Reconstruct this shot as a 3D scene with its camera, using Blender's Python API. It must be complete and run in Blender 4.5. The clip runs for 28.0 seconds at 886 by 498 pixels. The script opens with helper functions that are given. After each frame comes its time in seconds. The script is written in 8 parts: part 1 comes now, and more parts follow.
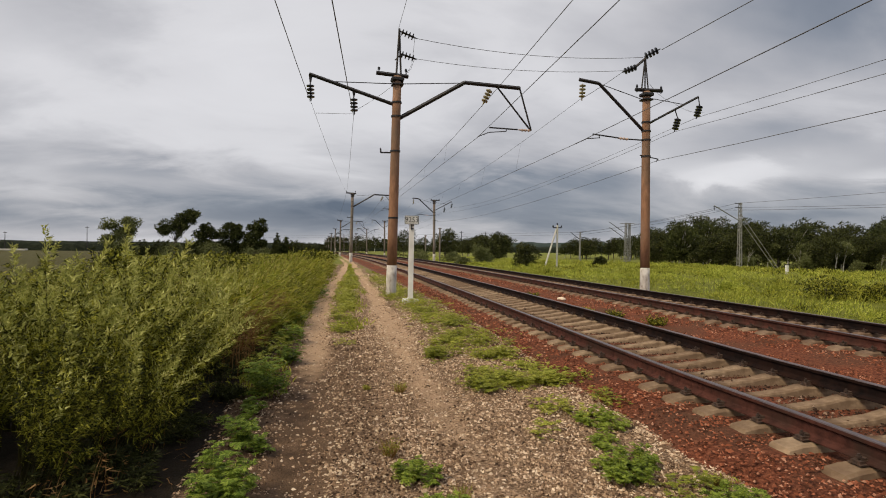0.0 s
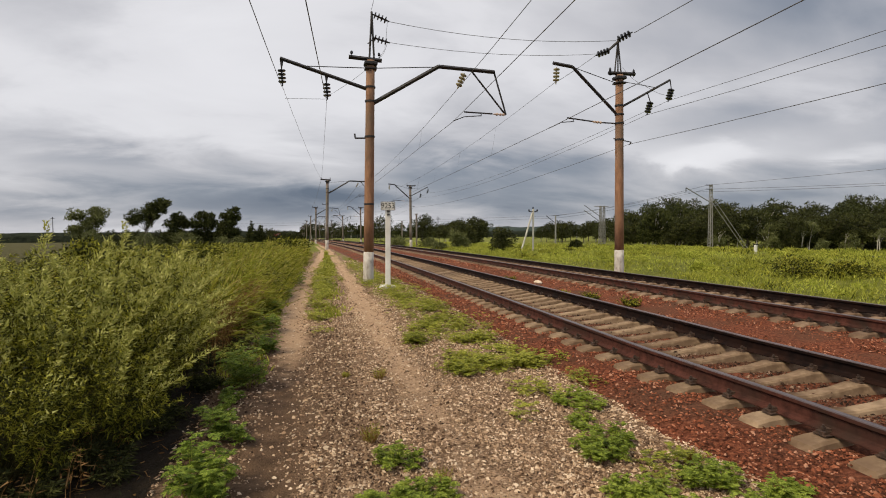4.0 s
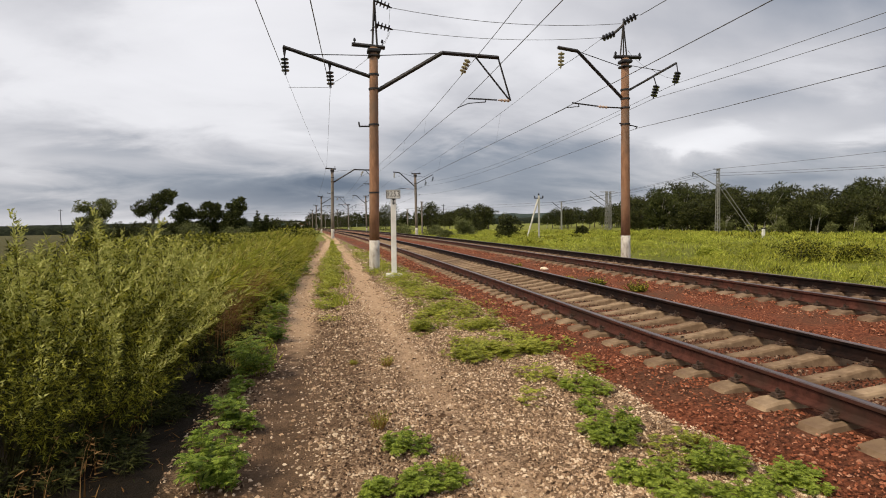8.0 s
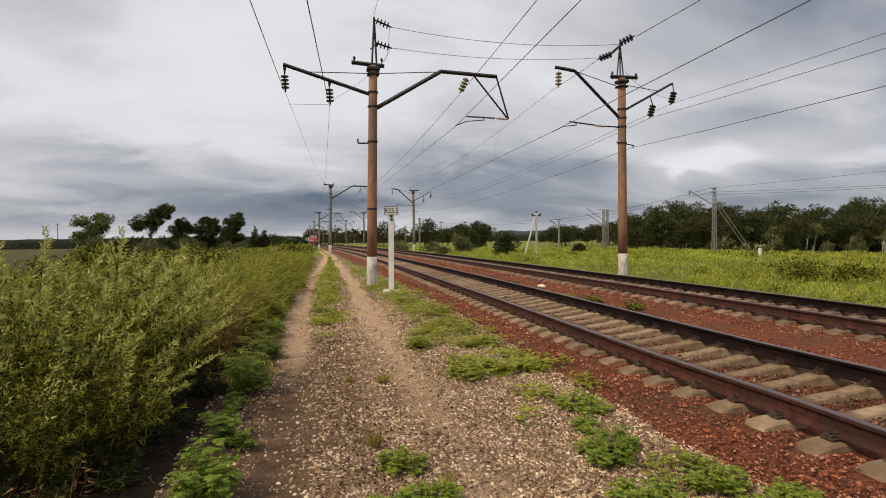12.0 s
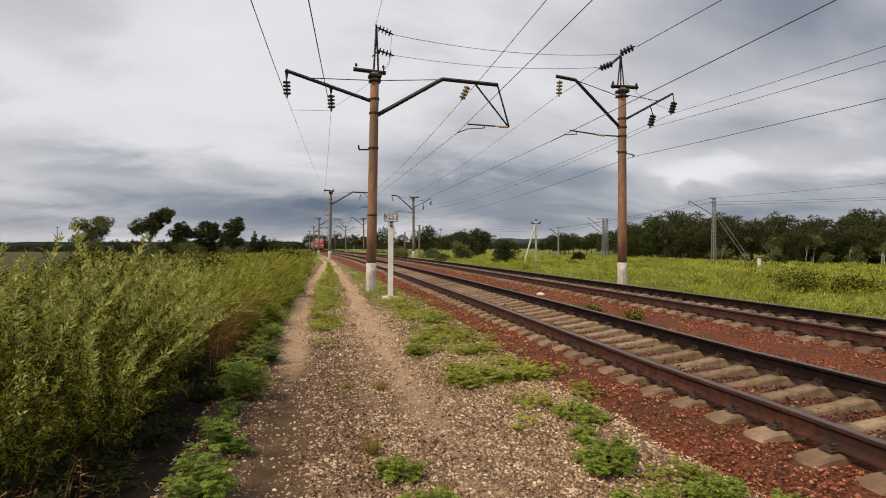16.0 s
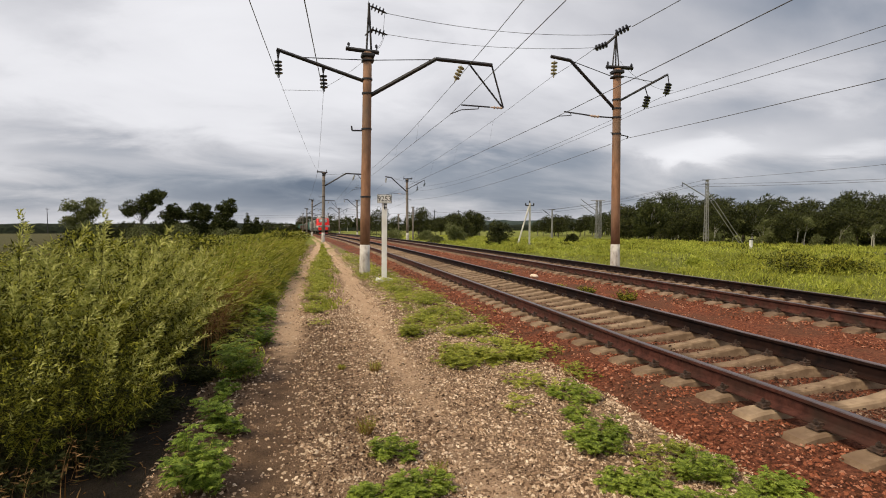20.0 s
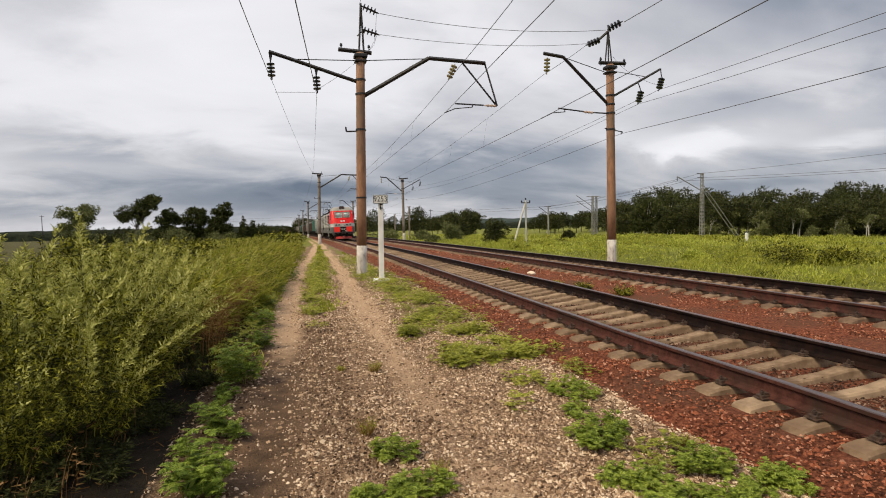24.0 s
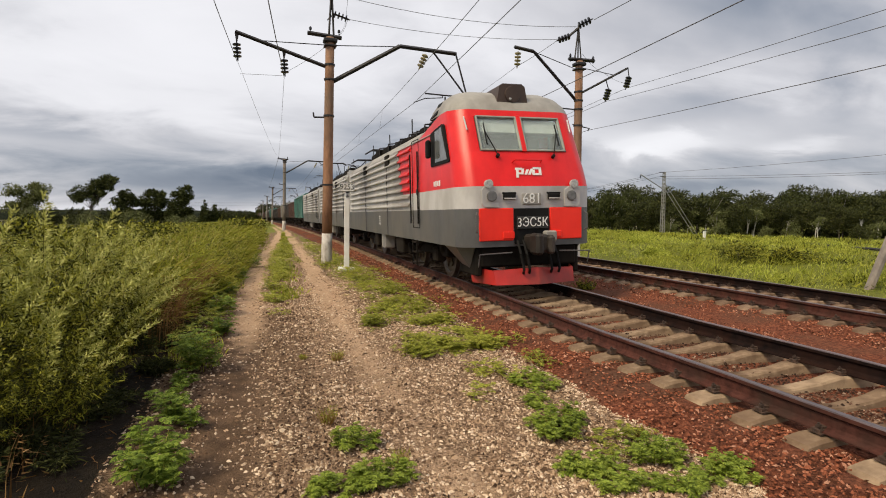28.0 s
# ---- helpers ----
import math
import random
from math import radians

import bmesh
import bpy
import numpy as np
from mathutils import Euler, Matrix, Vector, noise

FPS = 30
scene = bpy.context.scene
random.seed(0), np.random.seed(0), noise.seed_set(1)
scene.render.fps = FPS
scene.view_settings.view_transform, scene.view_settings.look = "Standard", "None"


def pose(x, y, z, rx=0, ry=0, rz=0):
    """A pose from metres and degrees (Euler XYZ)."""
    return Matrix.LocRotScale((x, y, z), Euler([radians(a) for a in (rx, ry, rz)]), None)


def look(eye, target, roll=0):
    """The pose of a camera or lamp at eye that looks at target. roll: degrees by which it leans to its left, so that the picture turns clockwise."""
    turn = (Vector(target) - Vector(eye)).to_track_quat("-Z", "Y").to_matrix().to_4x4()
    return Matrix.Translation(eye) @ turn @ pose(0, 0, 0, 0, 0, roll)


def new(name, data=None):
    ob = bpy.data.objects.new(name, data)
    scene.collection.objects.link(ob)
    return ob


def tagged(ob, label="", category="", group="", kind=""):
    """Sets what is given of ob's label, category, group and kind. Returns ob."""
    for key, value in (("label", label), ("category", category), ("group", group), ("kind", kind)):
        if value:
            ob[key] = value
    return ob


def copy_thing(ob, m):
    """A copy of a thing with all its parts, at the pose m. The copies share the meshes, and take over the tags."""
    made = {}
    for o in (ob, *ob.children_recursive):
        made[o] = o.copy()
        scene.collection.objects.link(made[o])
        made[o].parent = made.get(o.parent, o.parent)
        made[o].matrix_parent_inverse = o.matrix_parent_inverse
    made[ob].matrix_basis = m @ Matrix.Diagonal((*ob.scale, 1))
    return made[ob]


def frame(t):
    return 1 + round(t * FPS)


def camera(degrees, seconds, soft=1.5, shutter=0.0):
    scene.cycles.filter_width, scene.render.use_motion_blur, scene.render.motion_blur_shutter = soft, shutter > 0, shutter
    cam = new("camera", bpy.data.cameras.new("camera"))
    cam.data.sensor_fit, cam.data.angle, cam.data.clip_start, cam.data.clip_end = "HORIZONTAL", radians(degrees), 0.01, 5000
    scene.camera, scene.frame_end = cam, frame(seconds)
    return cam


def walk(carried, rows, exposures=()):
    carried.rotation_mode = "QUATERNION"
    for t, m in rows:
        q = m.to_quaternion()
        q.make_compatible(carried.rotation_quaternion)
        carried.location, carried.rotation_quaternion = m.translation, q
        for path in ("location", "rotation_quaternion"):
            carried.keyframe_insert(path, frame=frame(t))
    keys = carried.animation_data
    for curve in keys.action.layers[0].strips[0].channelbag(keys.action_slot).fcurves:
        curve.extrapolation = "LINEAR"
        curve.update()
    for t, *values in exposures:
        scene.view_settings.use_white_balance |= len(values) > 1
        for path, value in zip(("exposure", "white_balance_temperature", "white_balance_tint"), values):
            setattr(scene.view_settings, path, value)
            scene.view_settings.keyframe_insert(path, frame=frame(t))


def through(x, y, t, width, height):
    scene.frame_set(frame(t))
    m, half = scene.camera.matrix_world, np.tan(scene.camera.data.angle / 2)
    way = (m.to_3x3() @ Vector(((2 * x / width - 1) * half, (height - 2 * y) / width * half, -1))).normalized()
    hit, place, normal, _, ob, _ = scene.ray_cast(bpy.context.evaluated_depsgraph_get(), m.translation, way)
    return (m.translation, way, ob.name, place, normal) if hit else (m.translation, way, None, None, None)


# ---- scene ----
cam = camera(77.66, 28.0, soft=1.0)
PATH = [
    (0.0, pose(0, 0, 1.87, 89.37, -0.70, -11.95)),
    (0.5, pose(0, 0, 1.87, 88.99, -0.28, -12.20)),
    (1.0, pose(0, 0, 1.87, 88.68, -0.37, -12.71)),
    (1.5, pose(0, 0, 1.87, 88.80, -0.71, -12.79)),
    (2.0, pose(0, 0, 1.87, 88.65, -0.33, -13.26)),
    (2.5, pose(0, 0, 1.87, 88.86, -0.19, -13.14)),
    (3.0, pose(0, 0, 1.87, 89.18, -0.19, -13.40)),
    (3.5, pose(0, 0, 1.87, 88.49, 0.18, -14.18)),
    (5.5, pose(0, 0, 1.87, 87.30, 0.22, -14.50)),
    (6.0, pose(0, 0, 1.87, 87.16, 0.15, -14.16)),
    (6.5, pose(0, 0, 1.87, 87.23, 0.14, -13.48)),
    (7.0, pose(0, 0, 1.87, 87.42, 0.01, -13.28)),
    (7.5, pose(0, 0, 1.87, 87.06, 0.53, -13.52)),
    (8.0, pose(0, 0, 1.87, 86.59, 0.90, -13.80)),
    (8.5, pose(0, 0, 1.87, 86.93, 0.82, -14.31)),
    (9.0, pose(0, 0, 1.87, 87.31, 0.70, -14.26)),
    (9.5, pose(0, 0, 1.87, 87.46, 0.42, -13.99)),
    (10.0, pose(0, 0, 1.87, 87.59, 0.63, -13.71)),
    (10.5, pose(0, 0, 1.87, 87.59, 0.94, -14.39)),
    (11.0, pose(0, 0, 1.87, 87.29, 1.20, -13.91)),
    (11.5, pose(0, 0, 1.87, 87.90, 1.06, -13.74)),
    (12.0, pose(0, 0, 1.87, 88.33, 0.51, -14.04)),
    (12.5, pose(0, 0, 1.87, 88.65, 0.14, -14.02)),
    (14.5, pose(0, 0, 1.87, 88.75, -0.21, -13.87)),
    (15.0, pose(0, 0, 1.87, 88.85, 0.17, -14.49)),
    (15.5, pose(0, 0, 1.87, 88.85, 0.26, -14.41)),
    (16.0, pose(0, 0, 1.87, 89.06, -0.12, -14.08)),
    (16.5, pose(0, 0, 1.87, 89.38, -0.60, -13.12)),
    (17.0, pose(0, 0, 1.87, 89.29, 0.22, -12.94)),
    (17.5, pose(0, 0, 1.87, 89.03, 0.56, -14.54)),
    (18.0, pose(0, 0, 1.87, 88.45, -0.12, -14.82)),
    (18.5, pose(0, 0, 1.87, 88.10, -0.43, -15.26)),
    (19.0, pose(0, 0, 1.87, 87.93, -0.47, -15.52)),
    (19.5, pose(0, 0, 1.87, 87.55, -0.13, -14.76)),
    (20.0, pose(0, 0, 1.87, 87.17, -0.14, -14.73)),
    (20.5, pose(0, 0, 1.87, 86.94, 0.64, -14.43)),
    (21.0, pose(0, 0, 1.87, 87.12, 1.24, -14.50)),
    (21.5, pose(0, 0, 1.87, 86.90, 1.36, -14.53)),
    (23.5, pose(0, 0, 1.87, 86.46, 1.71, -14.35)),
    (24.0, pose(0, 0, 1.87, 87.07, 1.08, -15.11)),
    (24.5, pose(0, 0, 1.87, 86.82, 0.00, -15.47)),
    (25.0, pose(0, 0, 1.87, 86.76, -0.21, -15.60)),
    (25.5, pose(0, 0, 1.87, 86.51, -0.30, -15.65)),
    (26.0, pose(0, 0, 1.87, 86.31, -0.23, -15.95)),
    (26.5, pose(0, 0, 1.87, 86.25, -0.43, -16.08)),
    (27.0, pose(0, 0, 1.87, 86.56, -0.52, -16.16)),
    (27.5, pose(0, 0, 1.87, 86.35, -0.31, -17.02)),
    (28.0, pose(0, 0, 1.87, 86.08, -0.64, -18.54)),
]
walk(cam, PATH, [(0.0, -0.30), (1.0, -0.26), (2.0, -0.22), (3.0, -0.20), (6.0, -0.11), (8.0, -0.03), (10.0, -0.05), (11.0, -0.18), (12.0, -0.19), (15.0, -0.18), (17.0, -0.16), (18.0, -0.13), (20.0, -0.05), (21.0, -0.01), (24.0, -0.03), (26.0, -0.06), (28.0, 0.01)])

# ---- light ----
SUN_FROM = Vector((-0.80, -0.30, 1.05)).normalized()


CLOUD_FORMS = [  # compass and height of the middle, half width and half height in degrees, tone
    (-2.4, 2.4, 7, 1.6, -0.20), (-23, 1.6, 9, 1.2, -0.05), (13.6, 6.2, 6, 1.6, -0.22), (26.3, 5.4, 7, 1.8, -0.10),
    (40.0, 6.7, 3.8, 0.9, 0.36), (51, 5.6, 3.0, 0.8, 0.22), (54, 8.6, 8, 1.8, -0.10), (45, 10.0, 11, 1.8, -0.15), (-12, 12.3, 14, 4.0, 0.13), (-17, 6.6, 4.5, 1.0, -0.10), (-21, 4.6, 9, 1.6, 0.13), (-9, 7.8, 8, 2.2, 0.10), (4, 8.5, 6, 2.2, 0.08), (-24, 20, 10, 5, -0.22), (47, 20, 12, 6, -0.27), (22, 17, 9, 6, 0.06)]


def make_world():
    w = bpy.data.worlds.new("overcast_sky")
    scene.world = w
    w.use_nodes = True
    nt = w.node_tree
    nt.nodes.clear()
    N, L = nt.nodes.new, nt.links.new
    out, bg = N("ShaderNodeOutputWorld"), N("ShaderNodeBackground")
    sky = N("ShaderNodeTexSky")
    sky.sky_type, sky.sun_disc = "NISHITA", False
    sky.sun_elevation, sky.sun_rotation = math.asin(SUN_FROM.z), math.atan2(SUN_FROM.x, SUN_FROM.y)
    dim = N("ShaderNodeMix")
    dim.data_type, dim.blend_type = "RGBA", "MULTIPLY"
    dim.inputs["Factor"].default_value = 1.0
    dim.inputs["B"].default_value = (0.07, 0.07, 0.07, 1)
    L(sky.outputs["Color"], dim.inputs["A"])
    tc, sep = N("ShaderNodeTexCoord"), N("ShaderNodeSeparateXYZ")
    L(tc.outputs["Generated"], sep.inputs[0])

    def m(op, a, b=None, c=None):
        n = N("ShaderNodeMath")
        n.operation = op
        for i, v in enumerate((a, b, c)):
            if v is None:
                continue
            if isinstance(v, (int, float)):
                n.inputs[i].default_value = v
            else:
                L(v, n.inputs[i])
        return n.outputs[0]

    up = m("MAXIMUM", sep.outputs["Z"], 0.0)
    den = m("ADD", up, 0.27)
    comb = N("ShaderNodeCombineXYZ")
    L(m("DIVIDE", sep.outputs["X"], den), comb.inputs[0])
    L(m("DIVIDE", sep.outputs["Y"], den), comb.inputs[1])

    def cloud(scale, detail, rough, seed, dist=0.3):
        n = N("ShaderNodeTexNoise")
        n.noise_dimensions = "4D"
        n.inputs["W"].default_value = seed
        n.inputs["Scale"].default_value, n.inputs["Detail"].default_value = scale, detail
        n.inputs["Roughness"].default_value, n.inputs["Distortion"].default_value = rough, dist
        mp = N("ShaderNodeMapping")
        mp.inputs["Rotation"].default_value = (0, 0, 0.35)
        mp.inputs["Scale"].default_value = (0.62, 1.0, 1.0)
        L(comb.outputs[0], mp.inputs[0])
        L(mp.outputs[0], n.inputs["Vector"])
        return n.outputs["Fac"]

    big = cloud(0.85, 5, 0.5, 3.4)
    fine = cloud(2.6, 8, 0.55, 8.1, 0.5)
    body = m("ADD", m("MULTIPLY", big, 0.62), m("MULTIPLY", fine, 0.38))
    # cloud deck: thin and bright overhead, heavy and slate coloured towards the distance
    deck = N("ShaderNodeMapRange")
    deck.inputs["From Min"].default_value, deck.inputs["From Max"].default_value = 0.025, 0.165
    deck.interpolation_type = "SMOOTHSTEP"
    L(up, deck.inputs["Value"])
    tone = m("ADD", m("ADD", m("MULTIPLY", deck.outputs[0], 0.27), 0.315), m("MULTIPLY", m("SUBTRACT", body, 0.5), 1.9))
    compass, height = m("ARCTAN2", sep.outputs["X"], sep.outputs["Y"]), m("ARCSINE", sep.outputs["Z"])
    drift = m("MULTIPLY", m("SUBTRACT", fine, 0.5), 0.22)

    def bank(az, el, wide, high, amount):
        """A streak of heavier (-) or thinner (+) cloud with ragged edges; degrees."""
        a = m("DIVIDE", m("SUBTRACT", m("ADD", compass, m("MULTIPLY", drift, 1.6)), radians(az)), radians(wide))
        b = m("DIVIDE", m("SUBTRACT", m("ADD", height, m("MULTIPLY", drift, 0.55)), radians(el)), radians(high))
        return m("MULTIPLY", m("POWER", 2.718, m("MULTIPLY", m("ADD", m("MULTIPLY", a, a), m("MULTIPLY", b, b)), -1.0)), amount)

    for form in CLOUD_FORMS:
        tone = m("ADD", tone, bank(*form))
    # a paler gap of clear air just above the horizon
    gap = N("ShaderNodeMapRange")
    gap.inputs["From Min"].default_value, gap.inputs["From Max"].default_value = 0.055, -0.01
    gap.interpolation_type = "SMOOTHSTEP"
    L(sep.outputs["Z"], gap.inputs["Value"])
    tone = m("ADD", tone, m("MULTIPLY", gap.outputs[0], 0.20))
    ramp = N("ShaderNodeValToRGB")
    cr = ramp.color_ramp
    cr.elements[0].position, cr.elements[0].color = 0.0, (0.110, 0.138, 0.190, 1)
    cr.elements[1].position, cr.elements[1].color = 1.0, (0.745, 0.74, 0.765, 1)
    for pos, col in ((0.25, (0.225, 0.25, 0.30, 1)), (0.5, (0.465, 0.465, 0.495, 1)), (0.72, (0.665, 0.66, 0.685, 1))):
        e = cr.elements.new(pos)
        e.color = col
    L(tone, ramp.inputs[0])
    mix = N("ShaderNodeMix")
    mix.data_type = "RGBA"
    mix.inputs["Factor"].default_value = 0.93
    L(dim.outputs["Result"], mix.inputs["A"])
    L(ramp.outputs[0], mix.inputs["B"])
    # the veiled sun brightens the cloud around it
    dot = N("ShaderNodeVectorMath")
    dot.operation = "DOT_PRODUCT"
    L(tc.outputs["Generated"], dot.inputs[0])
    dot.inputs[1].default_value = SUN_FROM
    glow = m("MULTIPLY", m("POWER", m("MAXIMUM", dot.outputs["Value"], 0.0), 2.6), 0.35)
    warm = N("ShaderNodeMix")
    warm.data_type, warm.blend_type = "RGBA", "ADD"
    warm.inputs["B"].default_value = (1.0, 0.90, 0.70, 1)
    L(glow, warm.inputs["Factor"])
    warm.clamp_factor = False
    L(mix.outputs["Result"], warm.inputs["A"])
    L(warm.outputs["Result"], bg.inputs["Color"])
    bg.inputs["Strength"].default_value = 1.32
    L(bg.outputs[0], out.inputs[0])


make_world()
sun = new("sun", bpy.data.lights.new("sun", "SUN"))
sun.data.energy, sun.data.angle, sun.data.color = 2.9, radians(12), (1.0, 0.83, 0.56)
sun.matrix_world = look(SUN_FROM * 50, (0, 0, 0))

# ---- materials ----
def material(name, stops, scale=8.0, detail=6.0, rough=0.8, metal=0.0, bump=0.3, bump_scale=None, stain=None, stain_scale=0.8,
             spread=0.0, random_by="", stretch=(1, 1, 1), bump_dist=0.01, gloss=0.5):
    """A noise-driven surface: stops of (position, colour), a coarser stain, and a relief."""
    mt = bpy.data.materials.new(name)
    mt.use_nodes = True
    nt = mt.node_tree
    N, L = nt.nodes.new, nt.links.new
    b = nt.nodes["Principled BSDF"]
    tc, mp = N("ShaderNodeTexCoord"), N("ShaderNodeMapping")
    mp.inputs["Scale"].default_value = stretch
    L(tc.outputs["Object"], mp.inputs[0])
    n = N("ShaderNodeTexNoise")
    n.inputs["Scale"].default_value, n.inputs["Detail"].default_value, n.inputs["Roughness"].default_value = scale, detail, 0.62
    L(mp.outputs[0], n.inputs["Vector"])
    ramp = N("ShaderNodeValToRGB")
    cr = ramp.color_ramp
    while len(cr.elements) < len(stops):
        cr.elements.new(0.5)
    for e, (pos, col) in zip(cr.elements, stops):
        e.position, e.color = pos, (*col, 1)
    fac = n.outputs["Fac"]
    if random_by:
        src = N("ShaderNodeObjectInfo").outputs["Random"] if random_by == "object" else N("ShaderNodeNewGeometry").outputs["Random Per Island"]
        add = N("ShaderNodeMath")
        add.operation = "MULTIPLY_ADD"
        sub = N("ShaderNodeMath")
        sub.operation = "SUBTRACT"
        L(src, sub.inputs[0])
        sub.inputs[1].default_value = 0.5
        L(sub.outputs[0], add.inputs[0])
        add.inputs[1].default_value = spread
        L(fac, add.inputs[2])
        fac = add.outputs[0]
    L(fac, ramp.inputs[0])
    col = ramp.outputs[0]
    if stain:
        s = N("ShaderNodeTexNoise")
        s.inputs["Scale"].default_value, s.inputs["Detail"].default_value = stain_scale, 5
        L(mp.outputs[0], s.inputs["Vector"])
        r2 = N("ShaderNodeMapRange")
        r2.inputs["From Min"].default_value, r2.inputs["From Max"].default_value = 0.45, 0.70
        L(s.outputs["Fac"], r2.inputs["Value"])
        mx = N("ShaderNodeMix")
        mx.data_type = "RGBA"
        L(r2.outputs[0], mx.inputs["Factor"])
        L(col, mx.inputs["A"])
        mx.inputs["B"].default_value = (*stain, 1)
        col = mx.outputs["Result"]
    L(col, b.inputs["Base Color"])
    b.inputs["Roughness"].default_value, b.inputs["Metallic"].default_value = rough, metal
    b.inputs["Specular IOR Level"].default_value = gloss
    if bump:
        n2 = n
        if bump_scale:
            n2 = N("ShaderNodeTexNoise")
            n2.inputs["Scale"].default_value, n2.inputs["Detail"].default_value = bump_scale, 5
            L(mp.outputs[0], n2.inputs["Vector"])
        bp = N("ShaderNodeBump")
        bp.inputs["Strength"].default_value, bp.inputs["Distance"].default_value = bump, bump_dist
        L(n2.outputs["Fac"], bp.inputs["Height"])
        L(bp.outputs[0], b.inputs["Normal"])
    return mt


def two(a, b, lo=0.35, hi=0.65):
    return [(lo, a), (hi, b)]


M_CONCRETE = material("sleeper_concrete", two((0.22, 0.150, 0.098), (0.39, 0.285, 0.190)), 9, 8, 0.95, bump=0.6, stain=(0.10, 0.062, 0.040), stain_scale=2.6, spread=0.35, random_by="object", gloss=0.15)
M_CONCRETE_OILY = material("oily_sleeper_concrete", two((0.18, 0.120, 0.082), (0.34, 0.240, 0.165)), 9, 8, 0.95, bump=0.6, stain=(0.09, 0.052, 0.034), stain_scale=2.6, spread=0.35, random_by="object", gloss=0.15)
M_RAIL = material("rusty_rail", two((0.038, 0.014, 0.011), (0.100, 0.037, 0.028)), 12, 8, 0.85, bump=0.4, stain=(0.035, 0.022, 0.017), stain_scale=3, gloss=0.15)
M_RAIL_DARK = material("dark_rail_side", two((0.006, 0.004, 0.004), (0.016, 0.009, 0.008)), 12, 8, 0.75, bump=0.3, stain=(0.024, 0.011, 0.008), stain_scale=3, gloss=0.08)
M_RAILTOP = material("polished_rail_head", two((0.075, 0.055, 0.056), (0.14, 0.105, 0.106)), 30, 4, 0.38, 0.5, bump=0.1, stretch=(1, 0.1, 1), gloss=0.4)
M_CLIP = material("rusted_fastening", two((0.03, 0.018, 0.014), (0.08, 0.045, 0.03)), 20, 5, 0.85)
M_BALLAST = material("ballast_bed", [(0.3, (0.038, 0.012, 0.007)), (0.5, (0.160, 0.052, 0.029)), (0.66, (0.285, 0.106, 0.060))], 26, 10, 0.97, gloss=0.1, bump=1.0, stain=(0.11, 0.055, 0.035), stain_scale=0.9, bump_dist=0.04)
M_STONE_RED = material("red_ballast_stone", [(0.1, (0.060, 0.022, 0.012)), (0.42, (0.222, 0.072, 0.038)), (0.82, (0.325, 0.114, 0.062)), (1.0, (0.46, 0.24, 0.16))], 3, 4, 0.95, gloss=0.15, bump=0.3, spread=1.1, random_by="island")
M_STONE_OILY = material("oil_darkened_stone", [(0.1, (0.022, 0.012, 0.008)), (0.5, (0.082, 0.043, 0.028)), (0.85, (0.15, 0.086, 0.058)), (1.0, (0.32, 0.22, 0.16))], 3, 4, 0.9, gloss=0.2, bump=0.3, spread=1.0, random_by="island")
M_STONE_PALE = material("pale_gravel_stone", [(0.05, (0.10, 0.060, 0.037)), (0.36, (0.325, 0.215, 0.139)), (0.72, (0.50, 0.358, 0.242)), (1.0, (0.75, 0.62, 0.48))], 3, 4, 0.95, gloss=0.15, bump=0.3, spread=1.0, random_by="island")
M_STONE_DARK = material("dark_gravel_stone", [(0.05, (0.045, 0.027, 0.018)), (0.45, (0.185, 0.118, 0.076)), (0.8, (0.36, 0.25, 0.166)), (1.0, (0.62, 0.50, 0.37))], 3, 4, 0.95, gloss=0.15, bump=0.3, spread=1.1, random_by="island")
M_POLE = material("rust_stained_concrete", two((0.18, 0.092, 0.052), (0.34, 0.180, 0.105)), 5, 8, 0.9, bump=0.35, stain=(0.19, 0.14, 0.105), stain_scale=1.2, stretch=(1, 1, 0.35))
M_POLE_GREY = material("weathered_pole_concrete", two((0.15, 0.13, 0.115), (0.26, 0.23, 0.20)), 5, 8, 0.9, bump=0.35, stain=(0.18, 0.11, 0.075), stretch=(1, 1, 0.35))
M_WHITEWASH = material("flaking_whitewash", [(0.3, (0.20, 0.16, 0.13)), (0.48, (0.50, 0.47, 0.44)), (0.7, (0.66, 0.64, 0.61))], 6, 9, 0.9, bump=0.4, stretch=(1, 1, 0.5))
M_WHITE = material("white_paint", two((0.70, 0.70, 0.70), (0.82, 0.82, 0.81)), 8, 6, 0.55, bump=0.1, stain=(0.60, 0.58, 0.54), stain_scale=2)
M_BLACK = material("black_paint", two((0.012, 0.012, 0.012), (0.03, 0.03, 0.03)), 20, 4, 0.5, bump=0.1)
M_STEEL = material("dark_painted_steel", two((0.006, 0.006, 0.009), (0.015, 0.015, 0.019)), 9, 6, 0.6, bump=0.2, stain=(0.022, 0.014, 0.012), stain_scale=4)
M_GREYSTEEL = material("galvanised_lattice_steel", two((0.17, 0.17, 0.16), (0.30, 0.30, 0.29)), 9, 6, 0.7, bump=0.2)
M_INSUL = material("brown_porcelain", two((0.005, 0.005, 0.007), (0.014, 0.013, 0.015)), 9, 4, 0.25, bump=0.05)
M_INSUL_GLASS = material("yellowish_glass_insulator", two((0.20, 0.17, 0.09), (0.36, 0.32, 0.19)), 9, 4, 0.18, bump=0.05)
M_INSUL_PALE = material("pale_rod_insulator", two((0.36, 0.25, 0.20), (0.5, 0.38, 0.31)), 9, 4, 0.4, bump=0.05)
M_WIRE = material("oxidised_wire", two((0.07, 0.07, 0.075), (0.13, 0.13, 0.135)), 20, 3, 0.6, 0.3, bump=0)


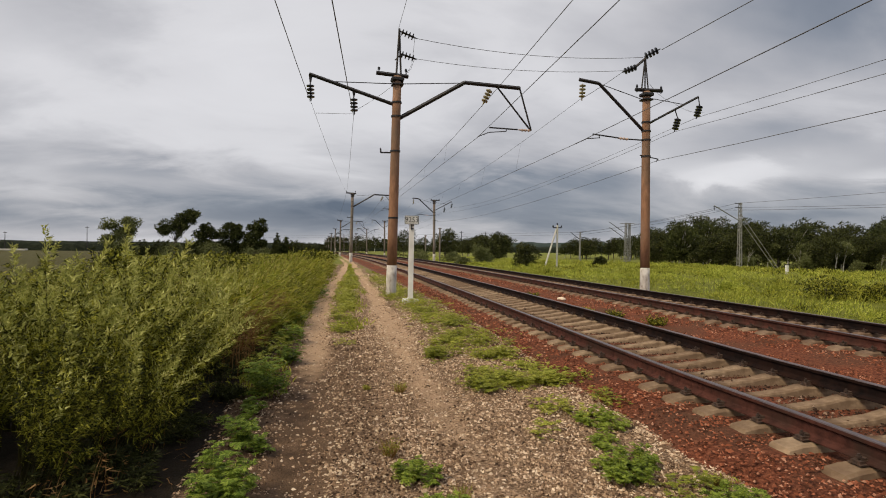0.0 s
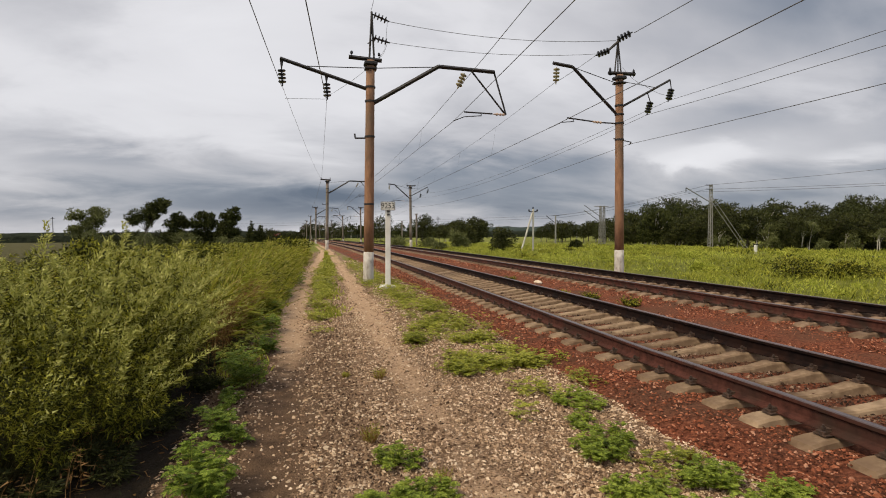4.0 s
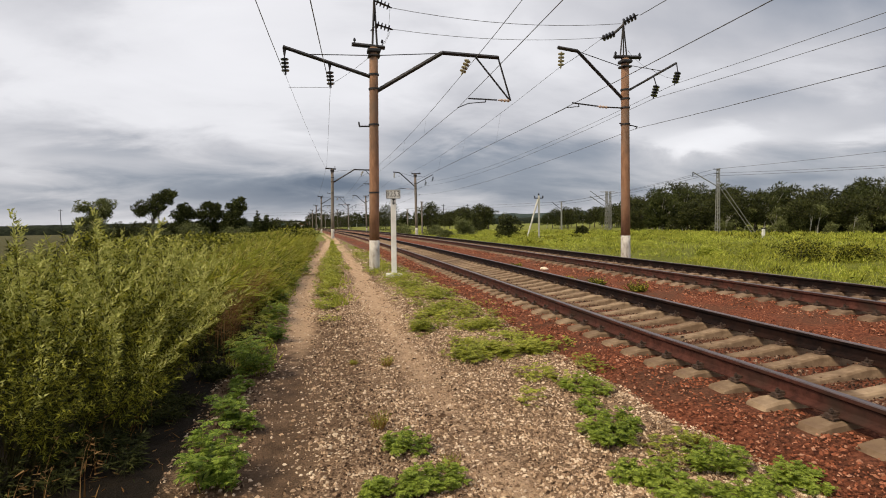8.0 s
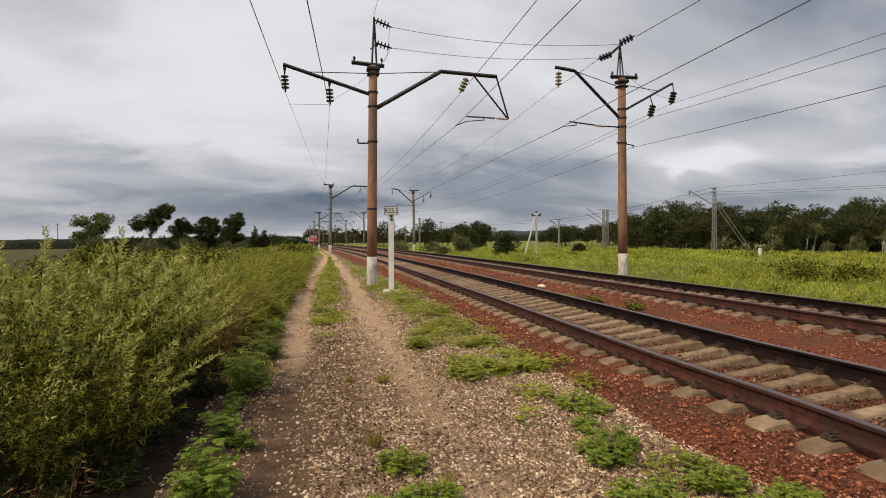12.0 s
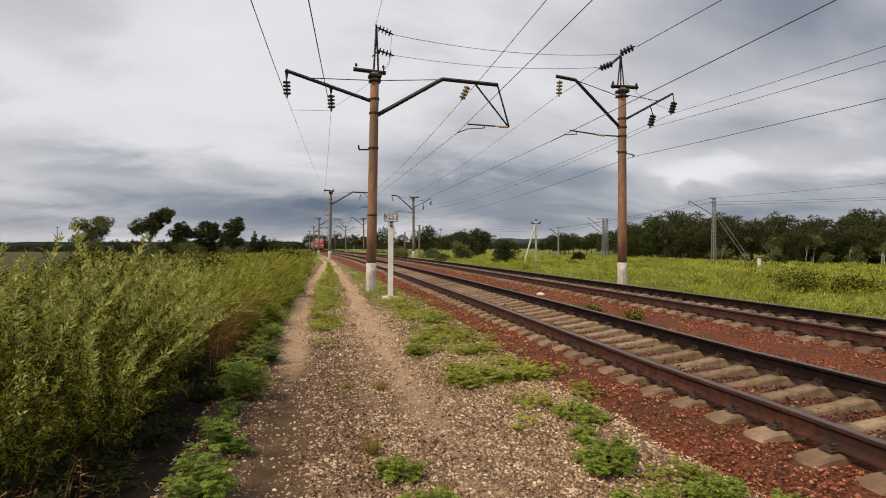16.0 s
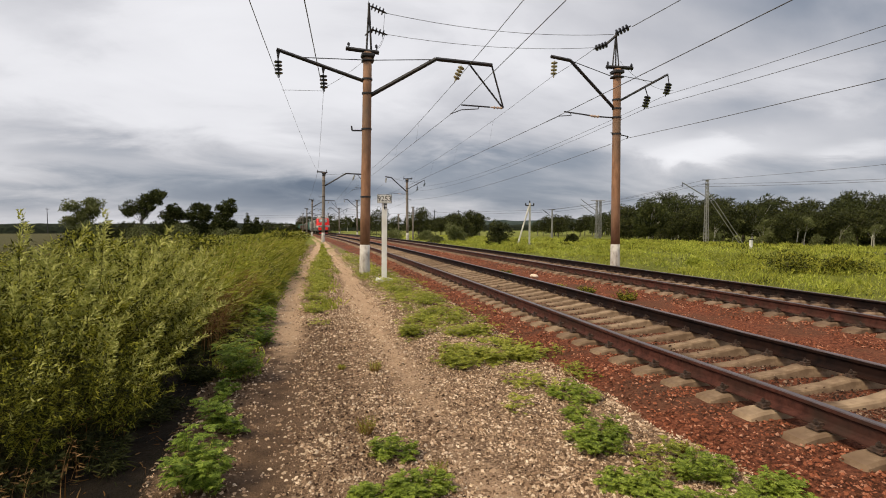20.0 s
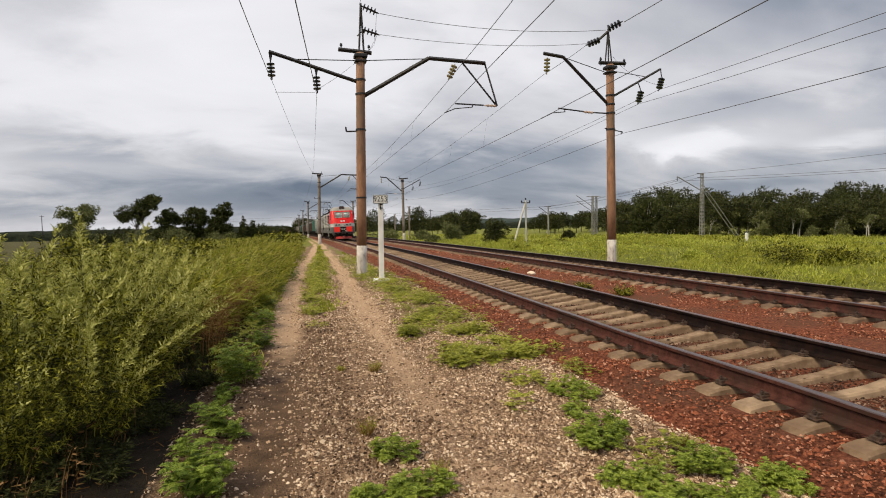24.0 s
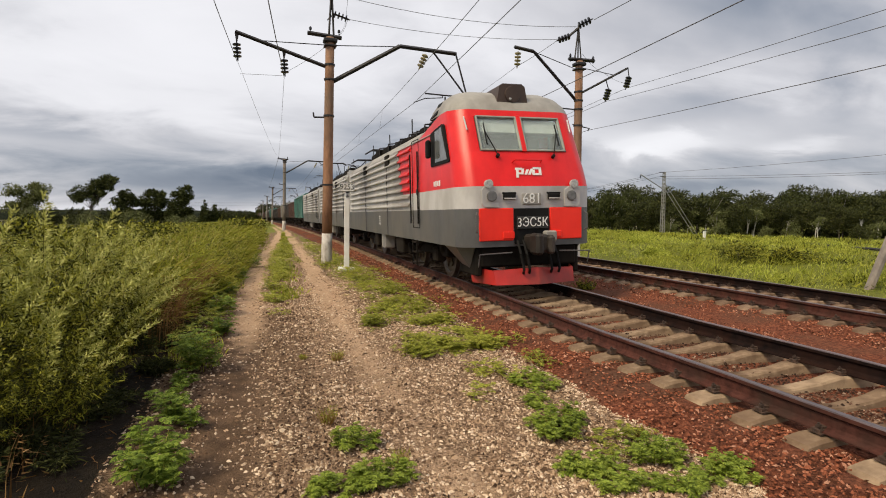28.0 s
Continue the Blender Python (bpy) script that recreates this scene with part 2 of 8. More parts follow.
def leaf_material(name, dark, mid, light, spread=0.62, rough=0.65, through=0.35):
    mt = material(name, [(0.18, dark), (0.5, mid), (0.84, light)], 0.9, 4, rough, bump=0, spread=spread, random_by="island", gloss=0.2)
    nt = mt.node_tree
    b = nt.nodes["Principled BSDF"]
    out = [n for n in nt.nodes if n.type == "OUTPUT_MATERIAL"][0]
    tr, mx = nt.nodes.new("ShaderNodeBsdfTranslucent"), nt.nodes.new("ShaderNodeMixShader")
    nt.links.new(b.inputs["Base Color"].links[0].from_socket, tr.inputs[0])
    mx.inputs[0].default_value = through
    nt.links.new(b.outputs[0], mx.inputs[1])
    nt.links.new(tr.outputs[0], mx.inputs[2])
    nt.links.new(mx.outputs[0], out.inputs[0])
    return mt


M_WEED = leaf_material("wormwood_leaf", (0.014, 0.019, 0.002), (0.084, 0.094, 0.007), (0.37, 0.36, 0.040), spread=0.95, through=0.14)
M_SEED = leaf_material("wormwood_flower_spike", (0.21, 0.225, 0.045), (0.41, 0.42, 0.105), (0.62, 0.60, 0.22), through=0.25)
M_REED = leaf_material("windblown_reed_grass", (0.080, 0.100, 0.010), (0.235, 0.255, 0.026), (0.43, 0.41, 0.055))
M_STRAW = leaf_material("dry_straw_stem", (0.14, 0.075, 0.022), (0.27, 0.16, 0.05), (0.42, 0.29, 0.11))
M_DEAD = leaf_material("dead_brown_stalk", (0.075, 0.036, 0.012), (0.20, 0.105, 0.036), (0.36, 0.22, 0.09))
M_HEAD = leaf_material("reed_seed_head", (0.22, 0.18, 0.04), (0.36, 0.31, 0.08), (0.50, 0.43, 0.15))
# stem green made dark for the shade inside the wormwood bushes
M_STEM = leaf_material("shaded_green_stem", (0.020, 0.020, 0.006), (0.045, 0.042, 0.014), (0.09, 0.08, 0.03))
M_FRESH = leaf_material("fresh_green_leaf", (0.082, 0.118, 0.013), (0.225, 0.295, 0.036), (0.40, 0.47, 0.08))
M_LUSH = leaf_material("lush_ragweed_leaf", (0.045, 0.080, 0.010), (0.145, 0.215, 0.026), (0.30, 0.38, 0.06))
M_VERGE = leaf_material("trodden_green_weed", (0.11, 0.13, 0.014), (0.28, 0.30, 0.036), (0.49, 0.49, 0.09))
M_FIELD = leaf_material("meadow_grass", (0.14, 0.172, 0.018), (0.375, 0.42, 0.056), (0.65, 0.66, 0.14), spread=0.6)
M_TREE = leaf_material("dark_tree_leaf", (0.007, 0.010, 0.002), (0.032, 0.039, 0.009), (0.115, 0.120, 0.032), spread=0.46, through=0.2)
M_TREE_MID = leaf_material("broadleaf_tree_leaf", (0.010, 0.014, 0.003), (0.038, 0.048, 0.011), (0.12, 0.132, 0.037), spread=0.45, through=0.25)
M_TREE_PALE = leaf_material("willow_leaf", (0.06, 0.072, 0.022), (0.13, 0.145, 0.05), (0.22, 0.235, 0.10), through=0.3)
M_BARK = material("grey_bark", two((0.05, 0.04, 0.03), (0.13, 0.11, 0.09)), 6, 7, 0.95, bump=0.6, stretch=(1, 1, 0.3))
M_BIRCH = material("pale_birch_bark", two((0.34, 0.32, 0.29), (0.60, 0.58, 0.54)), 4, 7, 0.9, bump=0.4)

# ---- plan ----
RAIL_Z = 0.38          # rail head above the path at the camera
CANT = 0.045           # the outer rail lies higher
SLEEPER_STEP = 0.516


def softstep(a, b, v):
    t = np.clip((np.asarray(v, float) - a) / (b - a), 0, 1)
    return t * t * (3 - 2 * t)


def grade(y):
    """The land drops gently ahead of the camera."""
    return -0.0145 * 18 * np.logaddexp(0, (np.asarray(y, float) - 32) / 18) + 0.04


def line_1(y):
    y = np.asarray(y, float)
    c = np.clip(y, 0, 165)
    return (4.935 + 0.01559 * c - 1.3893e-4 * c ** 2 + 1.7189e-7 * c ** 3 - 0.0009 * np.minimum(np.maximum(y, -20) - 15, 0) ** 2 + 0.15 * softstep(6.5, 2.8, y) + 0.0156 * np.minimum(y, 0)
            - 0.0163 * np.maximum(y - 165, 0) - np.clip(y - 238, 0, 52) ** 2 / 500 - 0.208 * np.maximum(y - 290, 0))


# beyond the poles the railway lies a little further off and lower
_Y = np.concatenate([np.arange(-60, 60, 0.25), np.arange(60, 1700, 4.0)])
_S = 1 + 0.07 * softstep(8, 38, _Y)


def fall(y):
    """Height of the line, against that at the camera."""
    return np.interp(np.asarray(y, float), _Y * _S, 1.49 - _S * (1.49 - grade(_Y)))


def mid_1(y):
    """Middle of the near track."""
    return np.interp(np.asarray(y, float), _Y * _S, _S * line_1(_Y))


def mid_2(y):
    """Middle of the far track."""
    return np.interp(np.asarray(y, float), _Y * _S, _S * (line_1(_Y) + 3.97 + 0.80 * np.exp(-np.maximum(_Y, 0) / 14)))


def ripple(x, y, s, seed=0.0):
    """Cheap smooth noise for whole arrays."""
    x, y = np.asarray(x, float) / s, np.asarray(y, float) / s
    v = 0
    for k, (a, b, c) in enumerate(((1.0, 0.6, 1.3), (-0.7, 1.1, 4.1), (1.9, -1.4, 2.2), (-2.6, -1.9, 0.4), (3.7, 2.9, 5.0))):
        v = v + np.sin(a * x + b * y + c + seed * (k + 1) + 0.6 * np.sin(b * x * 0.7 - a * y * 0.9 + seed)) / (1 + 0.5 * k)
    return v / 2.6


def ground_z(x, y):
    x, y = np.asarray(x, float), np.asarray(y, float)
    z = grade(y) + (fall(y) - grade(y)) * softstep(-3, 0.5, x) * (1 - softstep(13, 21, x))
    z = z + 0.10 * softstep(1.4, 3.0, x) * (1 - softstep(3.2, 4.0, x)) * softstep(6, 16, y)
    z = z - 0.30 * softstep(-1.3, -3.2, x) - 0.55 * softstep(-4, -16, x)
    z = z - 0.10 * softstep(3.4, 4.4, x) * (1 - softstep(11.2, 12.5, x))
    rise = 0.36 - 0.24 * softstep(20, 60, y)
    z = z + (rise * softstep(13.5, 27, x) + 0.10 * ripple(x, y, 5.5)) * softstep(12.4, 17, x) * (1 - 0.9 * softstep(60, 160, np.hypot(x, y)))
    # beyond the crest of the meadow the land drops to the wood
    z = z - 1.7 * softstep(31, 58, x) * (1 - softstep(150, 320, np.hypot(x, y)))
    near = 1 - softstep(30, 60, np.hypot(x, y))
    z = z + near * (0.018 * ripple(x, y, 0.55, 1) + 0.009 * ripple(x, y, 0.17, 2))
    # worn footpaths lie a little lower
    z = z - 0.022 * np.exp(-((x - path_1(y)) / 0.30) ** 2) - 0.022 * np.exp(-((x - path_2(y)) / 0.30) ** 2)
    return z


def path_1(y):
    """Worn footpath by the weeds."""
    y = np.asarray(y, float)
    return np.interp(y, [0, 6, 12, 16, 20, 27, 34, 60], [-0.3, -0.22, -0.2, -0.16, -0.05, 0.36, 0.88, 2.2]) + 0.03 * np.sin(y * 0.9)


def path_2(y):
    """Worn footpath by the track."""
    y = np.asarray(y, float)
    return np.interp(y, [0, 4.2, 6, 11.7, 16.8, 26, 38, 60], [1.38, 1.34, 1.28, 1.38, 1.59, 1.90, 2.22, 2.7]) + 0.05 * np.sin(y * 0.6 + 1.0)


# ---- mesh helpers ----
def mesh_from(name, verts, faces, mats, smooth=False, index=None):
    me = bpy.data.meshes.new(name)
    verts, faces = np.asarray(verts, np.float32), np.asarray(faces, np.int32)
    k = faces.shape[1]
    me.vertices.add(len(verts))
    me.vertices.foreach_set("co", verts.ravel())
    me.loops.add(faces.size)
    me.loops.foreach_set("vertex_index", faces.ravel())
    me.polygons.add(len(faces))
    me.polygons.foreach_set("loop_start", np.arange(0, faces.size, k, dtype=np.int32))
    for mt in mats:
        me.materials.append(mt)
    if index is not None:
        me.polygons.foreach_set("material_index", np.asarray(index, np.int32))
    me.polygons.foreach_set("use_smooth", np.full(len(faces), smooth))
    me.update(calc_edges=True)
    me.validate()
    return me


def part(name, bm, mat, parent=None, label="", at=None, smooth=False):
    me = bpy.data.meshes.new(name)
    if smooth:
        for f in bm.faces:
            f.smooth = True
    bm.to_mesh(me)
    bm.free()
    me.materials.append(mat)
    ob = new(name, me)
    if parent:
        ob.parent = parent
    if at is not None:
        ob.matrix_basis = at
    if label:
        ob["label"] = label
    return ob


def shared(name, me, parent=None, at=None, label=""):
    ob = new(name, me)
    if parent:
        ob.parent = parent
    if at is not None:
        ob.matrix_basis = at
    if label:
        ob["label"] = label
    return ob


def empty(name, label, category, group="", at=None, kind=""):
    ob = tagged(new(name), label, category, group, kind)
    ob.empty_display_size = 0.2
    if at is not None:
        ob.matrix_basis = at
    return ob


def box(bm, c, s, bevel=0.0, m=None):
    r = bmesh.ops.create_cube(bm, size=1)
    vs = r["verts"]
    bmesh.ops.scale(bm, vec=s, verts=vs)
    if bevel:
        es = list({e for v in vs for e in v.link_edges})
        rb = bmesh.ops.bevel(bm, geom=es, offset=bevel, segments=1, affect="EDGES")
        vs = list({v for f in rb["faces"] for v in f.verts} | {v for v in vs if v.is_valid})
    if m is not None:
        bmesh.ops.transform(bm, matrix=m, verts=vs)
    bmesh.ops.translate(bm, vec=c, verts=vs)
    return vs


def tube(bm, p, q, r, r2=None, n=8, caps=True):
    p, q = Vector(p), Vector(q)
    d = q - p
    m = Matrix.Translation((p + q) / 2) @ d.to_track_quat("Z", "Y").to_matrix().to_4x4()
    bmesh.ops.create_cone(bm, cap_ends=caps, segments=n, radius1=r, radius2=r if r2 is None else r2, depth=d.length, matrix=m)


def lathe(bm, profile, p, axis, n=10):
    """A turned shape: (distance along axis, radius) pairs from p."""
    p, axis = Vector(p), Vector(axis).normalized()
    q = axis.to_track_quat("Z", "Y").to_matrix()
    rings = []
    for h, r in profile:
        rings.append([bm.verts.new(p + q @ Vector((r * math.cos(2 * math.pi * i / n), r * math.sin(2 * math.pi * i / n), h))) for i in range(n)])
    for a, b in zip(rings, rings[1:]):
        for i in range(n):
            bm.faces.new((a[i], a[(i + 1) % n], b[(i + 1) % n], b[i]))
    bm.faces.new(rings[0][::-1])
    bm.faces.new(rings[-1])


def prism(bm, outline, depth, m=None):
    """An outline of (x, z) pairs drawn out along y, from 0 to depth."""
    a = [bm.verts.new((x, 0, z)) for x, z in outline]
    b = [bm.verts.new((x, depth, z)) for x, z in outline]
    n = len(a)
    bm.faces.new(a)
    bm.faces.new(b[::-1])
    for i in range(n):
        bm.faces.new((a[i], b[i], b[(i + 1) % n], a[(i + 1) % n]))
    if m is not None:
        bmesh.ops.transform(bm, matrix=m, verts=a + b)
    return a + b


def write(name, text, height, mat, parent, at, label=""):
    """Raised lettering that faces -y, centred on at."""
    cu = bpy.data.curves.new(name, "FONT")
    cu.body, cu.size, cu.extrude, cu.align_x, cu.align_y = text, height * 1.4, 0.004, "CENTER", "CENTER"
    tmp = bpy.data.objects.new(name, cu)
    me = bpy.data.meshes.new_from_object(tmp)
    bpy.data.objects.remove(tmp)
    me.materials.clear()
    me.materials.append(mat)
    return shared(name, me, parent, at @ pose(0, 0, 0, 90, 0, 0), label)


# ---- ground ----
def graded(lo, hi, fine_lo, fine_hi, step, grow=1.09):
    v = list(np.arange(fine_lo, fine_hi + 1e-6, step))
    s = step
    while v[-1] < hi:
        s *= grow
        v.append(v[-1] + s)
    s = step
    while v[0] > lo:
        s *= grow
        v.insert(0, v[0] - s)
    return np.array(v)


def ground_material():
    mt = bpy.data.materials.new("trackside_ground")
    mt.use_nodes = True
    nt = mt.node_tree
    N, L = nt.nodes.new, nt.links.new
    b = nt.nodes["Principled BSDF"]
    b.inputs["Roughness"].default_value = 0.95
    b.inputs["Specular IOR Level"].default_value = 0.2
    tc = N("ShaderNodeTexCoord")

    def noise_tex(scale, detail, rough=0.6):
        n = N("ShaderNodeTexNoise")
        n.inputs["Scale"].default_value, n.inputs["Detail"].default_value, n.inputs["Roughness"].default_value = scale, detail, rough
        L(tc.outputs["Object"], n.inputs["Vector"])
        return n.outputs["Fac"]

    def ramp(fac, stops):
        r = N("ShaderNodeValToRGB")
        cr = r.color_ramp
        while len(cr.elements) < len(stops):
            cr.elements.new(0.5)
        for e, (pos, col) in zip(cr.elements, stops):
            e.position, e.color = pos, (*col, 1)
        L(fac, r.inputs[0])
        return r.outputs[0]

    def mask(name, fac, soft=0.35):
        a = N("ShaderNodeAttribute")
        a.attribute_name = name
        ad = N("ShaderNodeMath")
        ad.operation = "MULTIPLY_ADD"
        L(fac, ad.inputs[0])
        ad.inputs[1].default_value = soft * 2
        L(a.outputs["Fac"], ad.inputs[2])
        r = N("ShaderNodeMapRange")
        r.inputs["From Min"].default_value, r.inputs["From Max"].default_value = 0.5 + soft * 0.45, 0.5 + soft * 1.55
        L(ad.outputs[0], r.inputs["Value"])
        return r.outputs[0]

    def mixed(f, a, c):
        m = N("ShaderNodeMix")
        m.data_type = "RGBA"
        L(f, m.inputs["Factor"])
        L(a, m.inputs["A"])
        L(c, m.inputs["B"])
        return m.outputs["Result"]

    fine, mid, broad = noise_tex(48, 8), noise_tex(5, 7), noise_tex(0.9, 5)
    gravel = ramp(fine, [(0.30, (0.05, 0.030, 0.018)), (0.5, (0.215, 0.135, 0.083)), (0.66, (0.50, 0.355, 0.238))])
    dirt = ramp(fine, [(0.28, (0.25, 0.157, 0.096)), (0.45, (0.47, 0.315, 0.202)), (0.62, (0.56, 0.395, 0.262)), (0.78, (0.64, 0.48, 0.34))])
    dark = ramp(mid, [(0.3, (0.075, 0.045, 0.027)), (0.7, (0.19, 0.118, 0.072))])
    grass = ramp(mid, [(0.25, (0.07, 0.085, 0.012)), (0.5, (0.15, 0.165, 0.022)), (0.75, (0.25, 0.25, 0.05))])
    red = ramp(fine, [(0.3, (0.06, 0.023, 0.014)), (0.5, (0.17, 0.068, 0.042)), (0.7, (0.27, 0.135, 0.086))])
    field = ramp(broad, [(0.3, (0.045, 0.043, 0.012)), (0.55, (0.068, 0.062, 0.017)), (0.75, (0.095, 0.08, 0.026))])
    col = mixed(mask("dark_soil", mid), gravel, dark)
    col = mixed(mask("footpath", mid), col, dirt)
    col = mixed(mask("red_stone", mid), col, red)
    # near-black brown: shade under the weed bank put into the ground colour
    bank_shade = ramp(mid, [(0.3, (0.007, 0.005, 0.003)), (0.7, (0.022, 0.015, 0.009))])
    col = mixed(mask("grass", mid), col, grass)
    col = mixed(mask("bank_shade", mid), col, bank_shade)
    col = mixed(mask("field", broad), col, field)
    L(col, b.inputs["Base Color"])
    bp = N("ShaderNodeBump")
    bp.inputs["Strength"].default_value, bp.inputs["Distance"].default_value = 1.0, 0.05
    L(fine, bp.inputs["Height"])
    L(bp.outputs[0], b.inputs["Normal"])
    return mt


def make_ground():
    xs = graded(-2600, 2600, -2.6, 4.0, 0.10, 1.10)
    ys = graded(-300, 3600, 1.5, 16, 0.11, 1.05)
    X, Y = np.meshgrid(xs, ys)
    Z = ground_z(X, Y)
    nx, ny = len(xs), len(ys)
    i = np.arange(nx * ny).reshape(ny, nx)
    faces = np.stack([i[:-1, :-1], i[:-1, 1:], i[1:, 1:], i[1:, :-1]], -1).reshape(-1, 4)
    me = mesh_from("ground", np.stack([X, Y, Z], -1).reshape(-1, 3), faces, [ground_material()], True)

    def attr(name, v):
        me.attributes.new(name, "FLOAT", "POINT").data.foreach_set("value", np.clip(v, 0, 1).astype(np.float32).ravel())

    wob = 0.16 * ripple(X, Y, 0.9, 3)
    p1 = np.exp(-((X - path_1(Y) + wob * 0.5) / 0.34) ** 2)
    p2 = np.exp(-((X - path_2(Y) + wob * 0.5) / (0.30 + 0.10 * softstep(8, 12, Y) - 0.14 * softstep(13, 18, Y))) ** 2)
    attr("footpath", np.maximum(p1 * (0.24 + 0.86 * softstep(6, 12, Y)), p2 * (0.58 + 0.24 * ripple(X, Y, 0.6, 9) + 0.66 * softstep(7.5, 13, Y))))
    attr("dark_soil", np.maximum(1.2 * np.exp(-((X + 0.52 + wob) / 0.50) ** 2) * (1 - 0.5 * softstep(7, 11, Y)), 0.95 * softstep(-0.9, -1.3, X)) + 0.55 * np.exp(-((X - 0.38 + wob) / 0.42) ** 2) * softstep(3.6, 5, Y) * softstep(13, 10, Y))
    attr("red_stone", softstep(2.95, 3.55, X + wob + 0.03 * Y * (Y < 30)) * (1 - softstep(11.5, 12.6, X)))
    between = np.exp(-((X - (path_1(Y) + path_2(Y)) / 2) / 0.32) ** 2) * softstep(10, 17, Y)
    bank = softstep(-0.9, -1.9, X - 0.035 * np.maximum(Y, 0))
    verge = 0.75 * np.exp(-((X - 2.35 + wob) / 0.5) ** 2) * (0.55 + 0.5 * ripple(X, Y, 1.1, 5)) * softstep(6, 10, Y)
    verge = np.maximum(verge, 0.62 * softstep(0.30, 0.65, X - path_2(Y) + wob) * (1 - softstep(3.0, 3.5, X)) * softstep(12, 17, Y))
    right = softstep(12.9, 14.3, X + 2 * wob)
    far = softstep(45, 70, Y) * (1 - softstep(2.5, 3.4, X)) * (1 - np.maximum(p1, p2) * softstep(110, 70, Y))
    attr("grass", np.maximum.reduce([between * 0.62, bank * 0.7 * softstep(11, 18, Y), verge, right, far]))
    attr("field", softstep(-14, -22, X))
    # ground coloured dark below the overhanging weeds, where their shade falls
    attr("bank_shade", softstep(-0.85, -1.35, X - 0.02 * Y + wob + 0.12 * ripple(X, Y, 0.25, 6)) * softstep(16, 11, Y))
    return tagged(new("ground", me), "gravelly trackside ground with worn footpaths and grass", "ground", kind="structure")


make_ground()


# ---- tracks ----
def ballast_bed():
    ys = np.concatenate([np.arange(-40, 60, 0.5), np.arange(60, 420, 4.0), np.arange(420, 1500, 40.0)])
    c1, c2 = mid_1(ys), mid_2(ys)
    toe = 1.85 + 0.18 * softstep(7, 12, ys) + 0.07 * ripple(ys, ys, 0.7, 4)
    cols = [c1 - toe, c1 - 1.42, c1 - 1.2, c1 + 1.2, c1 + 1.7, (c1 + c2) / 2, c2 - 1.75, c2 - 1.1, c2 + 1.2, c2 + 1.7, c2 + 2.6]
    hs = [-0.02, 0.085, 0.108, 0.122, 0.12, 0.085, 0.12, 0.178, 0.21, 0.15, -0.05]
    X = np.stack(cols, 1)
    fine = []
    for a in range(X.shape[1] - 1):
        for k in range(4):
            fine.append((X[:, a] + (X[:, a + 1] - X[:, a]) * k / 4, hs[a] + (hs[a + 1] - hs[a]) * k / 4))
    fine.append((X[:, -1], hs[-1]))
    XX = np.stack([f[0] for f in fine], 1)
    YY = np.repeat(ys[:, None], XX.shape[1], 1)
    ZZ = np.stack([np.full(len(ys), f[1]) for f in fine], 1) + fall(YY) + 0.02 * ripple(XX, YY, 0.3, 4) * (YY < 60)
    ny, nx = XX.shape
    i = np.arange(nx * ny).reshape(ny, nx)
    faces = np.stack([i[:-1, :-1], i[:-1, 1:], i[1:, 1:], i[1:, :-1]], -1).reshape(-1, 4)
    me = mesh_from("ballast", np.stack([XX, YY, ZZ], -1).reshape(-1, 3), faces, [M_BALLAST], True)
    return tagged(new("ballast", me), "reddish crushed-stone ballast bed under both tracks", "ballast", kind="structure")


ballast_bed()
RAIL_PROFILE = [(-0.075, -0.18), (0.075, -0.18), (0.075, -0.168), (0.02, -0.15), (0.011, -0.13), (0.011, -0.055), (0.036, -0.038),
                (0.037, -0.008), (0.028, 0.0), (-0.028, 0.0), (-0.037, -0.008), (-0.036, -0.038), (-0.011, -0.055), (-0.011, -0.13), (-0.02, -0.15), (-0.075, -0.168)]


def rail_mesh(mid, off, lift, side=None):
    ys = np.concatenate([np.arange(-40, 80, 2.0), np.arange(80, 300, 6.0), np.arange(300, 1400, 50.0)])
    prof = np.array(RAIL_PROFILE)
    x = mid(ys) + off
    V = np.stack([x[:, None] + prof[None, :, 0], np.repeat(ys[:, None], len(prof), 1), (fall(ys) + RAIL_Z + lift)[:, None] + prof[None, :, 1]], -1)
    n, k = len(ys), len(prof)
    i = np.arange(n * k).reshape(n, k)
    j = np.roll(i, -1, axis=1)
    faces = np.stack([i[:-1], j[:-1], j[1:], i[1:]], -1).reshape(-1, 4)
    top = np.tile(np.array([1 if 7 <= a <= 9 else 0 for a in range(k)]), n - 1)
    return mesh_from("rail", V.reshape(-1, 3), faces, [side or M_RAIL, M_RAILTOP], False, top)


def sleeper_bmesh():
    """A tapered prestressed concrete sleeper, lower in its middle, across x."""
    bm = bmesh.new()
    st = [(-1.17, 0.104, -0.300), (-1.125, 0.114, -0.222), (-1.00, 0.114, -0.203), (-0.60, 0.094, -0.188), (-0.35, 0.080, -0.228), (0, 0.076, -0.246),
          (0.35, 0.080, -0.228), (0.60, 0.094, -0.188), (1.00, 0.114, -0.203), (1.125, 0.114, -0.222), (1.17, 0.104, -0.300)]
    rings = []
    for x, w, z in st:
        rings.append([bm.verts.new((x, -w * 1.25, -0.36)), bm.verts.new((x, w * 1.25, -0.36)), bm.verts.new((x, w, z - 0.02)), bm.verts.new((x, w * 0.8, z)),
                      bm.verts.new((x, -w * 0.8, z)), bm.verts.new((x, -w, z - 0.02))])
    for a, b in zip(rings, rings[1:]):
        for i in range(6):
            bm.faces.new((a[i], b[i], b[(i + 1) % 6], a[(i + 1) % 6]))
    bm.faces.new(rings[0])
    bm.faces.new(rings[-1][::-1])
    bmesh.ops.recalc_face_normals(bm, faces=bm.faces[:])
    return bm


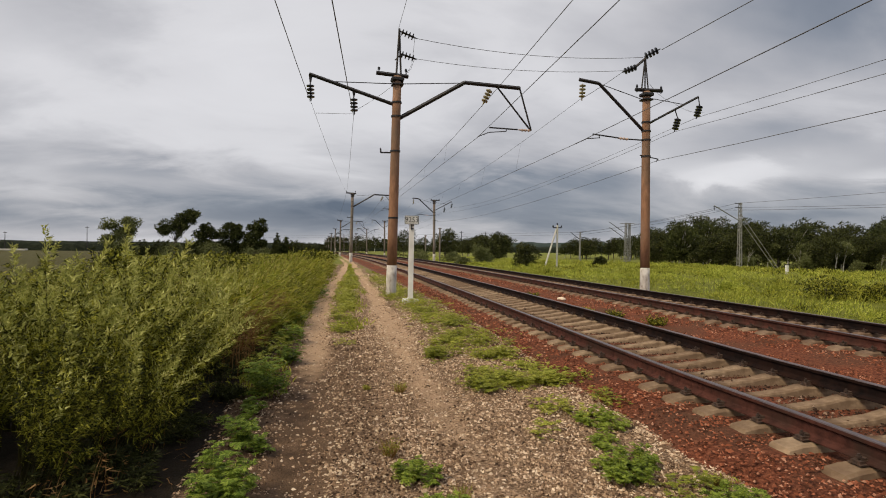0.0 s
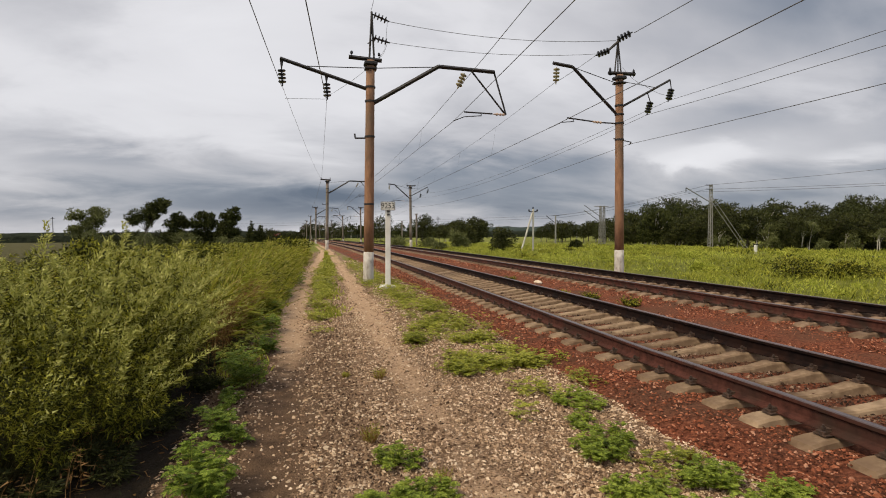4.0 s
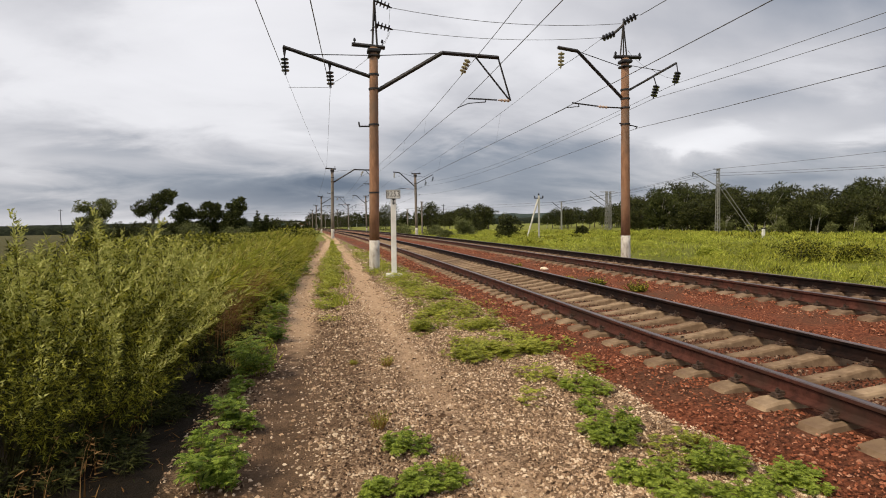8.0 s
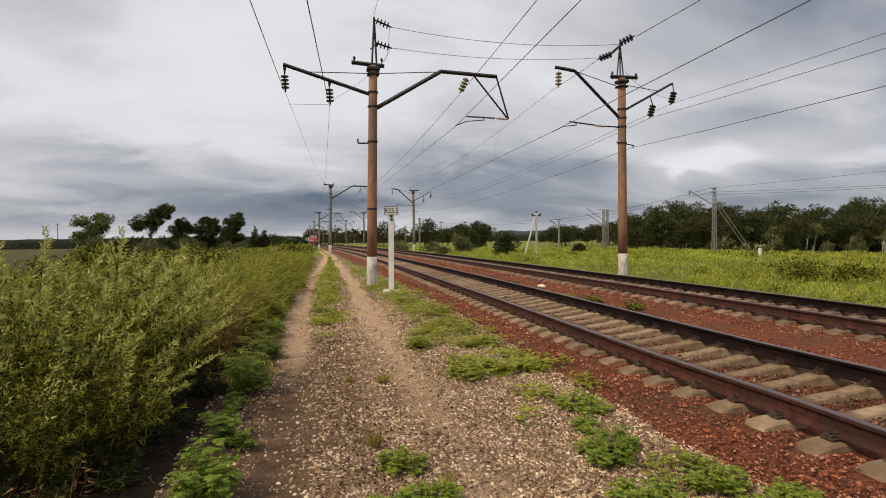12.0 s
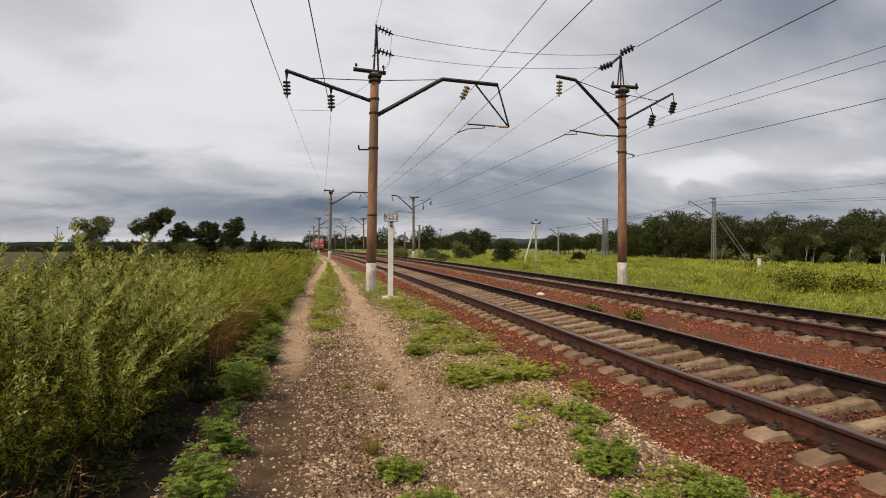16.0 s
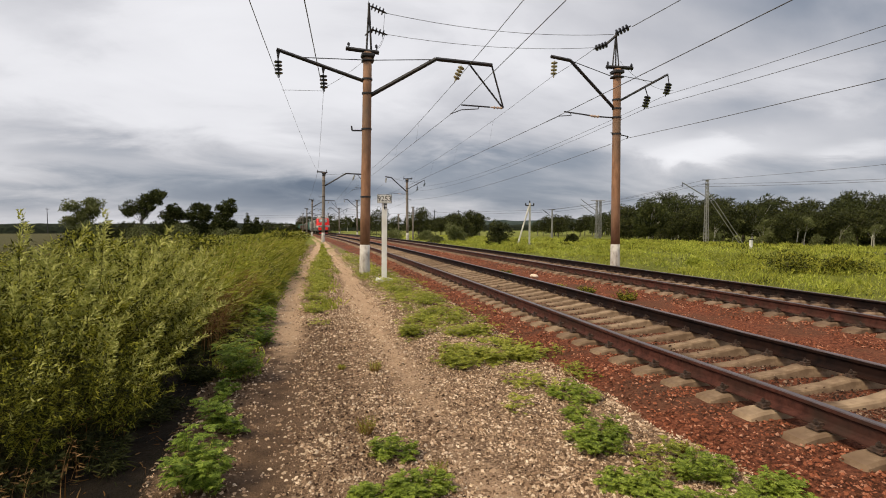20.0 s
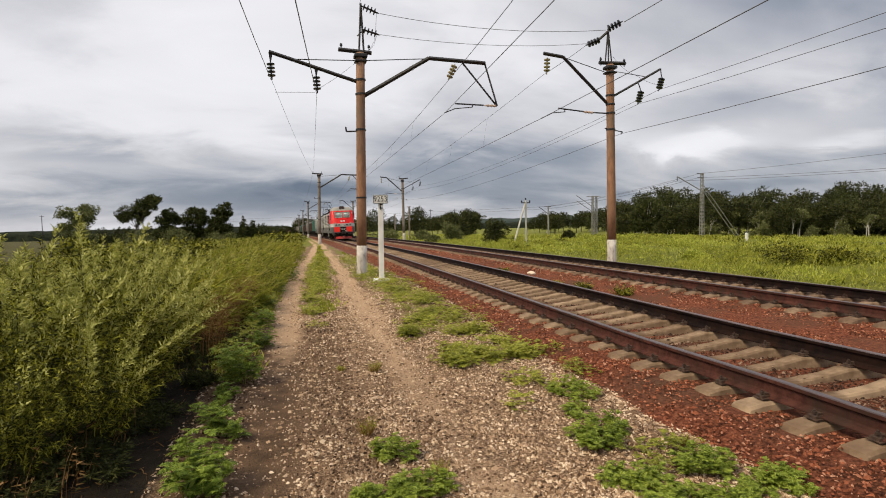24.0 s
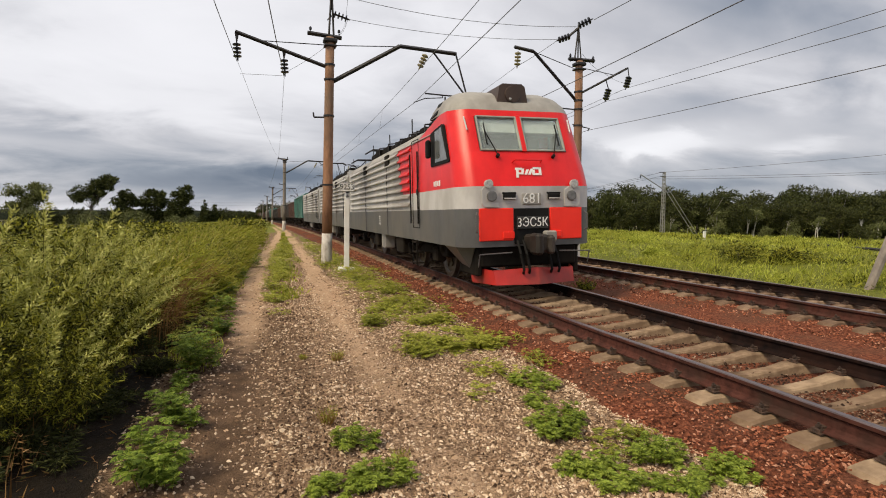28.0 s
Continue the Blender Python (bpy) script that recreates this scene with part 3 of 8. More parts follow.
def fastening_bmesh():
    """Bolted clip on both sides of a rail's foot."""
    bm = bmesh.new()
    for s in (-1, 1):
        box(bm, (s * 0.10, 0, -0.166), (0.08, 0.08, 0.022))
        box(bm, (s * 0.08, 0, -0.146), (0.05, 0.06, 0.022))
        tube(bm, (s * 0.105, 0, -0.16), (s * 0.105, 0, -0.108), 0.011, n=6)
        tube(bm, (s * 0.105, 0, -0.142), (s * 0.105, 0, -0.124), 0.02, n=6)
    box(bm, (0, 0, -0.182), (0.30, 0.12, 0.010))
    return bm


def make_track(mid, label, near_to, seed, concrete, up=0.0, cant=CANT):
    rng = np.random.RandomState(seed)
    tr = empty("railway_track", label, "railway track", "railway tracks")
    shared("rail", rail_mesh(mid, -0.795, up), tr)
    shared("rail", rail_mesh(mid, 0.795, up + cant, M_RAIL_DARK), tr)
    bm = sleeper_bmesh()
    sl = bpy.data.meshes.new("sleeper")
    bm.to_mesh(sl)
    bm.free()
    sl.materials.append(concrete)
    bm = fastening_bmesh()
    fa = bpy.data.meshes.new("fastening")
    bm.to_mesh(fa)
    bm.free()
    fa.materials.append(M_CLIP)
    tilt = math.degrees(math.atan(cant / 1.59))
    y = -3.20
    while y < near_to:
        yaw = -1.6 + rng.normal(0, 0.8)
        z = float(fall(y)) + RAIL_Z + up + cant / 2 + rng.normal(0, 0.004)
        x = float(mid(y))
        s = shared("sleeper", sl, tr, pose(x + rng.normal(0, 0.012), y, z, 0, -tilt, yaw))
        if y < 32:
            for o in (-0.795, 0.795):
                shared("fastening", fa, s, pose(o, 0, 0))
        y += SLEEPER_STEP
    # the distant remainder is joined
    sv = np.array([v.co[:] for v in sl.vertices])
    sf = [list(p.vertices) for p in sl.polygons]
    verts, faces = [], []
    while y < 320:
        o = len(verts) and sum(len(v) for v in verts)
        verts.append(sv + np.array([float(mid(y)), y, float(fall(y)) + RAIL_Z + up + cant / 2]))
        faces += [[a + o for a in f] for f in sf]
        y += SLEEPER_STEP
    me = bpy.data.meshes.new("sleeper_rest")
    me.from_pydata(np.concatenate(verts).tolist(), [], faces)
    me.materials.append(M_CONCRETE_OILY)
    tagged(shared("sleeper_rest", me, tr), kind="stuff")
    return tr


make_track(mid_1, "rusty steel rails on pale concrete sleepers in red ballast", 56, 1, M_CONCRETE)
make_track(mid_2, "rusty steel rails on concrete sleepers beside the meadow", 60, 2, M_CONCRETE_OILY, 0.07, 0.02)


# ---- overhead line ----
def insulator(name, p, axis, mat, parent, discs=4, pitch=0.125, r=0.085, label=""):
    bm = bmesh.new()
    prof = [(-0.05, 0.02)]
    for k in range(discs):
        h = k * pitch
        prof += [(h, 0.03), (h + 0.02, r), (h + 0.055, r * 0.96), (h + 0.07, 0.035)]
    prof.append((discs * pitch + 0.06, 0.02))
    lathe(bm, prof, p, axis, 12)
    return part(name, bm, mat, parent, label, smooth=False)


def bars(name, pts, r, mat, parent, n=6, label=""):
    bm = bmesh.new()
    for a, b in zip(pts, pts[1:]):
        tube(bm, a, b, r, n=n)
    return part(name, bm, mat, parent, label)


def ring_band(parent, z, r, lean, mat):
    bm = bmesh.new()
    lathe(bm, [(0, r), (0.06, r)], (lean * z, 0, z), (0, 0, 1), 14)
    part("clamp", bm, mat, parent)


def pole_shaft(parent, height, lean, white, mat, r0=0.185, r1=0.15):
    """A tapered spun-concrete pole with a whitewashed foot; lean is its slope towards +x."""
    bm = bmesh.new()
    prof = [(white, r0 - (r0 - r1) * white / height)] + [(white + (height - white) * k / 5, r0 - (r0 - r1) * (white + (height - white) * k / 5) / height) for k in range(1, 6)]
    lathe(bm, prof, (lean * 0, 0, 0), (lean, 0, 1), 20)
    part("shaft", bm, mat, parent, smooth=True)
    bm = bmesh.new()
    lathe(bm, [(-0.5, r0 + 0.004), (0, r0 + 0.004), (white * 0.6, r0 + 0.001), (white + 0.003, r0 - (r0 - r1) * white / height + 0.001)], (0, 0, 0), (lean, 0, 1), 20)
    part("foot", bm, M_WHITEWASH, parent, "flaking whitewashed foot", smooth=True)


def near_side_pole(at, mast, mat=None, label="tall rust-stained concrete catenary pole with whitewashed foot"):
    """Carries the wires of the near track on its +x side and two feeder wires on its -x side."""
    p = empty("catenary_pole", label, "catenary pole", "catenary poles", at)
    lean = 0.0185
    pole_shaft(p, 7.72, lean, 0.92, mat or M_POLE)
    for z in (7.55, 6.75, 6.25, 5.0, 2.6):
        ring_band(p, z, 0.185, lean, M_STEEL)
    bm = bmesh.new()
    box(bm, (0.145, 0, 7.60), (0.46, 0.42, 0.13), 0.03)
    box(bm, (0.145, 0, 7.42), (0.42, 0.40, 0.07), 0.02)
    part("pole_cap", bm, M_STEEL, p)
    bars("crossarm", [(-0.62, 0, 7.80), (0.54, 0, 7.74)], 0.075, M_STEEL, p, 4)
    for x in (-0.52, 0.45):
        bm = bmesh.new()
        tube(bm, (x, 0, 7.78), (x, 0, 8.0), 0.018, n=6)
        lathe(bm, [(0, 0.02), (0.02, 0.05), (0.09, 0.045), (0.12, 0.02)], (x, 0, 7.9), (0, 0, 1), 8)
        part("pin_insulator", bm, M_INSUL, p)
    if mast:
        for dx in (-0.05, 0.12):
            bars("mast_leg", [(0.15 + dx, 0, 7.72), (0.20, 0, 9.44)], 0.035, M_STEEL, p, 4)
        bars("mast_brace", [(0.05, 0, 8.3), (0.25, 0, 8.5), (0.15, 0, 8.9)], 0.02, M_STEEL, p, 4)
        insulator("strain_insulator", (0.28, 0, 9.33), (0.94, 0, -0.33), M_INSUL, p, 4, 0.13, 0.12)
        insulator("strain_insulator", (0.28, 0, 8.53), (0.96, 0, -0.24), M_INSUL, p, 4, 0.13, 0.12)
    # feeder bracket
    if mast:
        bars("feeder_bracket", [(0.05, 0, 6.70), (-2.94, 0, 7.58)], 0.065, M_STEEL, p, 4)
        bars("bracket_stay", [(0.05, 0, 7.45), (-2.2, 0, 7.37)], 0.016, M_STEEL, p, 5)
        for x, z, h in ((-2.90, 7.56, 0.34), (-1.40, 7.12, 0.28)):
            bm = bmesh.new()
            prism(bm, [(x - 0.06, z), (x + 0.08, z), (x + 0.015, z - h), (x - 0.015, z - h)], 0.02)
            part("hanger", bm, M_STEEL, p)
            insulator("suspension_insulator", (x, 0, z - h - 0.02), (0.05, 0, -1), M_INSUL, p, 4, 0.125, 0.135)
    # contact-wire bracket
    bars("bracket", [(0.12, 0, 6.16), (2.63, 0, 7.68), (4.80, 0, 7.62)], 0.075, M_STEEL, p, 4)
    bars("bracket_stay", [(0.14, 0, 7.45), (2.62, 0, 7.66)], 0.016, M_STEEL, p, 5)
    bars("drop_arm", [(3.88, 0, 7.62), (5.24, 0, 6.05)], 0.035, M_STEEL, p, 4)
    bars("drop_arm", [(4.78, 0, 7.62), (5.26, 0, 6.05)], 0.035, M_STEEL, p, 4)
    bars("registration_arm", [(4.72, 0, 6.06), (3.60, 0, 6.08)], 0.028, M_STEEL, p)
    insulator("rod_insulator", (5.20, 0, 6.05), (-1, 0, 0.01), M_INSUL_PALE, p, 3, 0.13, 0.055, "pale rod insulator")
    bars("steady_arm", [(4.28, 0, 6.06), (4.27, 0, 5.97), (3.60, 0, 5.90), (3.17, 0, 5.72)], 0.017, M_STEEL, p)
    insulator("suspension_insulator", (3.60, 0, 7.46), (-0.4, 0, -0.85), M_INSUL_GLASS, p, 4, 0.135, 0.125, "yellowish glass insulator string")
    bars("step_arm", [(0.09, 0, 4.98), (-0.42, 0, 4.96), (-0.44, 0, 5.12)], 0.03, M_STEEL, p, 5)
    return p


def far_side_pole(at, mast, mat=None, label="rust-stained concrete catenary pole beside the meadow"):
    """The same on the far side of the tracks: its bracket reaches to -x."""
    p = empty("catenary_pole", label, "catenary pole", "catenary poles", at)
    lean = -0.008
    pole_shaft(p, 7.85, lean, 0.85, mat or M_POLE)
    for z in (7.7, 6.6, 6.25, 5.9, 5.25):
        ring_band(p, z, 0.185, lean, M_STEEL)
    bars("crossarm", [(-0.55, 0, 7.9), (0.64, 0, 7.93)], 0.075, M_STEEL, p, 4)
    bm = bmesh.new()
    box(bm, (-0.06, 0, 7.72), (0.44, 0.42, 0.13), 0.03)
    box(bm, (-0.06, 0, 7.52), (0.42, 0.40, 0.07), 0.02)
    part("pole_cap", bm, M_STEEL, p)
    for x in (-0.48, 0.58):
        bm = bmesh.new()
        tube(bm, (x, 0, 7.8), (x, 0, 8.12), 0.018, n=6)
        lathe(bm, [(0, 0.02), (0.02, 0.05), (0.09, 0.045), (0.12, 0.02)], (x, 0, 7.98), (0, 0, 1), 8)
        part("pin_insulator", bm, M_INSUL, p)
    if mast:
        for dx in (-0.28, 0.02, -0.13):
            bars("mast_leg", [(dx, 0, 7.86), (-0.14, 0, 9.25)], 0.032, M_STEEL, p, 4)
        insulator("strain_insulator", (-0.13, 0, 9.25), (0.82, -0.3, 0.42), M_INSUL, p, 4, 0.14, 0.145)
        bars("outrigger", [(-0.14, 0, 9.15), (-0.55, 0, 8.8)], 0.05, M_STEEL, p, 4)
        insulator("strain_insulator", (-0.55, 0, 8.78), (-0.92, 0.2, -0.36), M_INSUL, p, 4, 0.13, 0.13)
    bars("bracket", [(-0.18, 0, 6.30), (-2.12, 0, 8.03), (-2.95, 0, 8.12)], 0.07, M_STEEL, p, 4)
    bars("bracket_stay", [(-0.12, 0, 7.5), (-2.1, 0, 8.02)], 0.016, M_STEEL, p, 5)
    insulator("suspension_insulator", (-2.80, 0, 7.92), (-0.05, 0, -1), M_INSUL_GLASS, p, 4, 0.135, 0.125, "yellowish glass insulator string")
    bars("registration_arm", [(-0.12, 0, 5.92), (-0.95, 0, 5.93), (-2.35, 0, 6.05)], 0.028, M_STEEL, p)
    insulator("rod_insulator", (-0.85, 0, 5.925), (-1, 0, 0.06), M_INSUL_PALE, p, 3, 0.13, 0.055, "pale rod insulator")
    bars("steady_arm", [(-2.1, 0, 6.03), (-2.05, 0, 5.92), (-2.6, 0, 5.86), (-3.1, 0, 5.62)], 0.017, M_STEEL, p)
    bars("feeder_bracket", [(0.1, 0, 6.62), (2.28, 0, 7.80)], 0.045, M_STEEL, p, 4)
    bars("bracket_stay", [(0.1, 0, 7.6), (1.6, 0, 7.45)], 0.014, M_STEEL, p, 5)
    for x, z, dx in ((2.28, 7.80, 0.06), (1.22, 7.22, 0.14)):
        bars("hanger", [(x, 0, z), (x + dx, 0, z - 0.36)], 0.025, M_STEEL, p, 4)
        insulator("suspension_insulator", (x + dx, 0, z - 0.38), (-0.3, 0, -1), M_INSUL, p, 4, 0.12, 0.135)
    bars("earth_arm", [(-0.3, 0, 5.32), (0.5, 0, 5.2), (0.42, 0, 5.1)], 0.022, M_STEEL, p, 5)
    return p


P1, P2 = (2.295, 19.8, 0.12), (12.44, 19.8, 0.127)
near_side_pole(pose(*P1), True)
far_side_pole(pose(*P2), True)
NEAR_POLES = [(2.73, 64, -0.32), (2.80, 120, -1.33), (2.43, 168, -2.07), (1.7, 217, -2.75), (0.9, 266, -3.4), (0.1, 316, -4.1), (-0.7, 366, -4.8), (-0.9, -32, 0.1)]
FAR_POLES = [(13.85, 71, -0.45), (12.6, 122, -1.35), (12.1, 170, -2.05), (11.4, 219, -2.75), (10.6, 268, -3.4), (9.8, 318, -4.1), (9.7, -32, 0.1)]
for grp, build, lab in ((NEAR_POLES, near_side_pole, "grey concrete catenary pole with whitewashed foot further along the line"),
                        (FAR_POLES, far_side_pole, "grey concrete catenary pole further along the meadow side")):
    first = None
    for q in grp:
        if first is None:
            first = build(pose(*q), False, M_POLE_GREY, lab)
        else:
            copy_thing(first, pose(*q))


def wire(name, pts, r=0.010, sag=0.0, label="", n=10):
    """One wire through its supports, hanging a little between them."""
    cu = bpy.data.curves.new(name, "CURVE")
    cu.dimensions, cu.bevel_depth, cu.bevel_resolution = "3D", r, 1
    co = []
    for a, b in zip(pts, pts[1:]):
        for k in range(n):
            t = k / n
            co.append((*(np.array(a) * (1 - t) + np.array(b) * t - np.array([0, 0, sag * 4 * t * (1 - t)])), 1))
    co.append((*pts[-1], 1))
    sp = cu.splines.new("POLY")
    sp.points.add(len(co) - 1)
    sp.points.foreach_set("co", np.array(co).ravel())
    tmp = bpy.data.objects.new(name, cu)
    me = bpy.data.meshes.new_from_object(tmp)
    bpy.data.objects.remove(tmp)
    me.materials.clear()
    me.materials.append(M_WIRE)
    return tagged(new(name, me), label or "thin dark overhead line wire strung between the poles", "wire", "overhead wires")


def along(poles, base, dx, dz, back=None):
    """The point at dx, dz from the foot of each pole, in order of distance; back: its place across the line at the pole behind."""
    pts = [(x + dx, y, z + dz) for x, y, z in sorted([base] + poles, key=lambda q: q[1])]
    if back is not None:
        pts[0] = (back, pts[0][1], pts[0][2])
    return pts


NEAR_ALL, FAR_ALL = sorted([P1] + NEAR_POLES, key=lambda q: q[1]), sorted([P2] + FAR_POLES, key=lambda q: q[1])
# near track: contact wire, carrying cable, droppers
wire("contact_wire", along(NEAR_POLES, P1, 3.17, 5.70, 1.4), 0.009, 0.04, "taut grooved contact wire over the near track")
wire("carrying_cable", along(NEAR_POLES, P1, 3.30, 6.85, 0.55), 0.009, 0.55, "sagging carrying cable over the near track")
wire("contact_wire", along(FAR_POLES, P2, -3.1, 5.62, 4.8), 0.0105, 0.04, "taut grooved contact wire over the far track")
wire("strain_wire", [(11.36, 19.8, 8.70), (P2[0] - 2.87, 19.8, 7.50)], 0.010, 0.03)
wire("carrying_cable", along(FAR_POLES, P2, -2.87, 7.38)[1:], 0.007, 0.7, "sagging carrying cable over the far track")
for poles, base, dxc, zc, dxm, zm, sag in ((NEAR_POLES, P1, 3.17, 5.70, 3.30, 6.85, 0.55), (FAR_POLES, P2, -3.1, 5.60, -2.85, 7.38, 0.7)):
    line = sorted([base] + poles, key=lambda q: q[1])[1:4] if base is P1 else sorted([base] + poles, key=lambda q: q[1])[1:4]
    for a, b in zip(line, line[1:]):
        for k in range(1, 7):
            t = k / 7
            q = np.array(a) * (1 - t) + np.array(b) * t
            s = 4 * t * (1 - t)
            wire("dropper", [tuple(q + (dxm, 0, zm - sag * s)), tuple(q + (dxc, 0, zc - 0.04 * s))], 0.003, 0, "thin dropper wire of the overhead line", 1)
# feeders
wire("feeder_wire", [(-2.75, -32, 6.7), (P1[0] - 2.90, 19.8, 6.75)], 0.010, 0.7)
wire("feeder_wire", [(-3.3, -32, 6.3), (P1[0] - 1.40, 19.8, 6.34)], 0.011, 0.7)
for dx, z0, xe in ((-2.88, 6.75, -0.52), (-1.40, 6.34, -0.50)):
    wire("feeder_wire", [(P1[0] + dx, 19.8, z0)] + [(x + xe, y, z + 8.0 - 0.15 * (xe < -0.51)) for x, y, z in sorted(NEAR_POLES, key=lambda q: q[1])[1:]], 0.006, 0.30)
wire("feeder_wire", along(FAR_POLES, P2, 2.22, 6.96, 10.35), 0.008, 0.7)
wire("feeder_wire", along(FAR_POLES, P2, 1.24, 6.34, 10.3), 0.008, 0.7)
wire("earth_wire", along(FAR_POLES, P2, 0.45, 5.13, 8.35), 0.009, 0.55, "black earth cable along the far poles")
# cross connections between the two masts
wire("cross_wire", [(3.05, 19.8, 9.27), (12.2, 19.8, 9.32)], 0.009, 0.28)
wire("cross_wire", [(3.05, 19.8, 8.53), (11.5, 19.8, 8.75)], 0.008, 0.22)
wire("strain_wire", [(12.9, 19.6, 9.62), (12.7, -32, 9.7)], 0.014, 0.3)
wire("jumper", [(3.05, 19.8, 9.27), (2.95, 19.8, 8.3), (2.5, 19.8, 7.75)], 0.006, 0.10, "loose jumper wire on the pole")
wire("jumper", [(3.05, 19.8, 8.53), (2.8, 19.8, 8.0), (0.9, 19.8, 6.5)], 0.006, 0.10, "loose jumper wire on the pole")
wire("jumper", [(12.5, 19.8, 8.3), (13.6, 19.8, 7.6), (15.0, 19.8, 7.3)], 0.006, 0.12, "loose jumper wire on the pole")
wire("tie_wire", [(-0.5, 19.8, 6.35), (0.85, 19.8, 6.4)], 0.006, 0.0)
wire("mast_wire", [(2.45, 19.8, 9.5), (0.9, -32, 9.4)], 0.007, 0.4)


# ---- kilometre post ----
def kilometre_post():
    t = empty("kilometre_post", "white square railway distance post with number board", "distance post", at=pose(2.578, 17.0, 0.05, 0, 0.4, -9))
    bm = bmesh.new()
    box(bm, (0, 0, 0.005), (0.52, 0.46, 0.11), 0.02)
    part("base", bm, M_WHITE, t, "whitewashed base slab")
    bm = bmesh.new()
    box(bm, (0, 0, 1.22), (0.165, 0.15, 2.36), 0.012)
    part("shaft", bm, M_WHITE, t)
    bm = bmesh.new()
    for z in (2.36, 2.25):
        box(bm, (0.02, -0.078, z), (0.10, 0.02, 0.03))
    tube(bm, (0, -0.085, 2.2), (0, -0.085, 2.44), 0.015, n=6)
    part("bracket", bm, M_STEEL, t)
    bm = bmesh.new()
    box(bm, (0, -0.105, 2.52), (0.445, 0.02, 0.27), 0.004)
    plate = part("sign_plate", bm, M_WHITE, t, "white number board with black border")
    bm = bmesh.new()
    for c, s in (((0, -0.117, 2.645), (0.43, 0.004, 0.014)), ((0, -0.117, 2.395), (0.43, 0.004, 0.014)), ((0.21, -0.117, 2.52), (0.014, 0.004, 0.24)), ((-0.21, -0.117, 2.52), (0.014, 0.004, 0.24))):
        box(bm, c, s)
    part("border", bm, M_BLACK, plate)
    w = write("inscription", "9253", 0.165, M_BLACK, plate, pose(0, -0.118, 2.52), "black numerals")
    for v in w.data.vertices:
        v.co.x *= 0.92
    return t


kilometre_post()


# ---- loose stones ----
def stones(name, x, y, z, size, mat, label, seed):
    """Angular pebbles, each a squashed and turned octahedron with a cut corner."""
    rng = np.random.RandomState(seed)
    n = len(x)
    base = np.array([(1, 0, 0.1), (0.2, 1, 0), (-1, 0.15, 0), (0, -1, -0.1), (0.25, 0.2, 0.8), (-0.3, -0.2, 0.75)])
    faces = np.array([(0, 1, 4), (1, 2, 4), (2, 5, 4), (2, 3, 5), (3, 0, 5), (0, 4, 5)])
    V = base[None] * rng.uniform(0.6, 1.25, (n, 6, 3))
    V *= np.stack([size * rng.uniform(0.8, 1.4, n), size * rng.uniform(0.5, 0.9, n), size * rng.uniform(0.65, 1.2, n)], 1)[:, None]
    a = rng.uniform(0, 6.28, n)
    c, s = np.cos(a)[:, None], np.sin(a)[:, None]
    V = np.stack([V[..., 0] * c - V[..., 1] * s + x[:, None], V[..., 0] * s + V[..., 1] * c + y[:, None], V[..., 2] + z[:, None] + V[..., 0] * rng.uniform(-0.3, 0.3, n)[:, None]], -1)
    F = (faces[None] + 6 * np.arange(n)[:, None, None]).reshape(-1, 3)
    me = mesh_from(name, V.reshape(-1, 3), F, [mat])
    return tagged(new(name, me), label, "stones", kind="stuff")


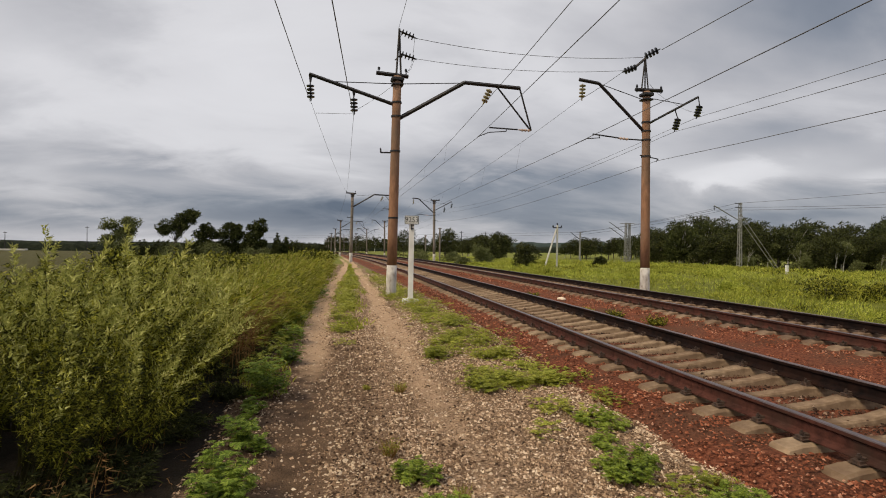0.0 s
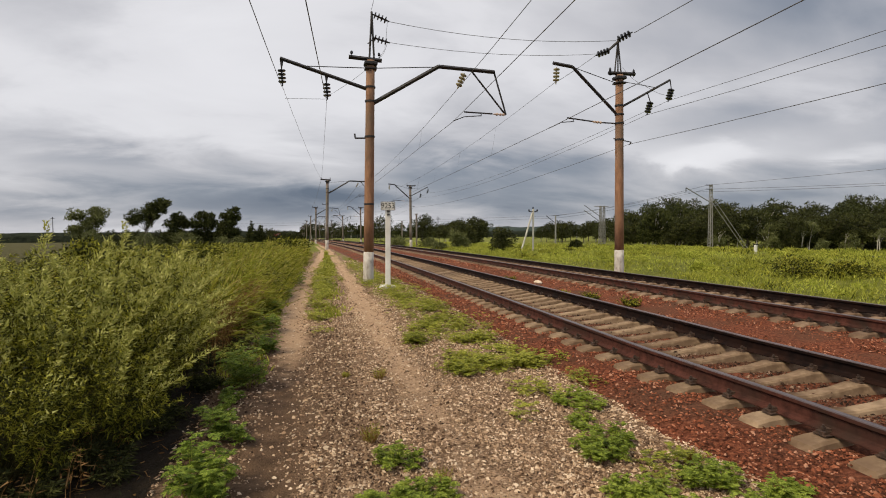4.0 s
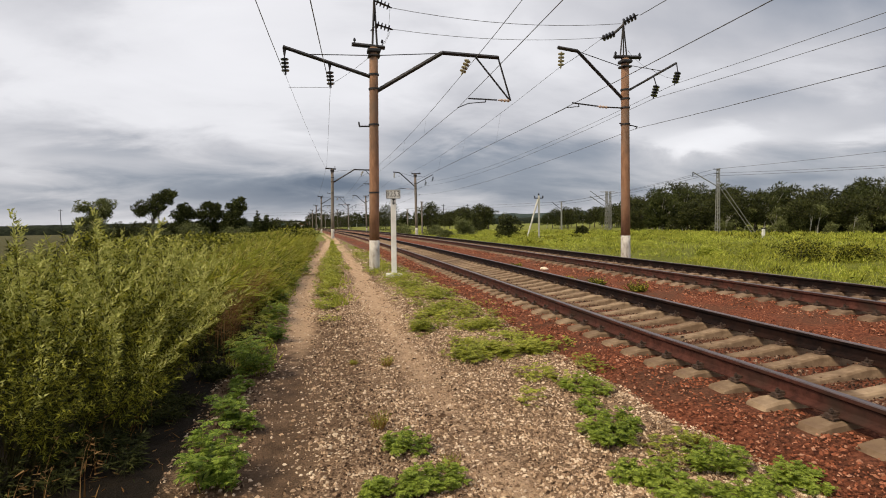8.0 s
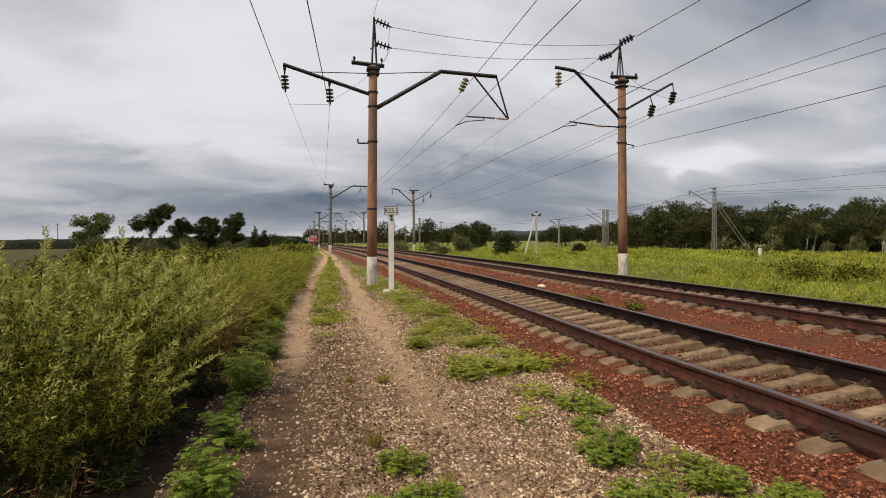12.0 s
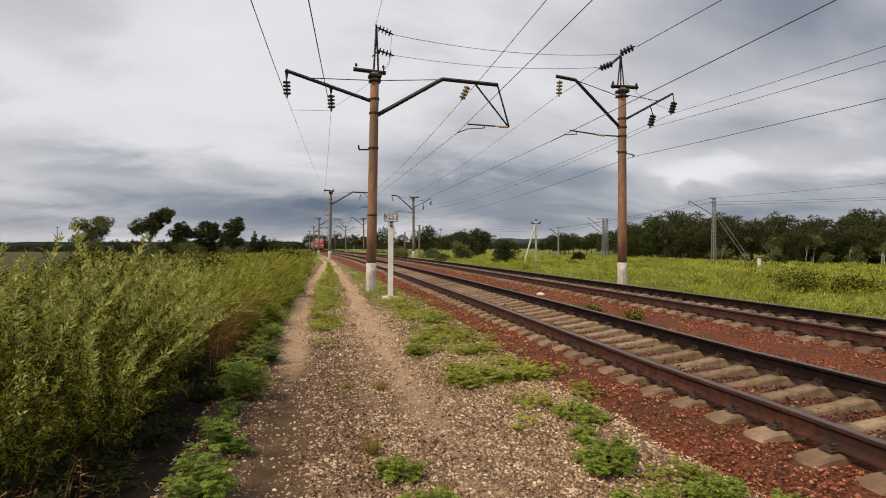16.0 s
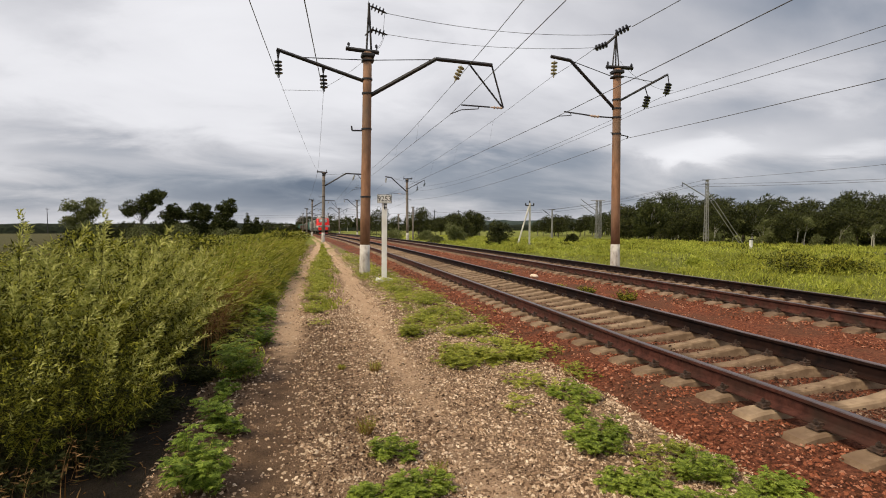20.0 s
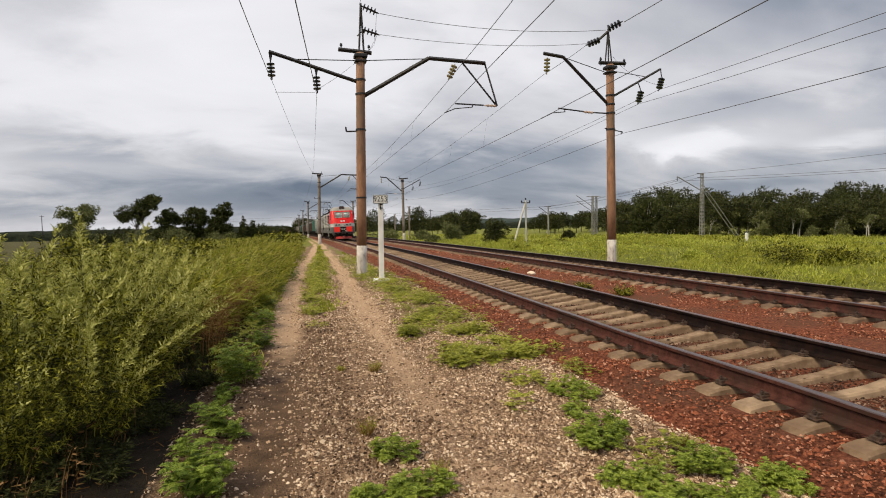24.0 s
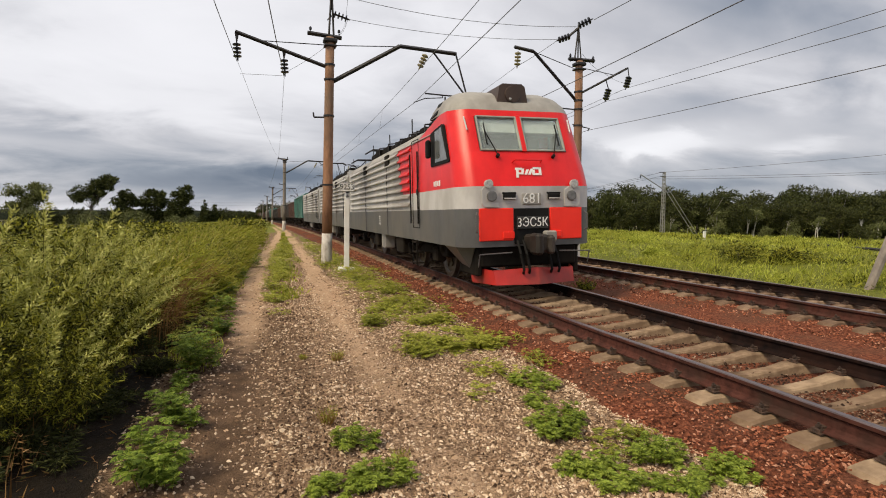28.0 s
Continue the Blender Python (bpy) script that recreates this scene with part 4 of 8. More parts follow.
def make_stones():
    rng = np.random.RandomState(5)
    n = 185000
    y = 2.7 + 33 * rng.uniform(0, 1, n) ** 2.5
    y[:16000] = rng.uniform(-3, 2.7, 16000)
    x = rng.uniform(-1.1, 3.4, n)
    keep = rng.uniform(0, 1, n) > np.maximum(0.85 * np.exp(-((x - path_1(y)) / 0.30) ** 2), (0.55 + 0.3 * softstep(8, 12, y)) * np.exp(-((x - path_2(y)) / 0.22) ** 2))
    keep &= rng.uniform(0, 1, n) < 0.4 + 0.6 * softstep(-0.9, 0.2, x) * np.clip(0.75 + 0.5 * ripple(x, y, 0.6, 7), 0.2, 1)
    keep &= rng.uniform(0, 1, n) > 0.75 * softstep(9, 20, y)
    x, y = x[keep], y[keep]
    size = (0.0066 + 0.0142 * rng.uniform(0, 1, len(x)) ** 1.7) * (1 + 0.04 * y) * np.where(rng.uniform(0, 1, len(x)) > 0.99, 1.6, 1)
    dark = rng.uniform(0, 1, len(x)) < 0.85 * np.maximum(np.exp(-((x - 0.38) / 0.42) ** 2) * softstep(13, 9, y), softstep(-0.25, -0.7, x)) + 0.12
    for sel, mt, label, sd in ((~dark, M_STONE_PALE, "pale angular gravel scattered over the path", 6), (dark, M_STONE_DARK, "dark brown gravel between the two footpaths", 16)):
        stones("gravel", x[sel], y[sel], ground_z(x[sel], y[sel]) - 0.002, size[sel], mt, label, sd)
    n = 120000
    y = 1.8 + 34 * rng.power(0.7, n) ** 1.9
    y[:9000] = rng.uniform(-3, 1.8, 9000)
    t = rng.uniform(0, 1, n)
    c1, c2 = mid_1(y), mid_2(y)
    x = c1 - 2.05 - 0.15 * softstep(7, 12, y) + t * (c2 - c1 + 4.5)
    d1, d2 = np.abs(x - c1), np.abs(x - c2)
    on = (np.minimum(np.abs(d1 - 0.795), np.abs(d2 - 0.795)) > 0.09)
    ph = ((y + 3.20) % SLEEPER_STEP) / SLEEPER_STEP
    on &= ~((np.minimum(d1, d2) < 1.33) & ((ph < 0.21) | (ph > 0.79)) & (rng.uniform(0, 1, n) < np.where(np.minimum(d1, d2) < 0.7, 0.93, 0.97)))
    x, y = x[on], y[on]
    d = np.minimum(np.abs(x - mid_1(y)), np.abs(x - mid_2(y)))
    z = fall(y) + np.where(d < 0.7, 0.128, np.where(d < 1.5, 0.128, 0.115)) - 0.15 * softstep(1.40, 1.95 + 0.15 * softstep(7, 12, y), mid_1(y) - x) - 0.03 * softstep(1.5, 2.1, d) * (x > mid_1(y))
    ph = ((y + 3.20) % SLEEPER_STEP) / SLEEPER_STEP
    z = z + np.where((d < 0.7) & ((ph < 0.2) | (ph > 0.8)), 0.036, 0.0)
    near_2 = np.abs(x - mid_2(y)) < 1.7
    z = np.where(near_2, fall(y) + 0.125 + 0.07 * softstep(1.7, 1.15, np.abs(x - mid_2(y))), z)
    z = np.where(x > mid_2(y) + 1.7, fall(y) + 0.15 - 0.20 * (x - mid_2(y) - 1.7) / 0.9, z)
    size = (0.008 + 0.0125 * rng.uniform(0, 1, len(x)) ** 1.5) * (1 + 0.04 * y)
    inner = d < 0.80
    stones("ballast_stones", x[~inner], y[~inner], z[~inner], size[~inner], M_STONE_RED, "rust-red crushed ballast stones along the rails", 7)
    stones("ballast_stones", x[inner], y[inner], z[inner], size[inner], M_STONE_OILY, "oil-darkened ballast stones between the rails", 8)


make_stones()


# ---- plants ----
def blades(rng, root, tip_dir, length, width, bend, seg=2):
    """Leaf strips from roots: arrays of n roots, directions and sizes; returns verts and quads."""
    n = len(root)
    side = np.cross(tip_dir, rng.normal(0, 1, (n, 3)))
    side /= np.linalg.norm(side, axis=1, keepdims=True) + 1e-9
    V = []
    for k in range(seg + 1):
        t = k / seg
        w = width * (1.0 if k == 0 else (1.15 if k < seg else 0.12)) * 0.5
        c = root + tip_dir * (length * t)[:, None] + bend * (length * t * t)[:, None]
        V += [c - side * w[:, None], c + side * w[:, None]]
    V = np.stack(V, 1)
    k = 2 * (seg + 1)
    f = np.array([(2 * a, 2 * a + 1, 2 * a + 3, 2 * a + 2) for a in range(seg)])
    F = (f[None] + k * np.arange(n)[:, None, None]).reshape(-1, 4)
    return V.reshape(-1, 3), F


class Heap:
    """Collects pieces into one mesh with several materials."""

    def __init__(self):
        self.v, self.f, self.m, self.n = [], [], [], 0

    def add(self, v, f, m):
        self.v.append(v)
        self.f.append(f + self.n)
        self.m.append(np.full(len(f), m))
        self.n += len(v)

    def only(self, m):
        """The pieces of one material."""
        h, o = Heap(), 0
        for v, f, k in zip(self.v, self.f, self.m):
            if len(k) and k[0] == m:
                h.add(v, f - o, 0)
            o += len(v)
        return h

    def mesh(self, name, mats):
        return mesh_from(name, np.concatenate(self.v), np.concatenate(self.f), mats, False, np.concatenate(self.m))


def unit(v):
    return v / (np.linalg.norm(v, axis=1, keepdims=True) + 1e-9)


WIND = np.array([0.34, 0.05, 0.0])
SWAY = []   # plants that the wind rocks: thing, pose, phase, share


def weeds(heap, rng, x, y, h, leaves, leaf_len, leaf_w, seed_frac, mat_leaf=0, mat_seed=1, mat_stem=2, fan=None, plume=0, flat=False, low=0.14, high=0.985, wind=1.0, plumed=1.0, branches=0):
    """Upright wormwood: stem, narrow leaves all along it, and a pale flowering spike, bent over by the wind."""
    n = len(x)
    z = np.zeros(n) if flat else ground_z(x, y)
    root = np.stack([x, y, z], 1)
    lean = wind * WIND[None] * rng.uniform(0.2, 1.2, (n, 1)) + rng.normal(0, 0.13, (n, 3)) * (1, 1, 0)
    if fan is not None:
        lean[:, :2] += fan
    up = np.array([0, 0, 1.0])

    def at(t):
        return root + up * (h * t * (1 - 0.10 * t * t))[:, None] + lean * (h * t * t * 0.75)[:, None]

    # stems in three pieces
    for a, b in ((0.0, 0.4), (0.4, 0.75), (0.75, 1.0)):
        pa, pb = at(np.full(n, a)), at(np.full(n, b))
        d = pb - pa
        ln = np.linalg.norm(d, axis=1)
        v, f = blades(rng, pa, unit(d), ln, np.full(n, 0.012) * (1.2 - a), np.zeros((n, 3)), 1)
        heap.add(v, f, mat_stem)
    k = leaves
    t = low + (high - low) * rng.beta(1.9, 1.25, (n, k))
    idx = np.repeat(np.arange(n), k)
    tt = t.ravel()
    p = root[idx] + up * (h[idx] * tt * (1 - 0.10 * tt * tt))[:, None] + lean[idx] * (h[idx] * tt * tt * 0.75)[:, None]
    az = rng.uniform(0, 2 * np.pi, n * k)
    d = unit(np.stack([np.cos(az), np.sin(az), rng.uniform(-0.35, 1.25, n * k)], 1) + WIND * 0.8)
    # side twigs carry the leaves away from the stem
    out = rng.uniform(0, 0.17, n * k) * (1.1 - tt)
    p = p + d * out[:, None]
    if branches:   # leaves gathered on rising side branches
        bt = low + (high - low) * rng.beta(1.6, 1.2, (n, branches))
        ba = rng.uniform(0, 2 * np.pi, (n, branches))
        b = rng.randint(0, branches, n * k)
        tt, az = bt[idx, b], ba[idx, b]
        bd = unit(np.stack([np.cos(az), np.sin(az), 1.1 + 0.5 * tt], 1) + WIND * 0.5)
        s = rng.uniform(0, 1, n * k) ** 0.8
        p = root[idx] + up * (h[idx] * tt * (1 - 0.10 * tt * tt))[:, None] + lean[idx] * (h[idx] * tt * tt * 0.75)[:, None] + bd * (h[idx] * 0.30 * (1.12 - tt) * s)[:, None]
        d = unit(bd * 0.7 + rng.normal(0, 0.62, (n * k, 3)))
    ln = leaf_len * rng.uniform(0.6, 1.4, n * k) * (1.15 - 0.55 * tt)
    seed = (tt > 0.72) & (rng.uniform(0, 1, n * k) < seed_frac)
    for sel, mi, sc in ((~seed, mat_leaf, 1.0), (seed, mat_seed, 0.55)):
        if sel.sum():
            v, f = blades(rng, p[sel], d[sel], ln[sel] * sc, leaf_w * rng.uniform(0.7, 1.3, sel.sum()) * (1.0 if mi != mat_seed else 0.9),
                          rng.normal(0, 0.25, (sel.sum(), 3)) + np.array([0.10, 0, -0.30]), 1)
            heap.add(v, f, mi)


    if plume:
        q = plume
        some = rng.uniform(0, 1, n) < plumed
        root, lean, h, n = root[some], lean[some], h[some] * 1.06, int(some.sum())
        tt = np.tile(np.linspace(0.66, 1.04, q), n) + rng.normal(0, 0.01, n * q)
        idx = np.repeat(np.arange(n), q)
        p = root[idx] + up * (h[idx] * tt * (1 - 0.10 * tt * tt))[:, None] + lean[idx] * (h[idx] * tt * tt * 0.75)[:, None]
        az = rng.uniform(0, 2 * np.pi, n * q)
        d = unit(np.stack([np.cos(az), np.sin(az), rng.uniform(0.4, 1.4, n * q)], 1) + WIND)
        p = p + d * (rng.uniform(0, 0.05, n * q) * (1.15 - tt) * 2)[:, None]
        v, f = blades(rng, p, d, rng.uniform(0.015, 0.036, n * q), rng.uniform(0.007, 0.014, n * q), rng.normal(0, 0.2, (n * q, 3)), 1)
        heap.add(v, f, mat_seed)


def bank_height(x, y):
    h = 1.22 + 0.42 * ripple(x, y, 1.9, 2.0) + 0.30 * ripple(x, y, 0.8, 6.0)
    h = h * (0.55 + 0.45 * softstep(-1.0 + 0.03 * y, -2.1 + 0.03 * y, x))
    return np.clip(h, 0.35, 1.85) * (1 - 0.25 * softstep(18, 40, y))


def edge_x(y):
    return np.interp(y, [0, 3.4, 4.9, 9, 15, 24, 40, 60, 90], [-1.7, -1.35, -1.12, -0.95, -0.75, -0.5, 0.0, 0.6, 1.0])


def make_bank():
    rng = np.random.RandomState(11)

    def spread(n, y0, y1, w, p=1.0):
        y = y0 + (y1 - y0) * rng.uniform(0, 1, n) ** p
        x = edge_x(y) - w * rng.uniform(0, 1, n) ** 1.25 - 0.05
        return x, y

    # separate bushes, each a spray of stems from one root
    def bushes(n, y0, y1, w, stems, size, gap):
        cx, cy = [], []
        while len(cx) < n:
            x, y = (float(v[0]) for v in spread(1, y0, y1, w))
            g = gap * rng.uniform(0.75, 1.3)
            if all((x - a) ** 2 + (y - b) ** 2 > g * g for a, b in zip(cx, cy)) or rng.uniform() < 0.03:
                cx.append(x)
                cy.append(y)
        cx, cy = np.array(cx), np.array(cy)
        tall = np.clip(1.26 + 0.38 * softstep(9.5, 7.0, cy) + 0.26 * ripple(cx, cy, 2.3, 2.0) + rng.normal(0, 0.20, n), 0.7, 1.95) * (0.68 + 0.32 * softstep(0.0, -0.7, cx - edge_x(cy)))
        tall *= 1 - 0.22 * softstep(14, 40, cy)
        gx, gy, gh = np.repeat(cx, stems), np.repeat(cy, stems), np.repeat(tall, stems)
        r = size * np.sqrt(rng.uniform(0, 1, len(gx)))
        a = rng.uniform(0, 2 * np.pi, len(gx))
        h = gh * rng.uniform(0.70, 1.05, len(gx)) * (1 - 0.35 * (r / size) ** 2)
        return gx + 0.5 * r * np.cos(a), gy + 0.5 * r * np.sin(a), h, np.stack([np.cos(a), np.sin(a)], 1) * (r / size * 0.42)[:, None]

    # wormwood bushes: six kinds a metre high, set out singly so that the wind can rock each one
    kinds = []
    for k in range(6):
        parts_of = Heap()
        for m, tall, leaves, plume, low in ((24, 0.90, 235, 0, 0.36), (12, 1.16, 210, 130 if k != 4 else 30, 0.44)):
            a = rng.uniform(0, 2 * np.pi, m)
            r = np.sqrt(rng.uniform(0, 1, m))
            hh = tall * rng.uniform(0.72, 1.06, m) * (1 - 0.30 * r ** 2)
            fan = np.stack([np.cos(a), np.sin(a)], 1) * (0.40 * r)[:, None]
            weeds(parts_of, rng, 0.10 * r * np.cos(a), 0.10 * r * np.sin(a), hh, leaves, 0.036, 0.0072, 0.05, fan=fan, plume=plume, flat=True, low=low, high=0.95, wind=0.5, plumed=0.9, branches=13)
        t = empty("wormwood_bush", "tall wormwood bush with pale flowering sprays leaning in wind" if k != 4 else "leafy olive-green wormwood bush with few flower sprays", "weeds", "wormwood bushes by the path")
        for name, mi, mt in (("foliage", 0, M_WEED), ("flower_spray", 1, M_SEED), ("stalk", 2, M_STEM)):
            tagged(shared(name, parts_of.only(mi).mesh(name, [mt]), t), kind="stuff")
        kinds.append(t)
    cx, cy, hs = [-2.05, -2.35, -1.95, -2.0, -2.75, -1.85, -1.75, -2.65, -2.3, -2.9, -1.85, -1.78, -2.2, -1.8], [5.75, 5.3, 6.45, 7.2, 4.8, 8.0, 8.8, 5.9, 6.7, 4.3, 5.05, 5.9, 4.6, 6.9], [1.75, 1.75, 1.7, 1.65, 1.7, 1.35, 1.15, 1.95, 1.95, 1.5, 1.3, 1.35, 1.35, 1.3]
    tries = 0
    while len(cx) < 170 and tries < 9000:
        tries += 1
        y = float(rng.uniform(-2.5, 11.5))
        x = float(edge_x(y) - 0.15 - 5.2 * rng.uniform(0, 1) ** 1.1)
        if (y < 4.6 and x > -2.5) or (y < 3.9 and x > -2.9):
            continue
        if x > -1.95 and y < 8.6:
            continue
        if all((x - p) ** 2 + (y - q) ** 2 > (0.66 if y > 2.5 else 0.6) ** 2 for p, q in zip(cx, cy)):
            cx.append(x)
            cy.append(y)
            h = 1.42 + 0.18 * ripple(x, y, 2.3, 2.0) + rng.normal(0, 0.27) + 0.42 * math.exp(-((x + 2.1) / 0.9) ** 2 - ((y - 5.8) / 1.6) ** 2)
            if x < edge_x(y) - 2.6:
                h *= 0.78
            # bushes out of view beside the camera, added to shade the bank's foot
            if y < 3.8 and x < -2.1:
                h = 1.55
            hs.append(float(np.clip(h * (0.55 + 0.45 * softstep(-0.3, -1.2, x - edge_x(y))) + 0.15 * (x < -2.0), 0.6, 2.15)))
    for k, (x, y, h) in enumerate(zip(cx, cy, hs)):
        at = pose(x, y, float(ground_z(x, y)) - 0.03, 0, (20 if k < 14 else 13) * float(softstep(-1.9, -0.6, x - edge_x(y))), rng.uniform(-25, 25))
        if k < len(kinds):
            t = kinds[k]
            t.matrix_basis = at
        else:
            t = copy_thing(kinds[int(rng.randint(len(kinds)))], at)
        t.scale = (h * rng.uniform(0.8, 1.1),) * 2 + (h,)
        SWAY.append((t, at, rng.uniform(0, 1), 1.0))
    # undergrowth in the dark tree leaf colours in the shade at the bank's foot
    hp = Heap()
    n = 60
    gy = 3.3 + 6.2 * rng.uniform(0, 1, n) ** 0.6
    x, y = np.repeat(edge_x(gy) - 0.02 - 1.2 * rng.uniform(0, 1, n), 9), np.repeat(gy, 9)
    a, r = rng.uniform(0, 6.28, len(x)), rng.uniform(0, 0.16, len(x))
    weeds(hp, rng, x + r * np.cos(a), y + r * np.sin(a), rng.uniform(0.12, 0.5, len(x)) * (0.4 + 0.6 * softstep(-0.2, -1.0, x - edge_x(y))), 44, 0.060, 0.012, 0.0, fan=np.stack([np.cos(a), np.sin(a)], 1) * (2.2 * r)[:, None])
    tagged(new("undergrowth", hp.mesh("undergrowth", [M_TREE, M_TREE, M_STEM])), "green undergrowth at the foot of the wormwood, darkened for shade", "weeds", kind="stuff")
    hp = Heap()
    # dead brown stalks at the thicket's edge
    n = 480
    y = rng.uniform(8.0, 12.8, n)
    x = edge_x(y) - 0.12 - 0.8 * rng.uniform(0, 1, n)
    weeds(hp, rng, x, y, rng.uniform(0.5, 1.05, n), 26, 0.07, 0.008, 0.0)
    n = 25
    x, y = rng.uniform(-2.2, -1.4, n), rng.uniform(3.9, 5.6, n)
    weeds(hp, rng, x, y, rng.uniform(0.12, 0.5, n), 9, 0.05, 0.012, 0.0)
    n = 600
    y = rng.uniform(3.2, 10.0, n)
    x = edge_x(y) + 0.12 - 1.5 * rng.uniform(0, 1, n) ** 1.2
    root = np.stack([x, y, ground_z(x, y) + rng.uniform(0, 0.03, n)], 1)
    v, f = blades(rng, root, unit(rng.normal(0, 1, (n, 3)) * (1, 1, 0.35)), rng.uniform(0.03, 0.13, n), rng.uniform(0.004, 0.012, n), rng.normal(0, 0.15, (n, 3)), 2)
    hp.add(v, f, 0)
    tagged(new("dead_stalks", hp.mesh("dead_stalks", [M_DEAD, M_DEAD, M_DEAD])), "dry brown dead weed stalks at the edge of the thicket", "weeds", kind="stuff")
    hp = Heap()
    x, y, h, fan = bushes(260, 11, 30, 13, 11, 0.40, 0.58)
    weeds(hp, rng, x, y, h, 34, 0.13, 0.023, 0.35, fan=fan, plume=7)
    x, y = spread(2000, 28, 75, 22)
    weeds(hp, rng, x, y, bank_height(x, y) * rng.uniform(0.6, 1.2, len(x)), 22, 0.24, 0.06, 0.5)
    x, y = spread(1500, 70, 200, 34)
    weeds(hp, rng, x, y, bank_height(x, y) * rng.uniform(0.6, 1.2, len(x)), 16, 0.5, 0.13, 0.4)
    tagged(new("weed_bank", hp.mesh("weed_bank", [M_WEED, M_SEED, M_STRAW])), "green weed bank running along the footpath", "weeds", kind="stuff")
    # bright wind-blown reed grass along the path's edge, in tufts
    tufts = []
    for k in range(5):
        hp = Heap()
        n = 120
        a, r = rng.uniform(0, 2 * np.pi, n), 0.30 * np.sqrt(rng.uniform(0, 1, n))
        root = np.stack([r * np.cos(a), r * np.sin(a), np.zeros(n)], 1)
        ln = rng.uniform(0.5, 1.0, n)
        d = unit(np.stack([rng.normal(0.0, 0.24, n) + 0.5 * root[:, 0], rng.normal(0, 0.24, n) + 0.5 * root[:, 1], np.ones(n)], 1))
        bend = WIND[None] * rng.uniform(0.0, 1.4, (n, 1)) + rng.normal(0, 0.2, (n, 3)) + np.array([0, 0, -0.12])
        v, f = blades(rng, root, d, ln, rng.uniform(0.009, 0.02, n), bend, 4)
        hp.add(v, f, 0)
        # seed heads near the tips, and side leaves
        sel = rng.uniform(0, 1, n) < 0.55
        tip = root + d * (ln * 0.80)[:, None] + bend * (ln * 0.64)[:, None]
        v, f = blades(rng, tip[sel], unit(d[sel] + bend[sel] * 1.6), ln[sel] * 0.20, np.full(sel.sum(), 0.014), np.tile(WIND[None], (sel.sum(), 1)), 2)
        hp.add(v, f, 1)
        q = 900
        i = rng.randint(0, n, q)
        s = rng.uniform(0.25, 0.95, q)
        p = root[i] + d[i] * (ln[i] * s)[:, None] + bend[i] * (ln[i] * s * s)[:, None]
        az = rng.uniform(0, 6.28, q)
        v, f = blades(rng, p, unit(np.stack([np.cos(az) + 0.5, np.sin(az), rng.uniform(0.3, 1.6, q)], 1)), rng.uniform(0.09, 0.22, q), rng.uniform(0.009, 0.017, q), rng.normal(0, 0.25, (q, 3)) + np.array([0.25, 0, -0.5]), 2)
        hp.add(v, f, 0)
        t = empty("reed_tuft", "yellow-green reed grass tuft bent over by the wind", "grass", "reed grass by the path")
        shared("leaf_tuft", hp.only(0).mesh("leaf_tuft", [M_REED]), t)
        tagged(shared("seed_head", hp.only(1).mesh("seed_head", [M_HEAD]), t), kind="stuff")
        tufts.append(t)
    cx, cy = [], []
    tries = 0
    while len(cx) < 130 and tries < 6000:
        tries += 1
        y = float(9.4 + 31 * rng.uniform(0, 1) ** 1.35)
        x = float(edge_x(y) - 0.10 - 2.7 * rng.uniform(0, 1) ** 1.15)
        if y < 12.5 and x > edge_x(y) - 0.75:
            continue
        g = 0.38 + 0.012 * y
        if all((x - p) ** 2 + (y - q) ** 2 > g * g for p, q in zip(cx, cy)):
            cx.append(x)
            cy.append(y)
    for k, (x, y) in enumerate(zip(cx, cy)):
        h = float(np.clip(1.15 + 0.25 * ripple(x, y, 1.7, 5.0) + rng.normal(0, 0.15), 0.6, 1.6) * (0.66 + 0.34 * softstep(0, -0.9, x - edge_x(y))))
        at = pose(x, y, float(ground_z(x, y)) - 0.02, 0, 0, rng.uniform(-75, 75))
        if k < len(tufts):
            t = tufts[k]
            t.matrix_basis = at
        else:
            t = copy_thing(tufts[int(rng.randint(len(tufts)))], at)
        t.scale = (h * 1.15, h * 1.15, h)
        SWAY.append((t, at, rng.uniform(0, 1), 0.9))


make_bank()


def ferny(hp, rng, cx, cy, spread, h, n, leaf, mat=0, stems=None, lift=0.0):
    """A low feathery herb: arching fronds with paired leaflets."""
    az = rng.uniform(0, 2 * np.pi, n)
    r = spread * np.sqrt(rng.uniform(0, 1, n)) * 0.7
    x, y = cx + r * np.cos(az), cy + r * np.sin(az)
    root = np.stack([x, y, ground_z(x, y) + lift], 1)
    d = unit(np.stack([np.cos(az) * 0.7 + rng.normal(0, 0.3, n), np.sin(az) * 0.7 + rng.normal(0, 0.3, n), rng.uniform(0.6, 1.6, n)], 1))
    ln = h * rng.uniform(0.55, 1.15, n)
    v, f = blades(rng, root, d, ln, np.full(n, 0.006), np.zeros((n, 3)), 1)
    (stems or hp).add(v, f, mat)
    k = 16
    t = np.tile(np.linspace(0.25, 1.0, k), n)
    idx = np.repeat(np.arange(n), k)
    p = root[idx] + d[idx] * (ln[idx] * t)[:, None]
    s = np.tile(np.where(np.arange(k) % 2 == 0, 1.0, -1.0), n)
    side = unit(np.cross(d, np.array([0, 0, 1.0])))[idx] * s[:, None]
    dd = unit(side + d[idx] * 0.7 + rng.normal(0, 0.25, (n * k, 3)))
    v, f = blades(rng, p, dd, leaf * (1.25 - t * 0.8) * rng.uniform(0.7, 1.3, n * k), np.full(n * k, leaf * (0.24 if h < 0.3 else 0.15)), np.tile(np.array([[0, 0, -0.15]]), (n * k, 1)), 2)
    hp.add(v, f, mat)


